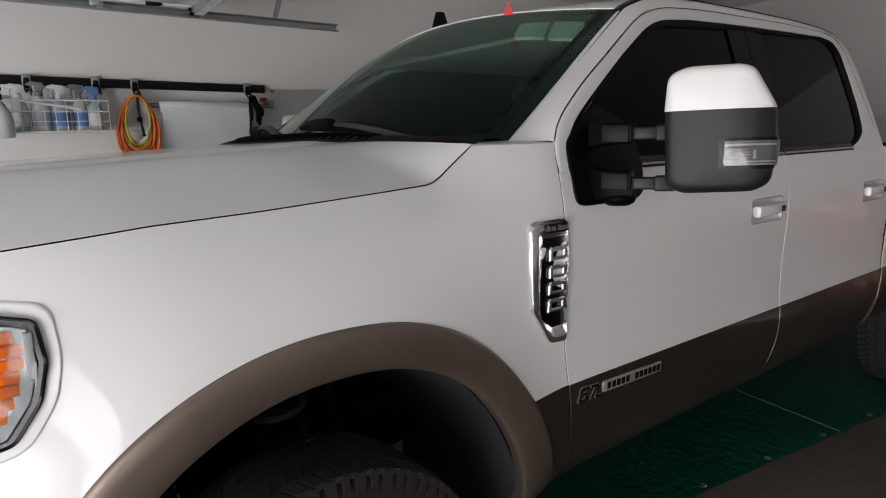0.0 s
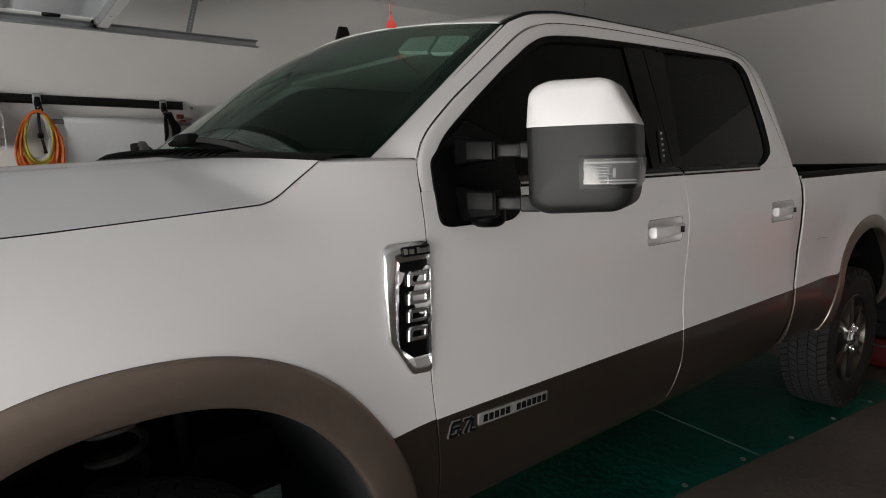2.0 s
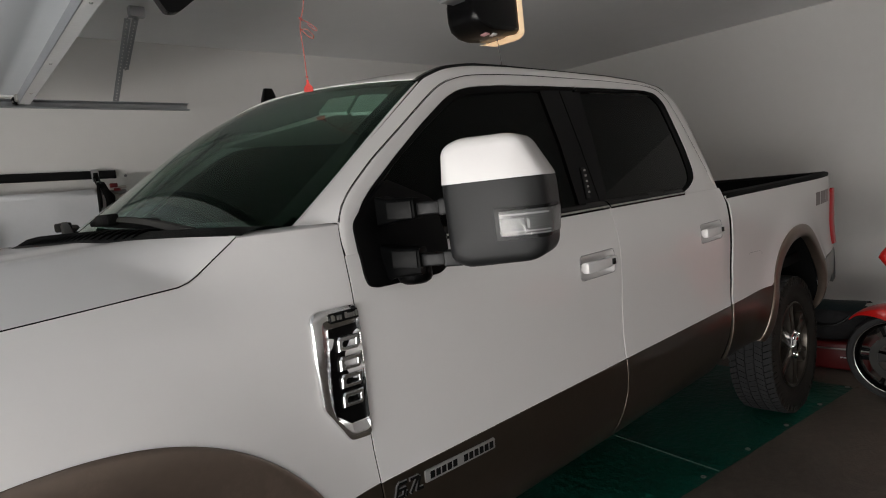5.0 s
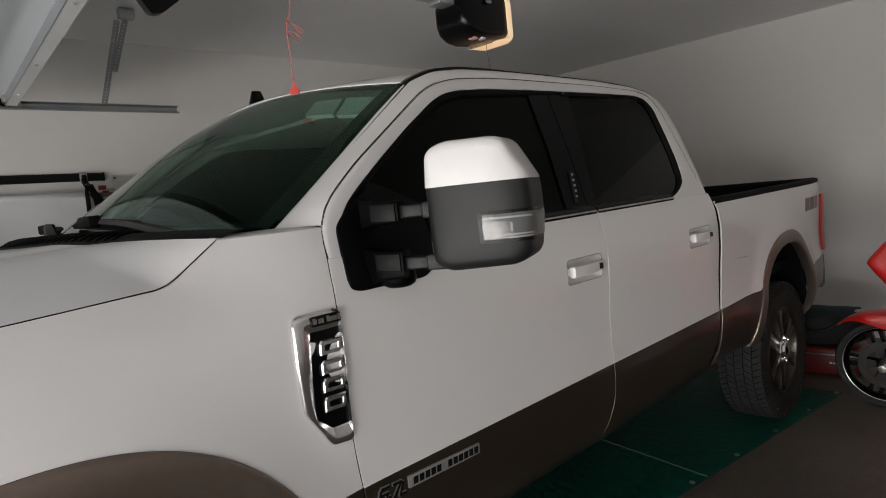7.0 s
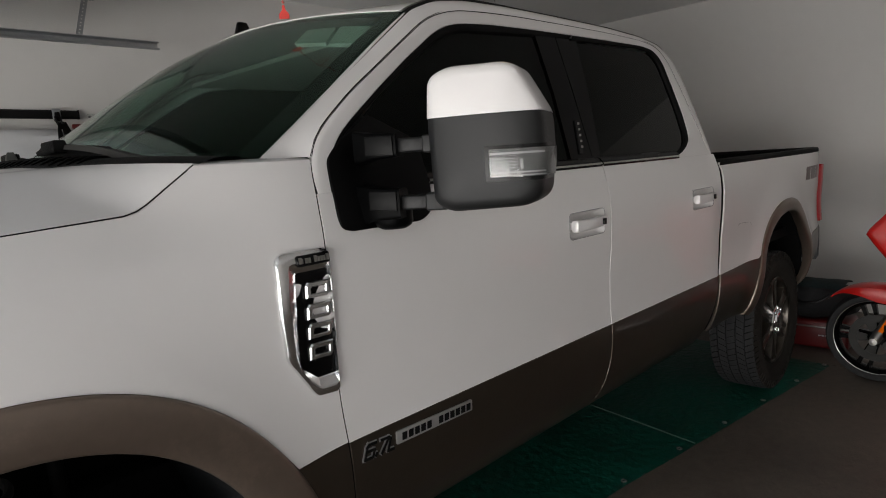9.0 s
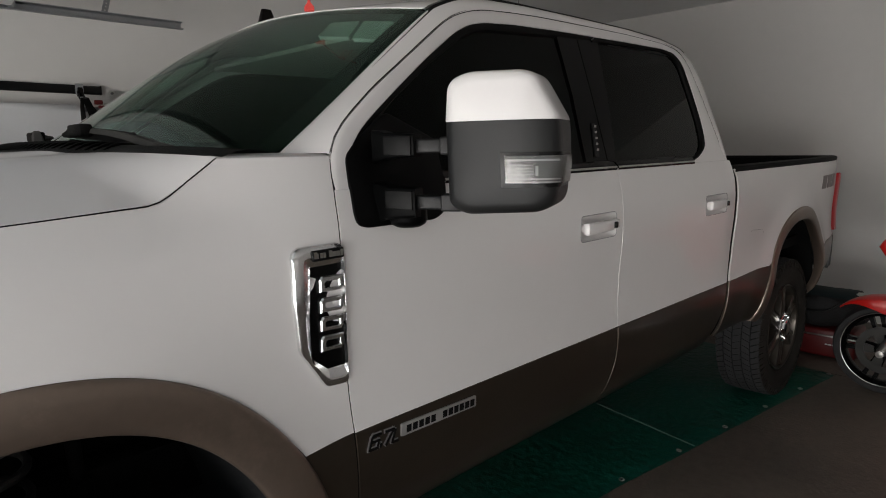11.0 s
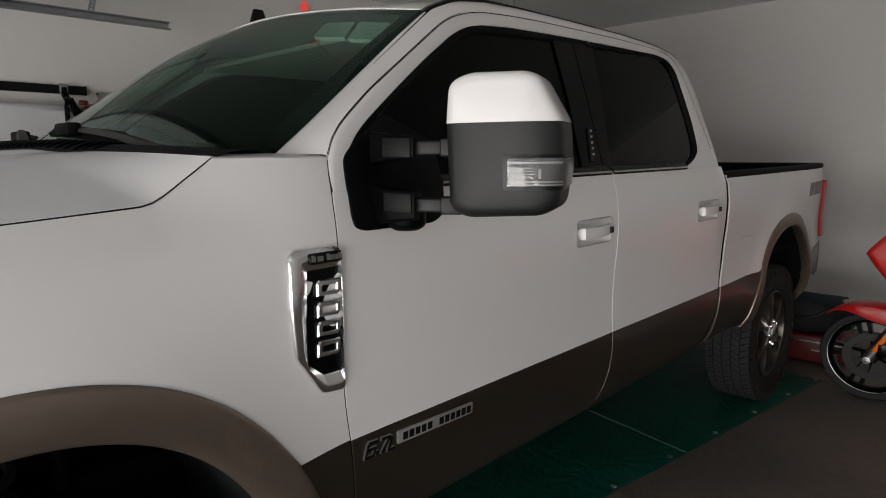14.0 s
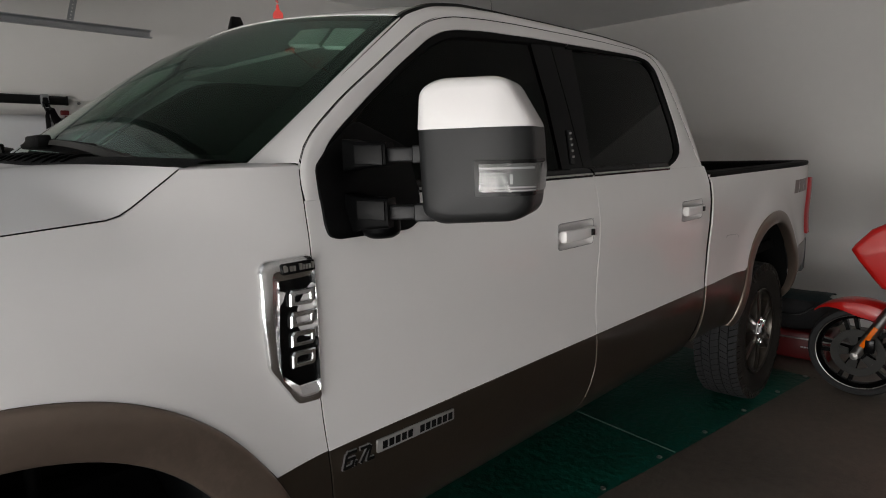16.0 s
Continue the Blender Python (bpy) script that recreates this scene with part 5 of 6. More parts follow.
    # cabin
    bm = bmesh.new()
    rows = []
    for k in range(17):
        u = -1 + k / 8
        y = YC + u * 0.80
        rows.append([(0.47 + 0.2 * u * u, y, 1.535), (0.60 + 0.1 * u * u, y, 1.538), (0.70, y, 1.512), (0.78, y, 1.475), (0.83, y, 1.42), (0.92, y, 1.22), (0.85, y, 0.9)])
    grid(bm, rows)
    part("dashboard", fixn(bm), SEAT, truck, "dark dashboard")
    bm = bmesh.new()
    tube(bm, [(1.24 + 0.04 * math.sin(t), 0.58 + 0.185 * math.cos(t), 1.40 + 0.17 * math.sin(t)) for t in [k * math.pi / 14 for k in range(28)]], 0.015, 8, closed=True)
    part("steering_wheel", bm, SEAT, truck)
    for y in (0.34, 1.18):
        bm = bmesh.new()
        box(bm, (1.45, y, 1.02), (2.0, y + 0.52, 1.18), 0.06, 3)
        box(bm, (1.95, y + 0.01, 1.05), (2.12, y + 0.51, 1.70), 0.06, 3)
        box(bm, (2.0, y + 0.14, 1.68), (2.10, y + 0.38, 1.86), 0.04, 3)
        part("cabin_seat", bm, SEAT, truck, "dark leather front seat")
    bm = bmesh.new()
    box(bm, (2.45, 0.25, 1.0), (2.9, 1.80, 1.16), 0.05, 3)
    box(bm, (2.80, 0.25, 1.0), (2.93, 1.80, 1.52), 0.05, 3)
    part("rear_bench", bm, SEAT, truck, "dark leather rear bench")
    bm = bmesh.new()
    box(bm, (1.30, 0.26, 1.955), (2.9, 1.77, 1.975), 0.005)
    part("headliner", bm, HEADL, truck, "pale grey headliner")
    for quad in (((-0.775, 0.79), (-0.915, 0.80), (-0.86, 0.945), (-0.715, 0.95)), ((-0.61, 0.80), (-0.755, 0.80), (-0.695, 0.95), (-0.55, 0.94))):
        bm = bmesh.new()
        slab(bm, [ws(p.x, p.y, -0.030) for p in rounded(quad, 0.012, 3)], (0.006, 0, -0.010))
        part("sun_visor", fixn(bm), VISOR, truck, "pale fabric sun visor")


def headlamp(mir):
    def shape(g):
        return rounded([(-0.455 + g, 1.318 + g), (-0.447 + g, 1.25), (-0.462 + g, 1.185 - g * 0.3), (-0.505 + g * 0.7, 1.118 - g * 0.8), (-0.57, 1.10 - g), (-0.88, 1.10 - g), (-0.88, 1.335 + g), (-0.52, 1.333 + g)], 0.012 + g * 0.7, 5)

    def lay(bm, q, off, thick, bev):
        slab(bm, [Vector((p.x, side_y(p.x, p.y) - off, p.y)) for p in q], (0, -thick, 0), bev, 3)

    bm = bmesh.new()
    lay(bm, shape(0.025), -0.004, 0.010, 0.008)
    h = part("headlamp", fixn(bm), WHITE, truck, "headlamp with an amber side section", mir=mir)
    bm = bmesh.new()
    lay(bm, shape(0.0), 0.004, 0.006, 0.003)
    part("lamp_housing", fixn(bm), LAMPR, h, "grey headlamp housing", mir=mir)
    for g, r in ((0.0, 0.0035), (-0.012, 0.0018)):
        bm = bmesh.new()
        tube(bm, [Vector((p.x, side_y(p.x, p.y) - 0.009, p.y)) for p in shape(g)], r, 6, closed=True)
        part("lamp_gasket", bm, BLACKS, h, "black headlamp outline", mir=mir)
    bm = bmesh.new()
    for zi in range(9):
        z0 = 1.112 + 0.0215 * zi
        xr = float(np.interp(z0, [1.10, 1.118, 1.185, 1.25, 1.318], [-0.548, -0.530, -0.488, -0.472, -0.475])) - (0.012 if zi > 7 else 0)
        cells = [(-0.80, -0.66), (-0.66, -0.60), (-0.60, -0.545), (-0.545, xr)]
        for n, (xa, xb) in enumerate(cells):
            xb = min(xb, xr)
            if xb - xa < 0.008:
                continue
            y = side_y((xa + xb) / 2, z0) - 0.0115 - 0.0012 * ((n + zi) % 2)
            box(bm, (xa, y, z0), (xb, y + 0.012, z0 + 0.0213), 0.003, 1)
    part("amber_reflector", bm, AMBER, h, "ribbed amber reflector", mir=mir)
    bm = bmesh.new()
    for x0, x1, z0, z1 in ((-0.474, -0.461, 1.225, 1.302), (-0.80, -0.472, 1.308, 1.316)):
        y = side_y((x0 + x1) / 2, 1.25) - 0.0125
        box(bm, (x0, y, z0), (x1, y + 0.012, z1), 0.003)
    part("light_pipe", bm, WHITEP, h, "pale headlamp light pipe", mir=mir)
    bm = bmesh.new()
    lay(bm, [Vector((-0.62 + (p.x + 0.62) * 0.93, 1.215 + (p.y - 1.215) * 0.93)) for p in shape(0.0)], 0.014, 0.003, 0.001)
    part("headlamp_lens", fixn(bm), CLEAR, h, "clear headlamp lens", mir=mir)


for mir in (False, True):
    fen = fender(mir)
    flare(FX, mir)
    flare(RX, mir, 165, 14)
    well(FX, mir, 172, -22)
    well(RX, mir, 165, 8)
    headlamp(mir)
    dd = doors(mir)
    for name, fn, z0, z1 in (("fender_gap", SEAM_A, 0.58, 1.555), ("door_gap", SEAM_B, 0.58, 1.48), ("bed_gap", lambda z: (SEAM_C(z) + BED_L(z)) / 2, 0.62, 1.44)):
        backing(name, [on_side(fn(z), z) for z in [z0 + (z1 - z0) * k / 40 for k in range(41)]], mir, 0.028 if name == "bed_gap" else 0.0055, 0.016 if name == "bed_gap" else 0.0022)
    backing("pillar_gap", [on_up(p.x, p.y) for p in smoothed(DSEAM, 161, 3) if p.y > 1.562], mir, 0.0045, 0.0022)
    mirror(dd[0], mir)
    bed_side(mir)
    badge(fen, mir)
    badge_parts(mir)
    tyre_and_rim(FX, 0.034, mir)
    tyre_and_rim(RX, 0.030, mir)
shell_parts()


# ---- overhead door and opener ----
def askew(bm):
    """The door stands a few degrees off the truck's line."""
    for v in bm.verts:
        v.co.x += 0.062 + 0.082 * (v.co.y - 2.69)
    return bm


def overhead_door():
    t = thing("overhead_door", "open white sectional garage door raised along its ceiling tracks", "garage door", (-0.4, 0.45, 2.38))
    y0, y1, z = -1.86, 2.715, 2.372
    for k in range(4):
        x1 = 0.66 - 0.535 * k
        x0 = x1 - 0.528
        bm = bmesh.new()
        prof = [(x0, z + 0.04), (x0, z), (x0 + 0.04, z - 0.001), (x0 + 0.05, z + 0.006), (x0 + 0.075, z + 0.006), (x0 + 0.085, z), (x1 - 0.17, z), (x1 - 0.155, z + 0.004), (x1 - 0.14, z), (x1, z), (x1, z + 0.04)]
        slab(bm, [(x, y0, zz) for x, zz in prof], (0, y1 - y0, 0))
        s = part("door_section", fixn(askew(bm)), DOORW, t)
        if k == 0:
            bm = bmesh.new()
            slab(bm, [(x1 - 0.078, y0, z - 0.0005), (x1 - 0.078, y0, z - 0.046), (x1 - 0.074, y0, z - 0.046), (x1 - 0.074, y0, z - 0.0005)], (0, y1 - y0, 0))
            strut = part("steel_strut", fixn(askew(bm)), GALV, s, "galvanised steel strut along the door edge")
            bm = bmesh.new()
            slab(bm, [(x1 - 0.0735, y0, z - 0.0455), (x1 - 0.022, y0, z - 0.0455), (x1 - 0.020, y0, z - 0.040), (x1 - 0.022, y0, z - 0.0425), (x1 - 0.0735, y0, z - 0.0425)], (0, y1 - y0, 0))
            part("strut_flange", fixn(askew(bm)), WIRE, strut, "pale flange of the door strut")
            for y in (0.0, 0.9, 1.75, 2.4):
                bm = bmesh.new()
                turned(bm, [(0.0, -0.051), (0.006, -0.050), (0.007, -0.045)], (x1 - 0.05, y, z), "z", 8)
                part("screw", fixn(askew(bm)), SATIN, strut)
            bm = bmesh.new()
            box(bm, (x1 - 0.018, y0, z - 0.006), (x1 + 0.004, y1, z - 0.0005), 0.001)
            part("edge_rail", askew(bm), GALV, s, "grey steel door edge")
        bm = bmesh.new()
        box(bm, (x1 - 0.07, y1 - 0.01, z - 0.045), (x1 - 0.01, y1 - 0.004, z + 0.03), 0.002)
        box(bm, (x1 - 0.07, y1 - 0.06, z - 0.006), (x1 + 0.01, y1 - 0.005, z - 0.001), 0.001)
        tube(bm, [(x1 - 0.02, y1 - 0.04, z - 0.028), (x1 - 0.02, y1 + 0.045, z - 0.028)], 0.006, 8)
        turned(bm, [(0.006, -0.012), (0.023, -0.010), (0.023, 0.006), (0.006, 0.008)], (x1 - 0.02, y1 + 0.045, z - 0.028), "y", 16)
        part("roller_bracket", fixn(askew(bm)), GALV, s)
    bm = bmesh.new()
    tube(bm, [(0.66, 2.715, 2.372), (-0.6, 2.715, 2.368)], 0.008, 8)
    part("hinge_rod", bm, WIRE, t, "pale rod beside the door rollers")
    bm = bmesh.new()
    tube(bm, [(0.478, 2.715, 2.372), (0.468, 2.715, 2.372), (0.40, 2.715, 2.370), (0.392, 2.715, 2.370)], [0.011, 0.017, 0.017, 0.011], 10)
    part("rod_sleeve", bm, BLACKP, t, "black sleeve on the rod")
    bm = bmesh.new()
    turned(bm, [(0.0, -0.012), (0.018, -0.012), (0.023, -0.007), (0.017, 0.0), (0.023, 0.007), (0.018, 0.012), (0.0, 0.012)], (0.649, 2.752, 2.352), "y", 20)
    roller = part("roller_wheel", fixn(bm), BLACKS, t, "black track roller at the door corner")
    bm = bmesh.new()
    tube(bm, [(0.649, 2.66, 2.352), (0.649, 2.742, 2.352)], 0.006, 8)
    box(bm, (0.63, 2.655, 2.335), (0.67, 2.70, 2.370), 0.004)
    part("roller_stem", bm, SATIN, roller)
    bm = bmesh.new()
    slab(bm, rounded_xz([(0.50, 2.285), (0.57, 2.175), (0.60, 2.178), (0.655, 2.222), (0.645, 2.33), (0.56, 2.335)], 0.01, 0.44), (0, 0.03, 0), 0.003)
    part("lift_arm_bracket", fixn(bm), BLACKS, t, "black lift arm bracket")
    bm = bmesh.new()
    tube(bm, [(0.60, 0.455, 2.25), (0.72, 0.455, 2.30), (0.90, 0.455, 2.335)], 0.012, 8)
    part("lift_arm", bm, GALV, t)


def rounded_xz(pts, r, y):
    return [Vector((p.x, y, p.y)) for p in rounded(pts, r, 3)]


def door_track():
    t = thing("door_track", "galvanised steel horizontal door track hung beside the wall", "door track", (0.4, 2.77, 2.33))
    sec = [(-0.018, 0.024), (-0.014, 0.024), (0.014, 0.020), (0.018, 0.014), (0.018, -0.014), (0.014, -0.021), (-0.010, -0.024), (-0.022, -0.022), (-0.024, -0.016), (-0.020, -0.016), (-0.012, -0.020), (0.012, -0.017), (0.014, -0.012), (0.014, 0.012), (0.010, 0.017), (-0.018, 0.020)]
    path = [(1.588, 2.331), (1.0, 2.335), (-1.0, 2.349)] + [(-1.0 - 0.38 * math.sin(a), 1.969 + 0.38 * math.cos(a)) for a in [radians(15 * k) for k in range(1, 7)]] + [(-1.385, 0.05)]
    bm = bmesh.new()
    rows = []
    for i, (x, z) in enumerate(path):
        a, b = path[max(0, i - 1)], path[min(len(path) - 1, i + 1)]
        d = Vector((b[0] - a[0], 0, b[1] - a[1])).normalized()
        n = Vector((-d.z, 0, d.x))
        if n.z < 0 and i < 3:
            n = -n
        if i >= 3:
            n = Vector((d.z, 0, -d.x))
            n = n if n.x > 0 or n.z > 0 else -n
        rows.append([Vector((x, 2.768 + p, z)) + n * q for p, q in sec])
    grid(bm, rows, closed_v=True)
    part("channel", fixn(bm), GALV, t)

    def perforated(a, b, w, axis, name):
        a, b, w = Vector(a), Vector(b), Vector(w)
        n = max(2, int((b - a).length / 0.019))
        bm = bmesh.new()
        for s in (-1, 1):
            slab(bm, [a + w * s, b + w * s, b + w * s * 0.24, a + w * s * 0.24], Vector(axis) * 0.003)
        for k in range(n + 1):
            p = a.lerp(b, k / n)
            d = (b - a).normalized() * 0.0062
            slab(bm, [p - d - w * 0.24, p + d - w * 0.24, p + d + w * 0.24, p - d + w * 0.24], Vector(axis) * 0.003)
        part(name, fixn(bm), GALV, t, "perforated galvanised hanger strip")

    perforated((1.158, 2.785, 2.345), (1.229, 2.58, 2.80), (0.016, 0, -0.003), (0, 0.7, 0), "hanger_strip")
    perforated((1.214, 2.69, 2.535), (1.262, 2.54, 2.80), (0.016, 0, -0.003), (0, 0.7, 0), "hanger_strip")
    bm = bmesh.new()
    box(bm, (1.225, 2.515, 2.80), (1.31, 2.56, 2.858), 0.003)
    tube(bm, [(1.262, 2.54, 2.80), (1.262, 2.54, 2.775)], 0.009, 6)
    part("ceiling_bracket", bm, GALV, t)


overhead_door()
door_track()


def opener():
    t = thing("garage_door_opener", "black ceiling-hung garage door opener with a lit warm lamp", "door opener", (1.9, 0.45, 2.82))
    OX = 1.735
    def shell(rows, hw_of):
        out = []
        for x, zb, zt, hw in rows:
            ring = rounded([(-hw, zb + 0.018), (-hw * 0.72, zb), (hw * 0.72, zb), (hw, zb + 0.018), (hw, zt), (-hw, zt)], 0.022, 4)
            out.append([(x, 0.455 + p.x, p.y) for p in ring])
        return out

    bm = bmesh.new()
    vv = grid(bm, shell(((OX, 2.285, 2.355, 0.062), (OX + 0.006, 2.262, 2.365, 0.076), (OX + 0.024, 2.238, 2.376, 0.086), (OX + 0.06, 2.220, 2.386, 0.091), (OX + 0.10, 2.214, 2.395, 0.092), (OX + 0.24, 2.222, 2.400, 0.092), (OX + 0.255, 2.228, 2.398, 0.088)), 0), closed_v=True)
    bm.faces.new(vv[0])
    bm.faces.new(vv[-1])
    part("housing", fixn(bm), BLACKS, t, "black plastic opener housing")
    bm = bmesh.new()
    rows = shell(((OX + 0.18, 2.209, 2.382, 0.094), (OX + 0.25, 2.212, 2.385, 0.097), (OX + 0.275, 2.213, 2.388, 0.098), (OX + 0.287, 2.226, 2.376, 0.086), (OX + 0.290, 2.250, 2.355, 0.06)), 0)
    rows[0] = [(x + 0.065 * sstep(2.212, 2.230, z), y, z) for x, y, z in rows[0]]
    rows[1] = [(x, y, z) for x, y, z in rows[1]]
    vv = grid(bm, rows, closed_v=True)
    bm.faces.new(vv[-1])
    part("lamp_lens", fixn(bm), WARM, t, "warm glowing lamp cover")
    for x, y, w, mat, lab in ((OX + 0.062, 0.385, 0.032, surface("pink label", (0.55, 0.30, 0.32), 0.5), "small pink warning label"), (OX + 0.098, 0.376, 0.028, WHITEP, "small white label")):
        bm = bmesh.new()
        box(bm, (x, y, 2.214), (x + 0.024, y + w, 2.222), 0.002)
        part("label", bm, mat, t, lab)
    bm = bmesh.new()
    slab(bm, [(1.75, 0.425, 2.36), (1.75, 0.485, 2.36), (1.75, 0.485, 2.372), (1.75, 0.462, 2.376), (1.75, 0.462, 2.40), (1.75, 0.448, 2.40), (1.75, 0.448, 2.376), (1.75, 0.425, 2.372)], (-3.45, 0, 0.03))
    part("rail", fixn(bm), GALV, t, "steel trolley rail")
    bm = bmesh.new()
    box(bm, (1.66, 0.42, 2.345), (1.80, 0.49, 2.36), 0.003)
    part("rail_clamp", bm, GALV, t)
    bm = bmesh.new()
    box(bm, (0.985, 0.437, 2.335), (1.075, 0.473, 2.37), 0.006)
    part("trolley", bm, GREYP, t)
    for y in (0.35, 0.56):
        bm = bmesh.new()
        box(bm, (1.85, y, 2.35), (1.88, y + 0.004, 2.82))
        box(bm, (1.85, y - 0.02, 2.81), (1.88, y + 0.02, 2.82))
        part("hanger", bm, GALV, t)
    bm = bmesh.new()
    tube(bm, [(OX + 0.11, 0.37, 2.205), (OX + 0.113, 0.37, 2.17), (OX + 0.127, 0.37, 2.06)], 0.0012, 5)
    part("aerial_wire", bm, GREYP, t)
    lamp = new("opener_bulb", bpy.data.lights.new("opener_bulb", "POINT"))
    lamp.data.energy, lamp.data.color, lamp.data.shadow_soft_size = 0.8, (1, 0.62, 0.3), 0.05
    lamp.location = (OX + 0.36, 0.455, 2.24)


opener()


def release_cord():
    t = thing("release_cord", "faded red emergency release cord with a red pull tag", "pull cord", (1.03, 0.517, 2.33))
    X, Y = 1.032, 0.517
    bm = bmesh.new()
    pts = [(X + 0.018, Y - 0.02, 2.345), (X + 0.012, Y - 0.012, 2.26), (X + 0.0, Y - 0.004, 2.225), (X - 0.004, Y, 2.20), (X, Y, 2.12), (X, Y, 2.035)]
    tube(bm, smoothed([Vector(p) for p in pts], 24, 2), 0.0017, 6)
    part("cord", bm, CORDM, t)
    bm = bmesh.new()
    for c, r in (((X + 0.004, Y, 2.228), 0.010), ((X, Y, 2.193), 0.006), ((X, Y, 2.04), 0.006)):
        for a in range(3):
            tube(bm, [Vector(c) + Vector((r * 0.5 * math.cos(s + a), r * 0.5 * math.sin(s + 2 * a), r * 0.5 * math.sin(s) * (1 - a * 0.3))) for s in [k * math.pi / 5 for k in range(10)]], 0.0019, 5, closed=True)
    for sx in (0.9,):
        tube(bm, smoothed([Vector(p) for p in ((X, Y, 2.193), (X + 0.016, Y - 0.010, 2.195), (X + 0.034, Y - 0.02, 2.172), (X + 0.030, Y - 0.018, 2.160), (X + 0.016, Y - 0.01, 2.172), (X + 0.004, Y, 2.19))], 20, 1), 0.0015, 5)
        tube(bm, smoothed([Vector(p) for p in ((X, Y, 2.228), (X + 0.025, Y - 0.015, 2.213), (X + 0.045, Y - 0.03, 2.190), (X + 0.040, Y - 0.026, 2.183), (X + 0.02, Y - 0.012, 2.21))], 20, 1), 0.0015, 5)
    part("knot", bm, CORDM, t)
    bm = bmesh.new()
    d = Vector((0.69, -0.72, 0))
    o = Vector((X, Y, 0))
    out = rounded([(-0.018, 1.984), (0.018, 1.984), (0.018, 2.001), (0.005, 2.016), (0.004, 2.032), (-0.004, 2.032), (-0.005, 2.016), (-0.018, 2.001)], 0.003, 2)
    slab(bm, [o + d * (p.x * 0.84) + Vector((0, 0, 2.032 + (p.y - 2.032) * 0.84)) for p in out], Vector((0.72, 0.69, 0)) * 0.006, 0.001)
    part("pull_tag", fixn(bm), REDTAG, t, "red plastic pull tag")


release_cord()

# ---- tool rail on the side wall ----
def rail_z(x):
    return 1.990 - 0.0145 * (x + 0.28)


def tool_rail():
    t = thing("tool_rail", "long black wall-mounted tool rail on the side wall", "wall rail", (0, 3.26, 1.98))
    bm = bmesh.new()
    slab(bm, [(-1.6, 3.27, rail_z(-1.6) - 0.026), (-1.6, 3.248, rail_z(-1.6) - 0.026), (-1.6, 3.240, rail_z(-1.6) - 0.016), (-1.6, 3.240, rail_z(-1.6) + 0.016), (-1.6, 3.248, rail_z(-1.6) + 0.026), (-1.6, 3.27, rail_z(-1.6) + 0.026)], (2.836, 0, rail_z(1.236) - rail_z(-1.6)))
    part("rail_body", fixn(bm), BLACKP, t)
    bm = bmesh.new()
    box(bm, (1.232, 3.238, rail_z(1.236) - 0.028), (1.242, 3.27, rail_z(1.236) + 0.028), 0.003)
    part("end_cap", bm, BLACKS, t)
    for x in (-0.165, 0.185, 0.40, 1.112):
        h = thing("rail_hook", "grey metal clip-on hook on the black tool rail", "hook", (x, 3.24, rail_z(x)), group="hooks on the tool rail")
        z = rail_z(x)
        bm = bmesh.new()
        box(bm, (x - 0.022, 3.226, z - 0.035), (x + 0.022, 3.241, z + 0.034), 0.004)
        part("clip", bm, GALV, h)
        bm = bmesh.new()
        slab(bm, [(px, 3.2255, pz) for px, pz in rounded([(x - 0.013, z + 0.012), (x + 0.013, z + 0.012), (x + 0.019, z - 0.046), (x - 0.019, z - 0.046)], 0.006, 3)], (0, -0.012, 0), 0.003)
        part("hook_body", fixn(bm), BLACKS, h, "black plastic hook body")
        bm = bmesh.new()
        tube(bm, smoothed([Vector(p) for p in ((x - 0.012, 3.232, z - 0.01), (x - 0.014, 3.20, z - 0.05), (x - 0.013, 3.17, z - 0.075), (x - 0.010, 3.14, z - 0.068), (x, 3.128, z - 0.05), (x + 0.010, 3.14, z - 0.068), (x + 0.013, 3.17, z - 0.075), (x + 0.014, 3.20, z - 0.05), (x + 0.012, 3.232, z - 0.01))], 30, 2), 0.006, 7)
        part("prong", bm, BLACKP, h)


tool_rail()


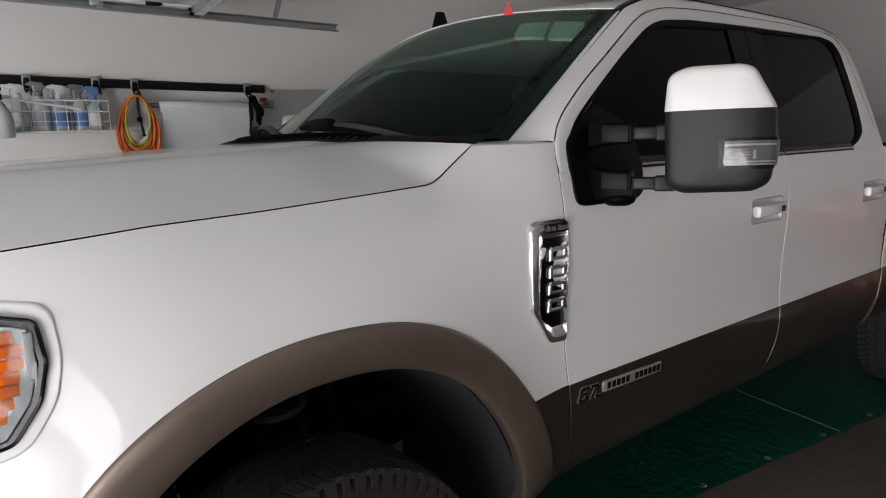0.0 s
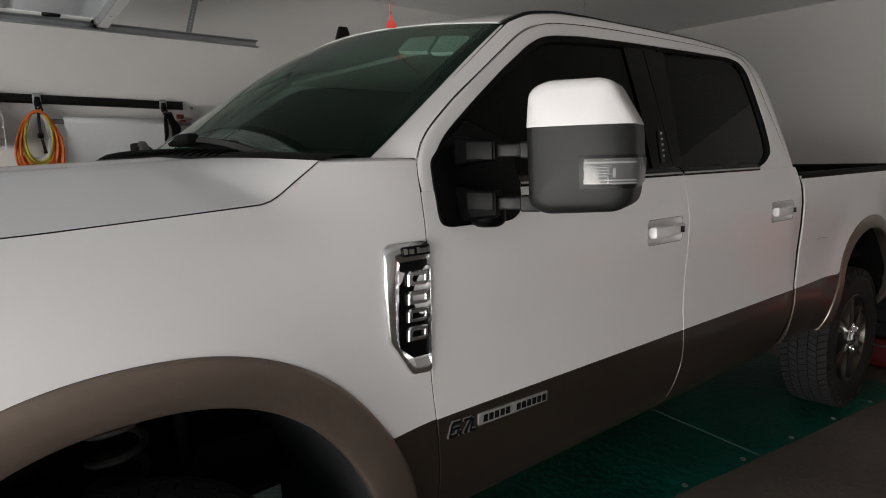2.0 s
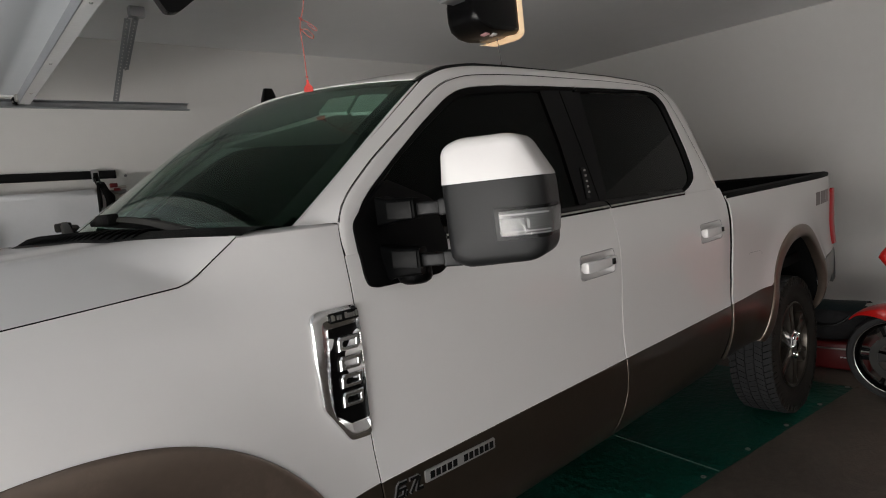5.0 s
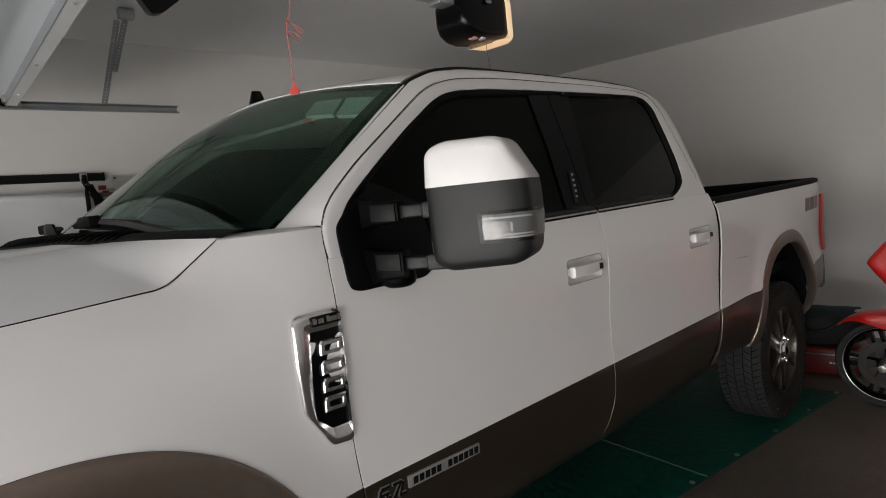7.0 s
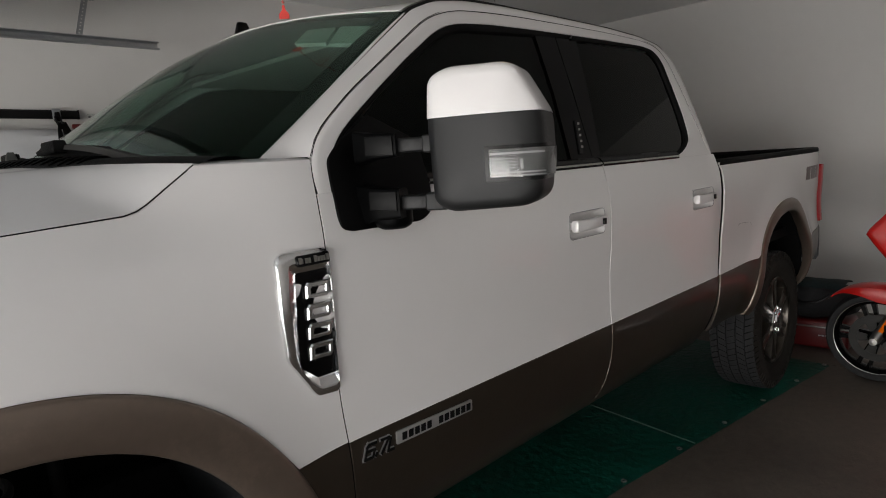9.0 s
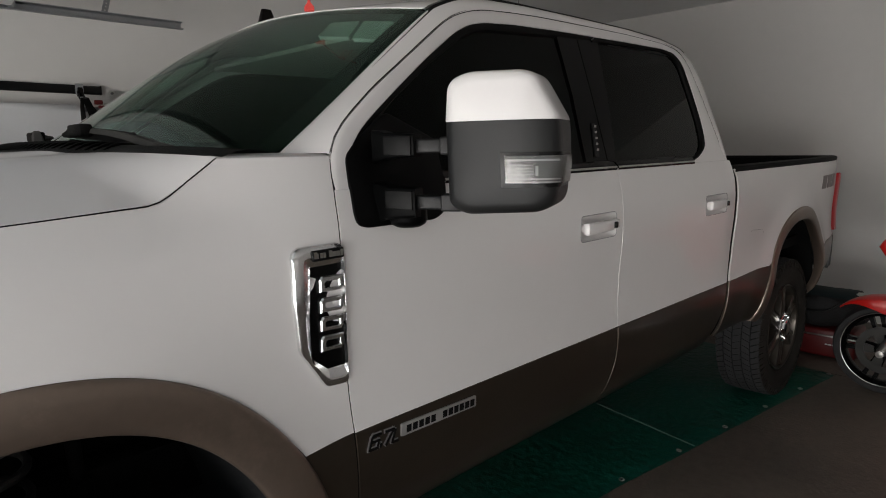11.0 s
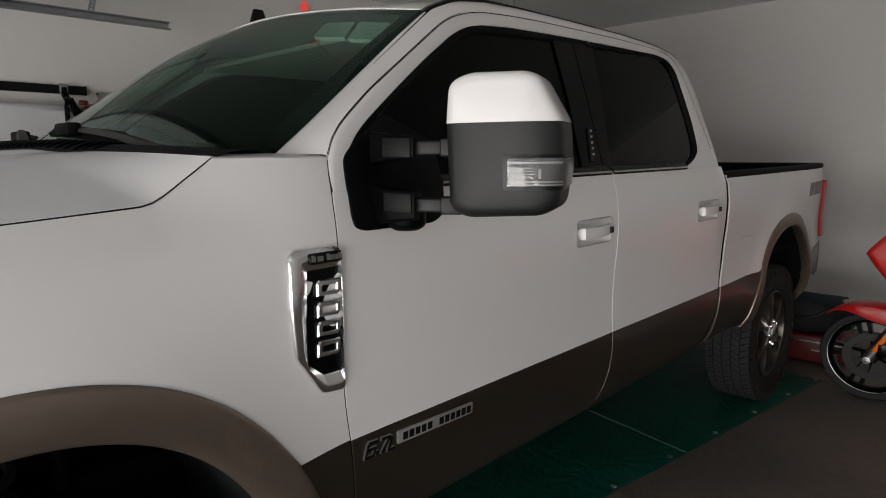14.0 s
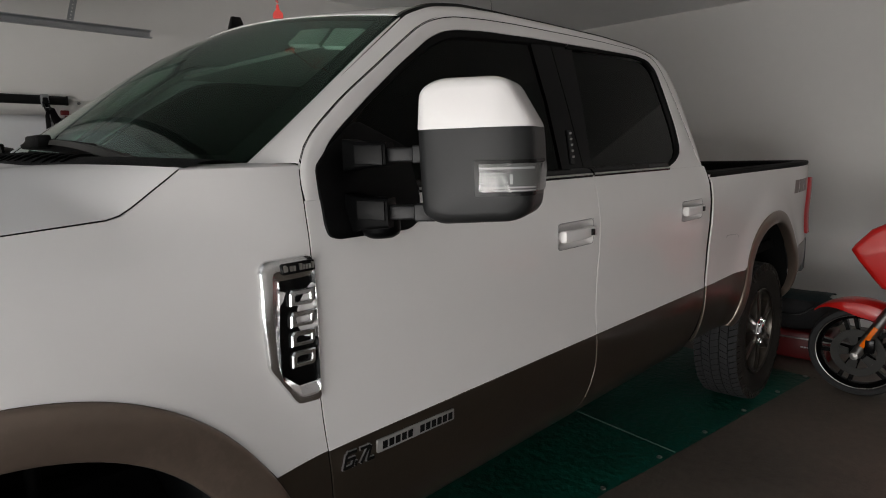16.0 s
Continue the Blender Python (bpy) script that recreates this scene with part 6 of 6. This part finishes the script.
def bottle(x, y, z, h, r, mat, head, label, cap=None):
    t = thing("spray_bottle", label, "spray bottle", (x, y, z), group="cleaning bottles in the wire basket")
    bm = bmesh.new()
    turned(bm, [(0.0, 0.002), (r * 0.92, 0.002), (r, 0.010), (r, h * 0.62), (r * 0.92, h * 0.72), (r * 0.45, h * 0.86), (r * 0.36, h * 0.90), (r * 0.36, h), (0.0, h)], (x, y, z), "z", 24)
    part("body", fixn(bm), mat, t)
    if cap:
        bm = bmesh.new()
        turned(bm, [(r * 1.015, h * 0.14), (r * 1.02, h * 0.15), (r * 1.02, h * 0.50), (r * 1.015, h * 0.51)], (x, y, z), "z", 24)
        part("label_band", fixn(bm), cap, t, "coloured paper label")
    bm = bmesh.new()
    turned(bm, [(r * 0.44, h * 0.90), (r * 0.46, h * 1.02), (r * 0.3, h * 1.04), (0, h * 1.04)], (x, y, z), "z", 16)
    zt = z + h * 1.04
    a = radians(random.uniform(150, 215))
    d = Vector((math.cos(a), math.sin(a) * 0.4, 0)).normalized()
    c = Vector((x, y, zt))
    s = Vector((-d.y, d.x, 0)) * 0.011
    prof = [(-0.030, 0.020), (-0.026, 0.045), (0.03, 0.052), (0.055, 0.042), (0.056, 0.030), (0.020, 0.026), (0.012, -0.004), (-0.016, -0.004)]
    slab(bm, [c + d * u - s + Vector((0, 0, v)) for u, v in prof], s * 2, 0.003)
    tube(bm, [c + d * 0.030 + Vector((0, 0, 0.028)), c + d * 0.040 + Vector((0, 0, 0.005)), c + d * 0.032 + Vector((0, 0, -0.024))], 0.005, 6)
    part("trigger_head", fixn(bm), head, t, "spray trigger head")


def basket():
    x0, x1, y0, y1, z0, z1 = -0.44, 0.20, 3.00, 3.215, 1.692, 1.862
    t = thing("wire_basket", "white wire basket of cleaning bottles hung on the wall rail", "wire basket", ((x0 + x1) / 2, y1, z0))
    for z in (z0, z0 + 0.055, z0 + 0.11, z1):
        bm = bmesh.new()
        tube(bm, [(x0, y0, z), (x1, y0, z), (x1, y1, z), (x0, y1, z)], 0.0035 if z in (z0, z1) else 0.002, 6, closed=True)
        part("hoop", bm, WIRE, t)
    for x in [x0 + (x1 - x0) * k / 12 for k in range(13)]:
        bm = bmesh.new()
        tube(bm, [(x, y1, z1), (x, y1, z0), (x, y0, z0), (x, y0, z1)], 0.002, 5)
        part("upright", bm, WIRE, t)
    bm = bmesh.new()
    box(bm, (x0, y0, z0 - 0.004), (x1, y1, z0 - 0.001))
    part("bottom", bm, WIRE, t)
    for x in (-0.165, 0.185):
        bm = bmesh.new()
        tube(bm, [(x, y1, z1), (x, 3.15, rail_z(x) - 0.058)], 0.003, 5)
        part("hanging_wire", bm, WIRE, t)
    zb = z0 + 0.003
    bottle(0.145, 3.10, zb, 0.195, 0.037, CLEARP, BLUEP, "clear bottle with a blue spray head in the wire basket", WHITEP)
    bottle(0.070, 3.11, zb, 0.205, 0.036, WHITEP, GREYP, "white spray bottle with a grey head in the wire basket", BLUEP)
    bottle(-0.030, 3.09, zb, 0.20, 0.042, CLEARP, WHITEP, "clear bottle of blue cleaner in the wire basket", BLUEP)
    bottle(-0.125, 3.12, zb, 0.215, 0.048, WHITEP, GREYP, "large white spray bottle in the wire basket", CLEARP)
    bottle(-0.225, 3.10, zb, 0.20, 0.040, CLEARP, WHITEP, "milky spray bottle with a white head in the wire basket", WHITEP)
    bottle(-0.325, 3.10, zb, 0.20, 0.042, GREYP, BLACKS, "grey bottle with a black head in the wire basket", REDP)
    j = thing("white_jug", "white plastic jug hanging in front of the wire basket", "jug", (-0.33, 2.93, 1.66))
    bm = bmesh.new()
    turned(bm, [(0.0, 0.0), (0.055, 0.0), (0.062, 0.012), (0.062, 0.10), (0.045, 0.15), (0.022, 0.175), (0.020, 0.20), (0.0, 0.20)], (-0.33, 2.93, 1.66), "z", 24)
    part("body", fixn(bm), WHITEP, j)
    bm = bmesh.new()
    turned(bm, [(0.023, 0.195), (0.024, 0.225), (0.0, 0.227)], (-0.33, 2.93, 1.66), "z", 18)
    part("cap", fixn(bm), BLACKS, j)
    bm = bmesh.new()
    tube(bm, [(-0.33, 2.93, 1.885), (-0.335, 2.96, 1.90), (-0.32, 2.995, 1.868)], 0.003, 5)
    part("hanger", bm, WIRE, j)
    s = thing("squeegee", "white squeegee lying across the wire basket rim", "squeegee", (-0.1, 2.99, 1.86))
    bm = bmesh.new()
    tube(bm, [(-0.30, 2.985, 1.872), (-0.10, 2.985, 1.838), (0.05, 2.985, 1.815)], [0.006, 0.008, 0.009], 8)
    part("handle", bm, WHITEP, s)
    bm = bmesh.new()
    box(bm, (-0.34, 2.975, 1.862), (-0.27, 2.995, 1.884), 0.004)
    part("blade", bm, WHITEP, s)


basket()


def cable_coil():
    t = thing("cable_coil", "coiled orange and yellow extension cable hung on a hook", "cable coil", (0.40, 3.15, 1.9))
    for k in range(15):
        f = k / 14
        w, h = 0.064 + 0.060 * f, 0.140 + 0.060 * f
        mat = YELLOW if k in (2, 3, 4, 6) else ORANGE
        if k < 2:
            mat = WHITEP
        bm = bmesh.new()
        pts = []
        for a in range(28):
            s = 2 * math.pi * a / 28
            x = 0.374 + w * math.sin(s) * (0.80 + 0.30 * (1 - math.cos(s)) / 2) + random.uniform(-0.003, 0.003) + 0.006 * math.cos(s)
            z = 1.906 - h + h * math.cos(s)
            pts.append((x, 3.165 - 0.018 * (k % 3) + 0.02 * math.sin(s * 2 + k), z - 0.01 * f))
        tube(bm, pts, 0.0068, 7, closed=True)
        part("cable_turn", bm, mat, t, {WHITEP: "white inner turn of cable", YELLOW: "yellow cable turn", ORANGE: "orange cable turn"}[mat])
    bm = bmesh.new()
    tube(bm, smoothed([Vector(p) for p in ((0.385, 3.12, 1.895), (0.380, 3.10, 1.80), (0.392, 3.10, 1.70), (0.40, 3.11, 1.66))], 14, 1), [0.008] * 13 + [0.012], 8)
    part("plug_end", bm, BLACKP, t)
    bm = bmesh.new()
    box(bm, (0.368, 3.09, 1.745), (0.396, 3.125, 1.775), 0.006)
    part("tie", bm, BLACKS, t)


cable_coil()


def strap_bundle():
    t = thing("strap_bundle", "bundle of black straps with a red buckle on a hook", "strap", (1.112, 3.16, 1.88))
    random.seed(5)
    for x, xb, zb, hw in ((1.098, 1.078, 1.700, 0.007), (1.100, 1.088, 1.745, 0.009), (1.112, 1.128, 1.735, 0.011), (1.116, 1.142, 1.715, 0.012), (1.120, 1.150, 1.755, 0.011), (1.122, 1.165, 1.775, 0.010)):
        bm = bmesh.new()
        rows = []
        pts = smoothed([Vector(p) for p in ((x, 3.14, 1.915), ((x + xb) / 2 - 0.006, 3.12, 1.86), (xb + random.uniform(-0.006, 0.006), 3.115, (1.86 + zb) / 2), (xb, 3.125, zb))], 16, 2)
        for k, p in enumerate(pts):
            c, w = math.cos(0.5 * k / 15 + x * 40), hw * (1 - 0.4 * (k == 15))
            rows.append([p + Vector((-w, 0.004 * c, 0)), p + Vector((0, -0.0025, 0)), p + Vector((w, -0.004 * c, 0)), p + Vector((0, 0.0025, 0))])
        vv = grid(bm, rows, closed_v=True)
        bm.faces.new(vv[0])
        bm.faces.new(vv[-1])
        part("strap_end", fixn(bm), SAIL, t, "hanging black strap end")
    bm = bmesh.new()
    box(bm, (1.155, 3.10, 1.872), (1.20, 3.125, 1.900), 0.005)
    box(bm, (1.175, 3.105, 1.850), (1.215, 3.12, 1.868), 0.004)
    part("buckle", bm, REDP, t, "red buckle")
    bm = bmesh.new()
    box(bm, (1.205, 3.105, 1.862), (1.252, 3.118, 1.882), 0.003)
    part("ratchet", bm, SATIN, t, "metal ratchet end")


strap_bundle()


def film_roll():
    t = thing("film_roll", "white roll of sheeting on a grey pole hung below the rail", "sheeting roll", (0.80, 3.16, 1.84))
    bm = bmesh.new()
    tube(bm, [(0.43, 3.165, 1.846), (0.85, 3.165, 1.845), (1.262, 3.165, 1.846)], 0.0145, 14)
    part("pole", bm, GREYP, t, "grey pole through the roll")
    bm = bmesh.new()
    turned(bm, [(0.015, 0.0), (0.034, 0.0), (0.036, 0.003), (0.036, 0.56), (0.034, 0.563), (0.015, 0.563)], (0.515, 3.165, 1.838), "x", 32)
    part("roll", fixn(bm), FILM, t, "wound white sheeting")
    bm = bmesh.new()
    rows = []
    for k in range(25):
        x = 0.52 + 0.555 * k / 24
        rows.append([(x, 3.128 + 0.006 * noise.noise((x * 6, z * 3, 2)) + 0.05 * sstep(1.80, 1.55, z), z) for z in [1.835 - 0.035 * j for j in range(12)]])
    front = grid(bm, rows)
    back = grid(bm, [[(px, py + 0.002, pz) for px, py, pz in r] for r in rows])
    for g, h in ((front[0], back[0]), (front[-1], back[-1])):
        for a, b, c, d in zip(g, g[1:], h[1:], h):
            bm.faces.new((a, b, c, d))
    part("hanging_sheet", fixn(bm), FILM, t, "loose end of the sheeting")


film_roll()


def wall_board():
    t = thing("acrylic_board", "pale greenish acrylic sheet pinned to the side wall", "wall board", (1.75, 3.26, 1.8))
    bm = bmesh.new()
    box(bm, (1.285, 3.256, 1.60), (2.25, 3.264, 1.972), 0.002)
    part("sheet", bm, BOARD, t)
    for x in (1.305, 2.23):
        bm = bmesh.new()
        turned(bm, [(0.0, -0.008), (0.008, -0.006), (0.008, 0.01)], (x, 3.254, 1.955), "y", 12)
        part("pin", fixn(bm), GREYP, t)


wall_board()


# ---- motorcycle and things by the back wall ----
def motorcycle():
    W = Vector((4.48, -0.412, 0.283))
    t = thing("motorcycle", "red touring motorcycle with black cast wheels parked by the back wall", "motorcycle", (4.48, -1.2, 0))
    R = 0.283

    def wheel(c, name, r):
        bm = bmesh.new()
        turned(bm, [(r * 0.80, -0.045), (r * 0.86, -0.062), (r * 0.94, -0.060), (r * 0.985, -0.035), (r, 0.0), (r * 0.985, 0.035), (r * 0.94, 0.060), (r * 0.86, 0.062), (r * 0.80, 0.045)], c, "x", 64)
        w = part(name, fixn(bm), RUBBER, t, "black motorcycle tyre on a cast wheel")
        bm = bmesh.new()
        turned(bm, [(r * 0.81, -0.050), (r * 0.845, -0.054), (r * 0.85, -0.046)], c, "x", 64)
        turned(bm, [(r * 0.81, 0.050), (r * 0.845, 0.054), (r * 0.85, 0.046)], c, "x", 64)
        part("rim_edge", fixn(bm), SATIN, w, "bright machined rim edge")
        bm = bmesh.new()
        turned(bm, [(r * 0.81, -0.05), (r * 0.74, -0.030), (r * 0.72, 0.0), (r * 0.74, 0.030), (r * 0.81, 0.05)], c, "x", 64)
        turned(bm, [(0.0, -0.05), (0.042, -0.048), (0.046, -0.02), (0.046, 0.02), (0.042, 0.048), (0.0, 0.05)], c, "x", 24)
        part("cast_wheel", fixn(bm), BLACKS, w, "black cast rim and hub")
        for k in range(10):
            a = radians(36 * k + 20)
            da = 0.16 if k % 2 else -0.16
            bm = bmesh.new()
            rows = []
            for f, hw in ((0.14, 0.018), (0.5, 0.010), (0.78, 0.014)):
                aa = a + da * (0.3 + f)
                o = Vector((0, math.cos(aa), math.sin(aa))) * r * f
                s = Vector((0, -math.sin(aa), math.cos(aa))) * hw
                rows.append([c + o - s + Vector((-0.018, 0, 0)), c + o + s + Vector((-0.018, 0, 0)), c + o + s + Vector((0.018, 0, 0)), c + o - s + Vector((0.018, 0, 0))])
            grid(bm, rows, closed_v=True)
            part("spoke", fixn(bm), BLACKS, w)
        bm = bmesh.new()
        n = 48
        rows = []
        for k in range(n):
            a = 2 * math.pi * k / n
            rows.append([c + Vector((x, rr * math.cos(a), rr * math.sin(a))) for x, rr in ((-0.062, r * 0.36), (-0.062, r * 0.52), (-0.056, r * 0.52), (-0.056, r * 0.36))])
        grid(bm, rows, closed_u=True, closed_v=True)
        for k in range(5):
            a = radians(72 * k)
            o = c + Vector((-0.058, r * 0.29 * math.cos(a), r * 0.29 * math.sin(a)))
            d = Vector((0, math.cos(a), math.sin(a)))
            s = Vector((0, -math.sin(a), math.cos(a)))
            slab(bm, [o - d * 0.035 - s * 0.02, o + d * 0.03 - s * 0.032, o + d * 0.03 + s * 0.032, o - d * 0.035 + s * 0.02], (0.005, 0, 0), 0.001)
        part("brake_disc", fixn(bm), DISC, w, "dark steel brake disc")
        return w

    wheel(W, "front_wheel", R)
    wheel(W + Vector((0, -1.62, 0.01)), "rear_wheel", R + 0.01)
    # front fender
    bm = bmesh.new()
    rows = []
    for k in range(33):
        f = k / 32
        a = radians(42 + 128 * f)
        rr = R + 0.062 - 0.030 * sstep(0, 0.4, f) + 0.02 * sstep(0.6, 1, f)
        tip = 0.08 + 0.92 * sstep(0, 0.42, f)
        row = []
        for x, dr in ((-0.088, -0.085), (-0.091, -0.04), (-0.080, 0.0), (-0.05, 0.020), (0, 0.027), (0.05, 0.020), (0.080, 0.0), (0.091, -0.04), (0.088, -0.085)):
            q = rr + dr * tip
            row.append(W + Vector((x * (0.4 + 0.6 * sstep(0, 0.25, f)), q * math.cos(a), q * math.sin(a))))
        rows.append(row)
    grid(bm, rows)
    part("front_fender", fixn(bm), RED, t, "glossy red front fender")
    # forks with amber reflectors
    for sx in (-0.115, 0.115):
        a, b = W + Vector((sx, 0.0, 0.0)), W + Vector((sx, -0.38, 0.72))
        bm = bmesh.new()
        tube(bm, [a, a.lerp(b, 0.55)], 0.031, 16)
        tube(bm, [a.lerp(b, 0.55), b], 0.023, 14)
        turned(bm, [(0.0, -0.045), (0.022, -0.043), (0.024, 0.0), (0.022, 0.03)], a, "x", 16)
        f = part("fork_leg", fixn(bm), SATIN, t, "silver fork leg")
        bm = bmesh.new()
        s = -0.033 if sx < 0 else 0.033
        p, q = a.lerp(b, 0.09), a.lerp(b, 0.27)
        d = Vector((0, 0.88, 0.46)) * 0.013
        slab(bm, [p - d + Vector((s, 0, 0)), q - d + Vector((s, 0, 0)), q + d + Vector((s, 0, 0)), p + d + Vector((s, 0, 0))], (-0.006 if sx < 0 else 0.006, 0, 0), 0.002)
        part("side_reflector", fixn(bm), AMBER, f, "amber fork reflector")
        bm = bmesh.new()
        box(bm, a + Vector((-0.02 - (0.02 if sx < 0 else -0.02), -0.10, 0.03)), a + Vector((0.02 - (0.02 if sx < 0 else -0.02), -0.045, 0.12)), 0.01)
        part("brake_caliper", bm, BLACKS, f)
    # fairing
    bm = bmesh.new()
    rows = []
    prof = [(0.17, 0.90, 0.05), (0.15, 0.965, 0.14), (0.10, 1.02, 0.22), (0.02, 1.075, 0.27), (-0.08, 1.11, 0.30), (-0.20, 1.12, 0.31)]
    for y, zt, w in prof:
        zb = {0.17: 0.875, 0.15: 0.82, 0.10: 0.77, 0.02: 0.70, -0.08: 0.62, -0.20: 0.58}[y]
        row = []
        for k in range(17):
            a = math.pi * (k / 16)
            row.append(Vector((4.48 - w * math.cos(a) * (1 if abs(math.cos(a)) < 0.96 else 0.98), W.y - 0.17 + y + 0.05 * math.sin(a), zb + (zt - zb) * (0.5 + 0.5 * math.sin(a)) if 0.12 < k / 16 < 0.88 else zb + (zt - zb) * (0.5 + 0.5 * math.sin(a)) * 0.9)))
        rows.append(row)
    grid(bm, rows)
    for s in (-1, 1):
        x = 4.48 + s * 0.30
        slab(bm, [(x, -0.39, 0.96), (x, -0.405, 0.99), (x, -0.485, 1.085), (x, -0.60, 1.15), (x, -0.80, 1.16), (x, -0.82, 0.90), (x, -0.68, 0.72), (x, -0.55, 0.75), (x, -0.50, 0.81), (x, -0.43, 0.90)], (s * 0.035, 0, 0), 0.030, 4)
    part("fairing", fixn(bm), RED, t, "glossy red front fairing")
    bm = bmesh.new()
    rows = []
    for k in range(9):
        u = -1 + k / 4
        rows.append([(4.48 + u * 0.24, -0.60 - 0.05 * u * u, 1.09), (4.48 + u * 0.22, -0.66 - 0.05 * u * u, 1.16), (4.48 + u * 0.18, -0.72 - 0.05 * u * u, 1.22)])
    grid(bm, rows)
    part("windshield", fixn(bm), BLACKS, t, "short smoked windshield")
    bm = bmesh.new()
    tube(bm, smoothed([Vector(p) for p in ((4.06, -0.86, 1.10), (4.16, -0.78, 1.12), (4.33, -0.72, 1.08), (4.48, -0.72, 1.04), (4.63, -0.72, 1.08), (4.80, -0.78, 1.12), (4.90, -0.86, 1.10))], 30, 2), 0.014, 8)
    part("handlebar", bm, BLACKS, t)
    for s in (-1, 1):
        bm = bmesh.new()
        box(bm, (4.48 + s * 0.30 - 0.06, -0.66, 1.12), (4.48 + s * 0.30 + 0.06, -0.58, 1.18), 0.018)
        part("rear_mirror", bm, BLACKS, t)
    # engine, tank, seat, bags
    bm = bmesh.new()
    box(bm, (4.34, -1.45, 0.16), (4.62, -0.86, 0.42), 0.05)
    for s in (-1, 1):
        for k in range(7):
            box(bm, (4.39, -1.15 + s * (0.07 + 0.018 * k) - 0.006, 0.40 + 0.02 * k), (4.57, -1.15 + s * (0.07 + 0.018 * k) + 0.10, 0.41 + 0.03 * k), 0.003)
    part("engine", bm, GREYP, t, "dark finned engine")
    bm = bmesh.new()
    rows = []
    for y, w, z, h in ((-0.78, 0.05, 0.80, 0.06), (-0.86, 0.13, 0.80, 0.13), (-1.0, 0.16, 0.79, 0.16), (-1.15, 0.14, 0.76, 0.13), (-1.28, 0.08, 0.74, 0.07)):
        rows.append([Vector((4.48 + w * math.cos(a), y, z + h * math.sin(a) * 0.6)) for a in [2 * math.pi * k / 20 for k in range(20)]])
    grid(bm, rows, closed_v=True)
    part("fuel_tank", fixn(bm), RED, t, "red fuel tank")
    bm = bmesh.new()
    box(bm, (4.34, -1.95, 0.66), (4.62, -1.22, 0.76), 0.04, 3)
    part("seat", bm, SEAT, t, "black leather seat")
    for s in (-1, 1):
        bm = bmesh.new()
        box(bm, (4.48 + s * 0.27 - 0.09, -2.35, 0.36), (4.48 + s * 0.27 + 0.09, -1.72, 0.66), 0.05, 3)
        part("saddlebag", bm, RED, t, "red hard saddlebag")
        bm = bmesh.new()
        tube(bm, [(4.48 + s * 0.17, -1.0, 0.22), (4.48 + s * 0.20, -1.6, 0.20), (4.48 + s * 0.20, -2.3, 0.22)], 0.042, 14)
        part("exhaust", bm, CHROME, t, "chrome exhaust pipe")
    bm = bmesh.new()
    tube(bm, [(4.36, -1.30, 0.20), (4.24, -1.22, 0.01)], 0.012, 8)
    tube(bm, [(4.48, -0.80, 0.80), (4.48, -1.25, 0.55), (4.48, -2.03, 0.30)], 0.03, 10)
    part("frame", bm, BLACKS, t)


motorcycle()


def tool_box():
    t = thing("red_tool_case", "worn red steel tool case on the floor by the back wall", "tool case", (5.1, 0.05, 0))
    bm = bmesh.new()
    box(bm, (4.93, -0.16, 0.012), (5.24, 0.34, 0.22), 0.025, 3)
    part("body", bm, REDP, t)
    bm = bmesh.new()
    box(bm, (4.922, -0.165, 0.165), (5.248, 0.345, 0.178), 0.004)
    part("lid_edge", bm, SATIN, t, "pale lid edge")
    bm = bmesh.new()
    for k in range(6):
        box(bm, (4.927, -0.10 + 0.022 * k, 0.105), (4.93, -0.083 + 0.022 * k, 0.114))
    part("plain_label", bm, WHITEP, t, "row of pale label bars")
    for x in (4.96, 5.21):
        for y in (-0.12, 0.30):
            bm = bmesh.new()
            turned(bm, [(0, 0), (0.015, 0), (0.015, 0.014), (0, 0.014)], (x, y, 0), "z", 12)
            part("foot", fixn(bm), BLACKP, t)
    g = thing("equipment_bag", "black fabric equipment bag with a teal flap on the case", "bag", (5.1, 0.1, 0.22))
    random.seed(9)
    bm = bmesh.new()
    rows = []
    for k in range(13):
        y = -0.19 + 0.62 * k / 12
        e = math.sin(math.pi * min(1, max(0, (k + 0.6) / 13.2))) ** 0.35
        row = []
        for j in range(24):
            a = 2 * math.pi * j / 24
            c, s = math.cos(a), math.sin(a)
            w = (abs(c) ** 4 + abs(s) ** 4) ** -0.25
            n = 1 + 0.07 * noise.noise((k * 0.5, c * 2, s * 2))
            row.append((5.09 + 0.185 * c * w * n * e, y, max(0.221, 0.345 + 0.125 * s * w * n * e)))
        rows.append(row)
    vv = grid(bm, rows, closed_v=True)
    bm.faces.new(vv[0])
    bm.faces.new(vv[-1])
    part("body", fixn(bm), surface("black nylon", (0.010, 0.010, 0.011), 0.8, var=0.3, bump=0.5, bscale=50), g)
    bm = bmesh.new()
    rows = []
    for k in range(9):
        y = -0.12 + 0.45 * k / 8
        rows.append([(5.09 + x, y, z + 0.008 * noise.noise((y * 9, x * 9, 1))) for x, z in ((-0.15, 0.455), (-0.10, 0.478), (0.0, 0.485), (0.10, 0.480), (0.16, 0.45))])
    grid(bm, rows)
    part("flap", fixn(bm), TEAL, g, "dark teal flap")
    bm = bmesh.new()
    tube(bm, smoothed([Vector(p) for p in ((4.93, -0.05, 0.42), (4.895, 0.02, 0.36), (4.89, 0.12, 0.345), (4.90, 0.22, 0.38), (4.94, 0.28, 0.43))], 20, 2), 0.010, 7)
    part("carry_strap", bm, BLACKP, g)


tool_box()
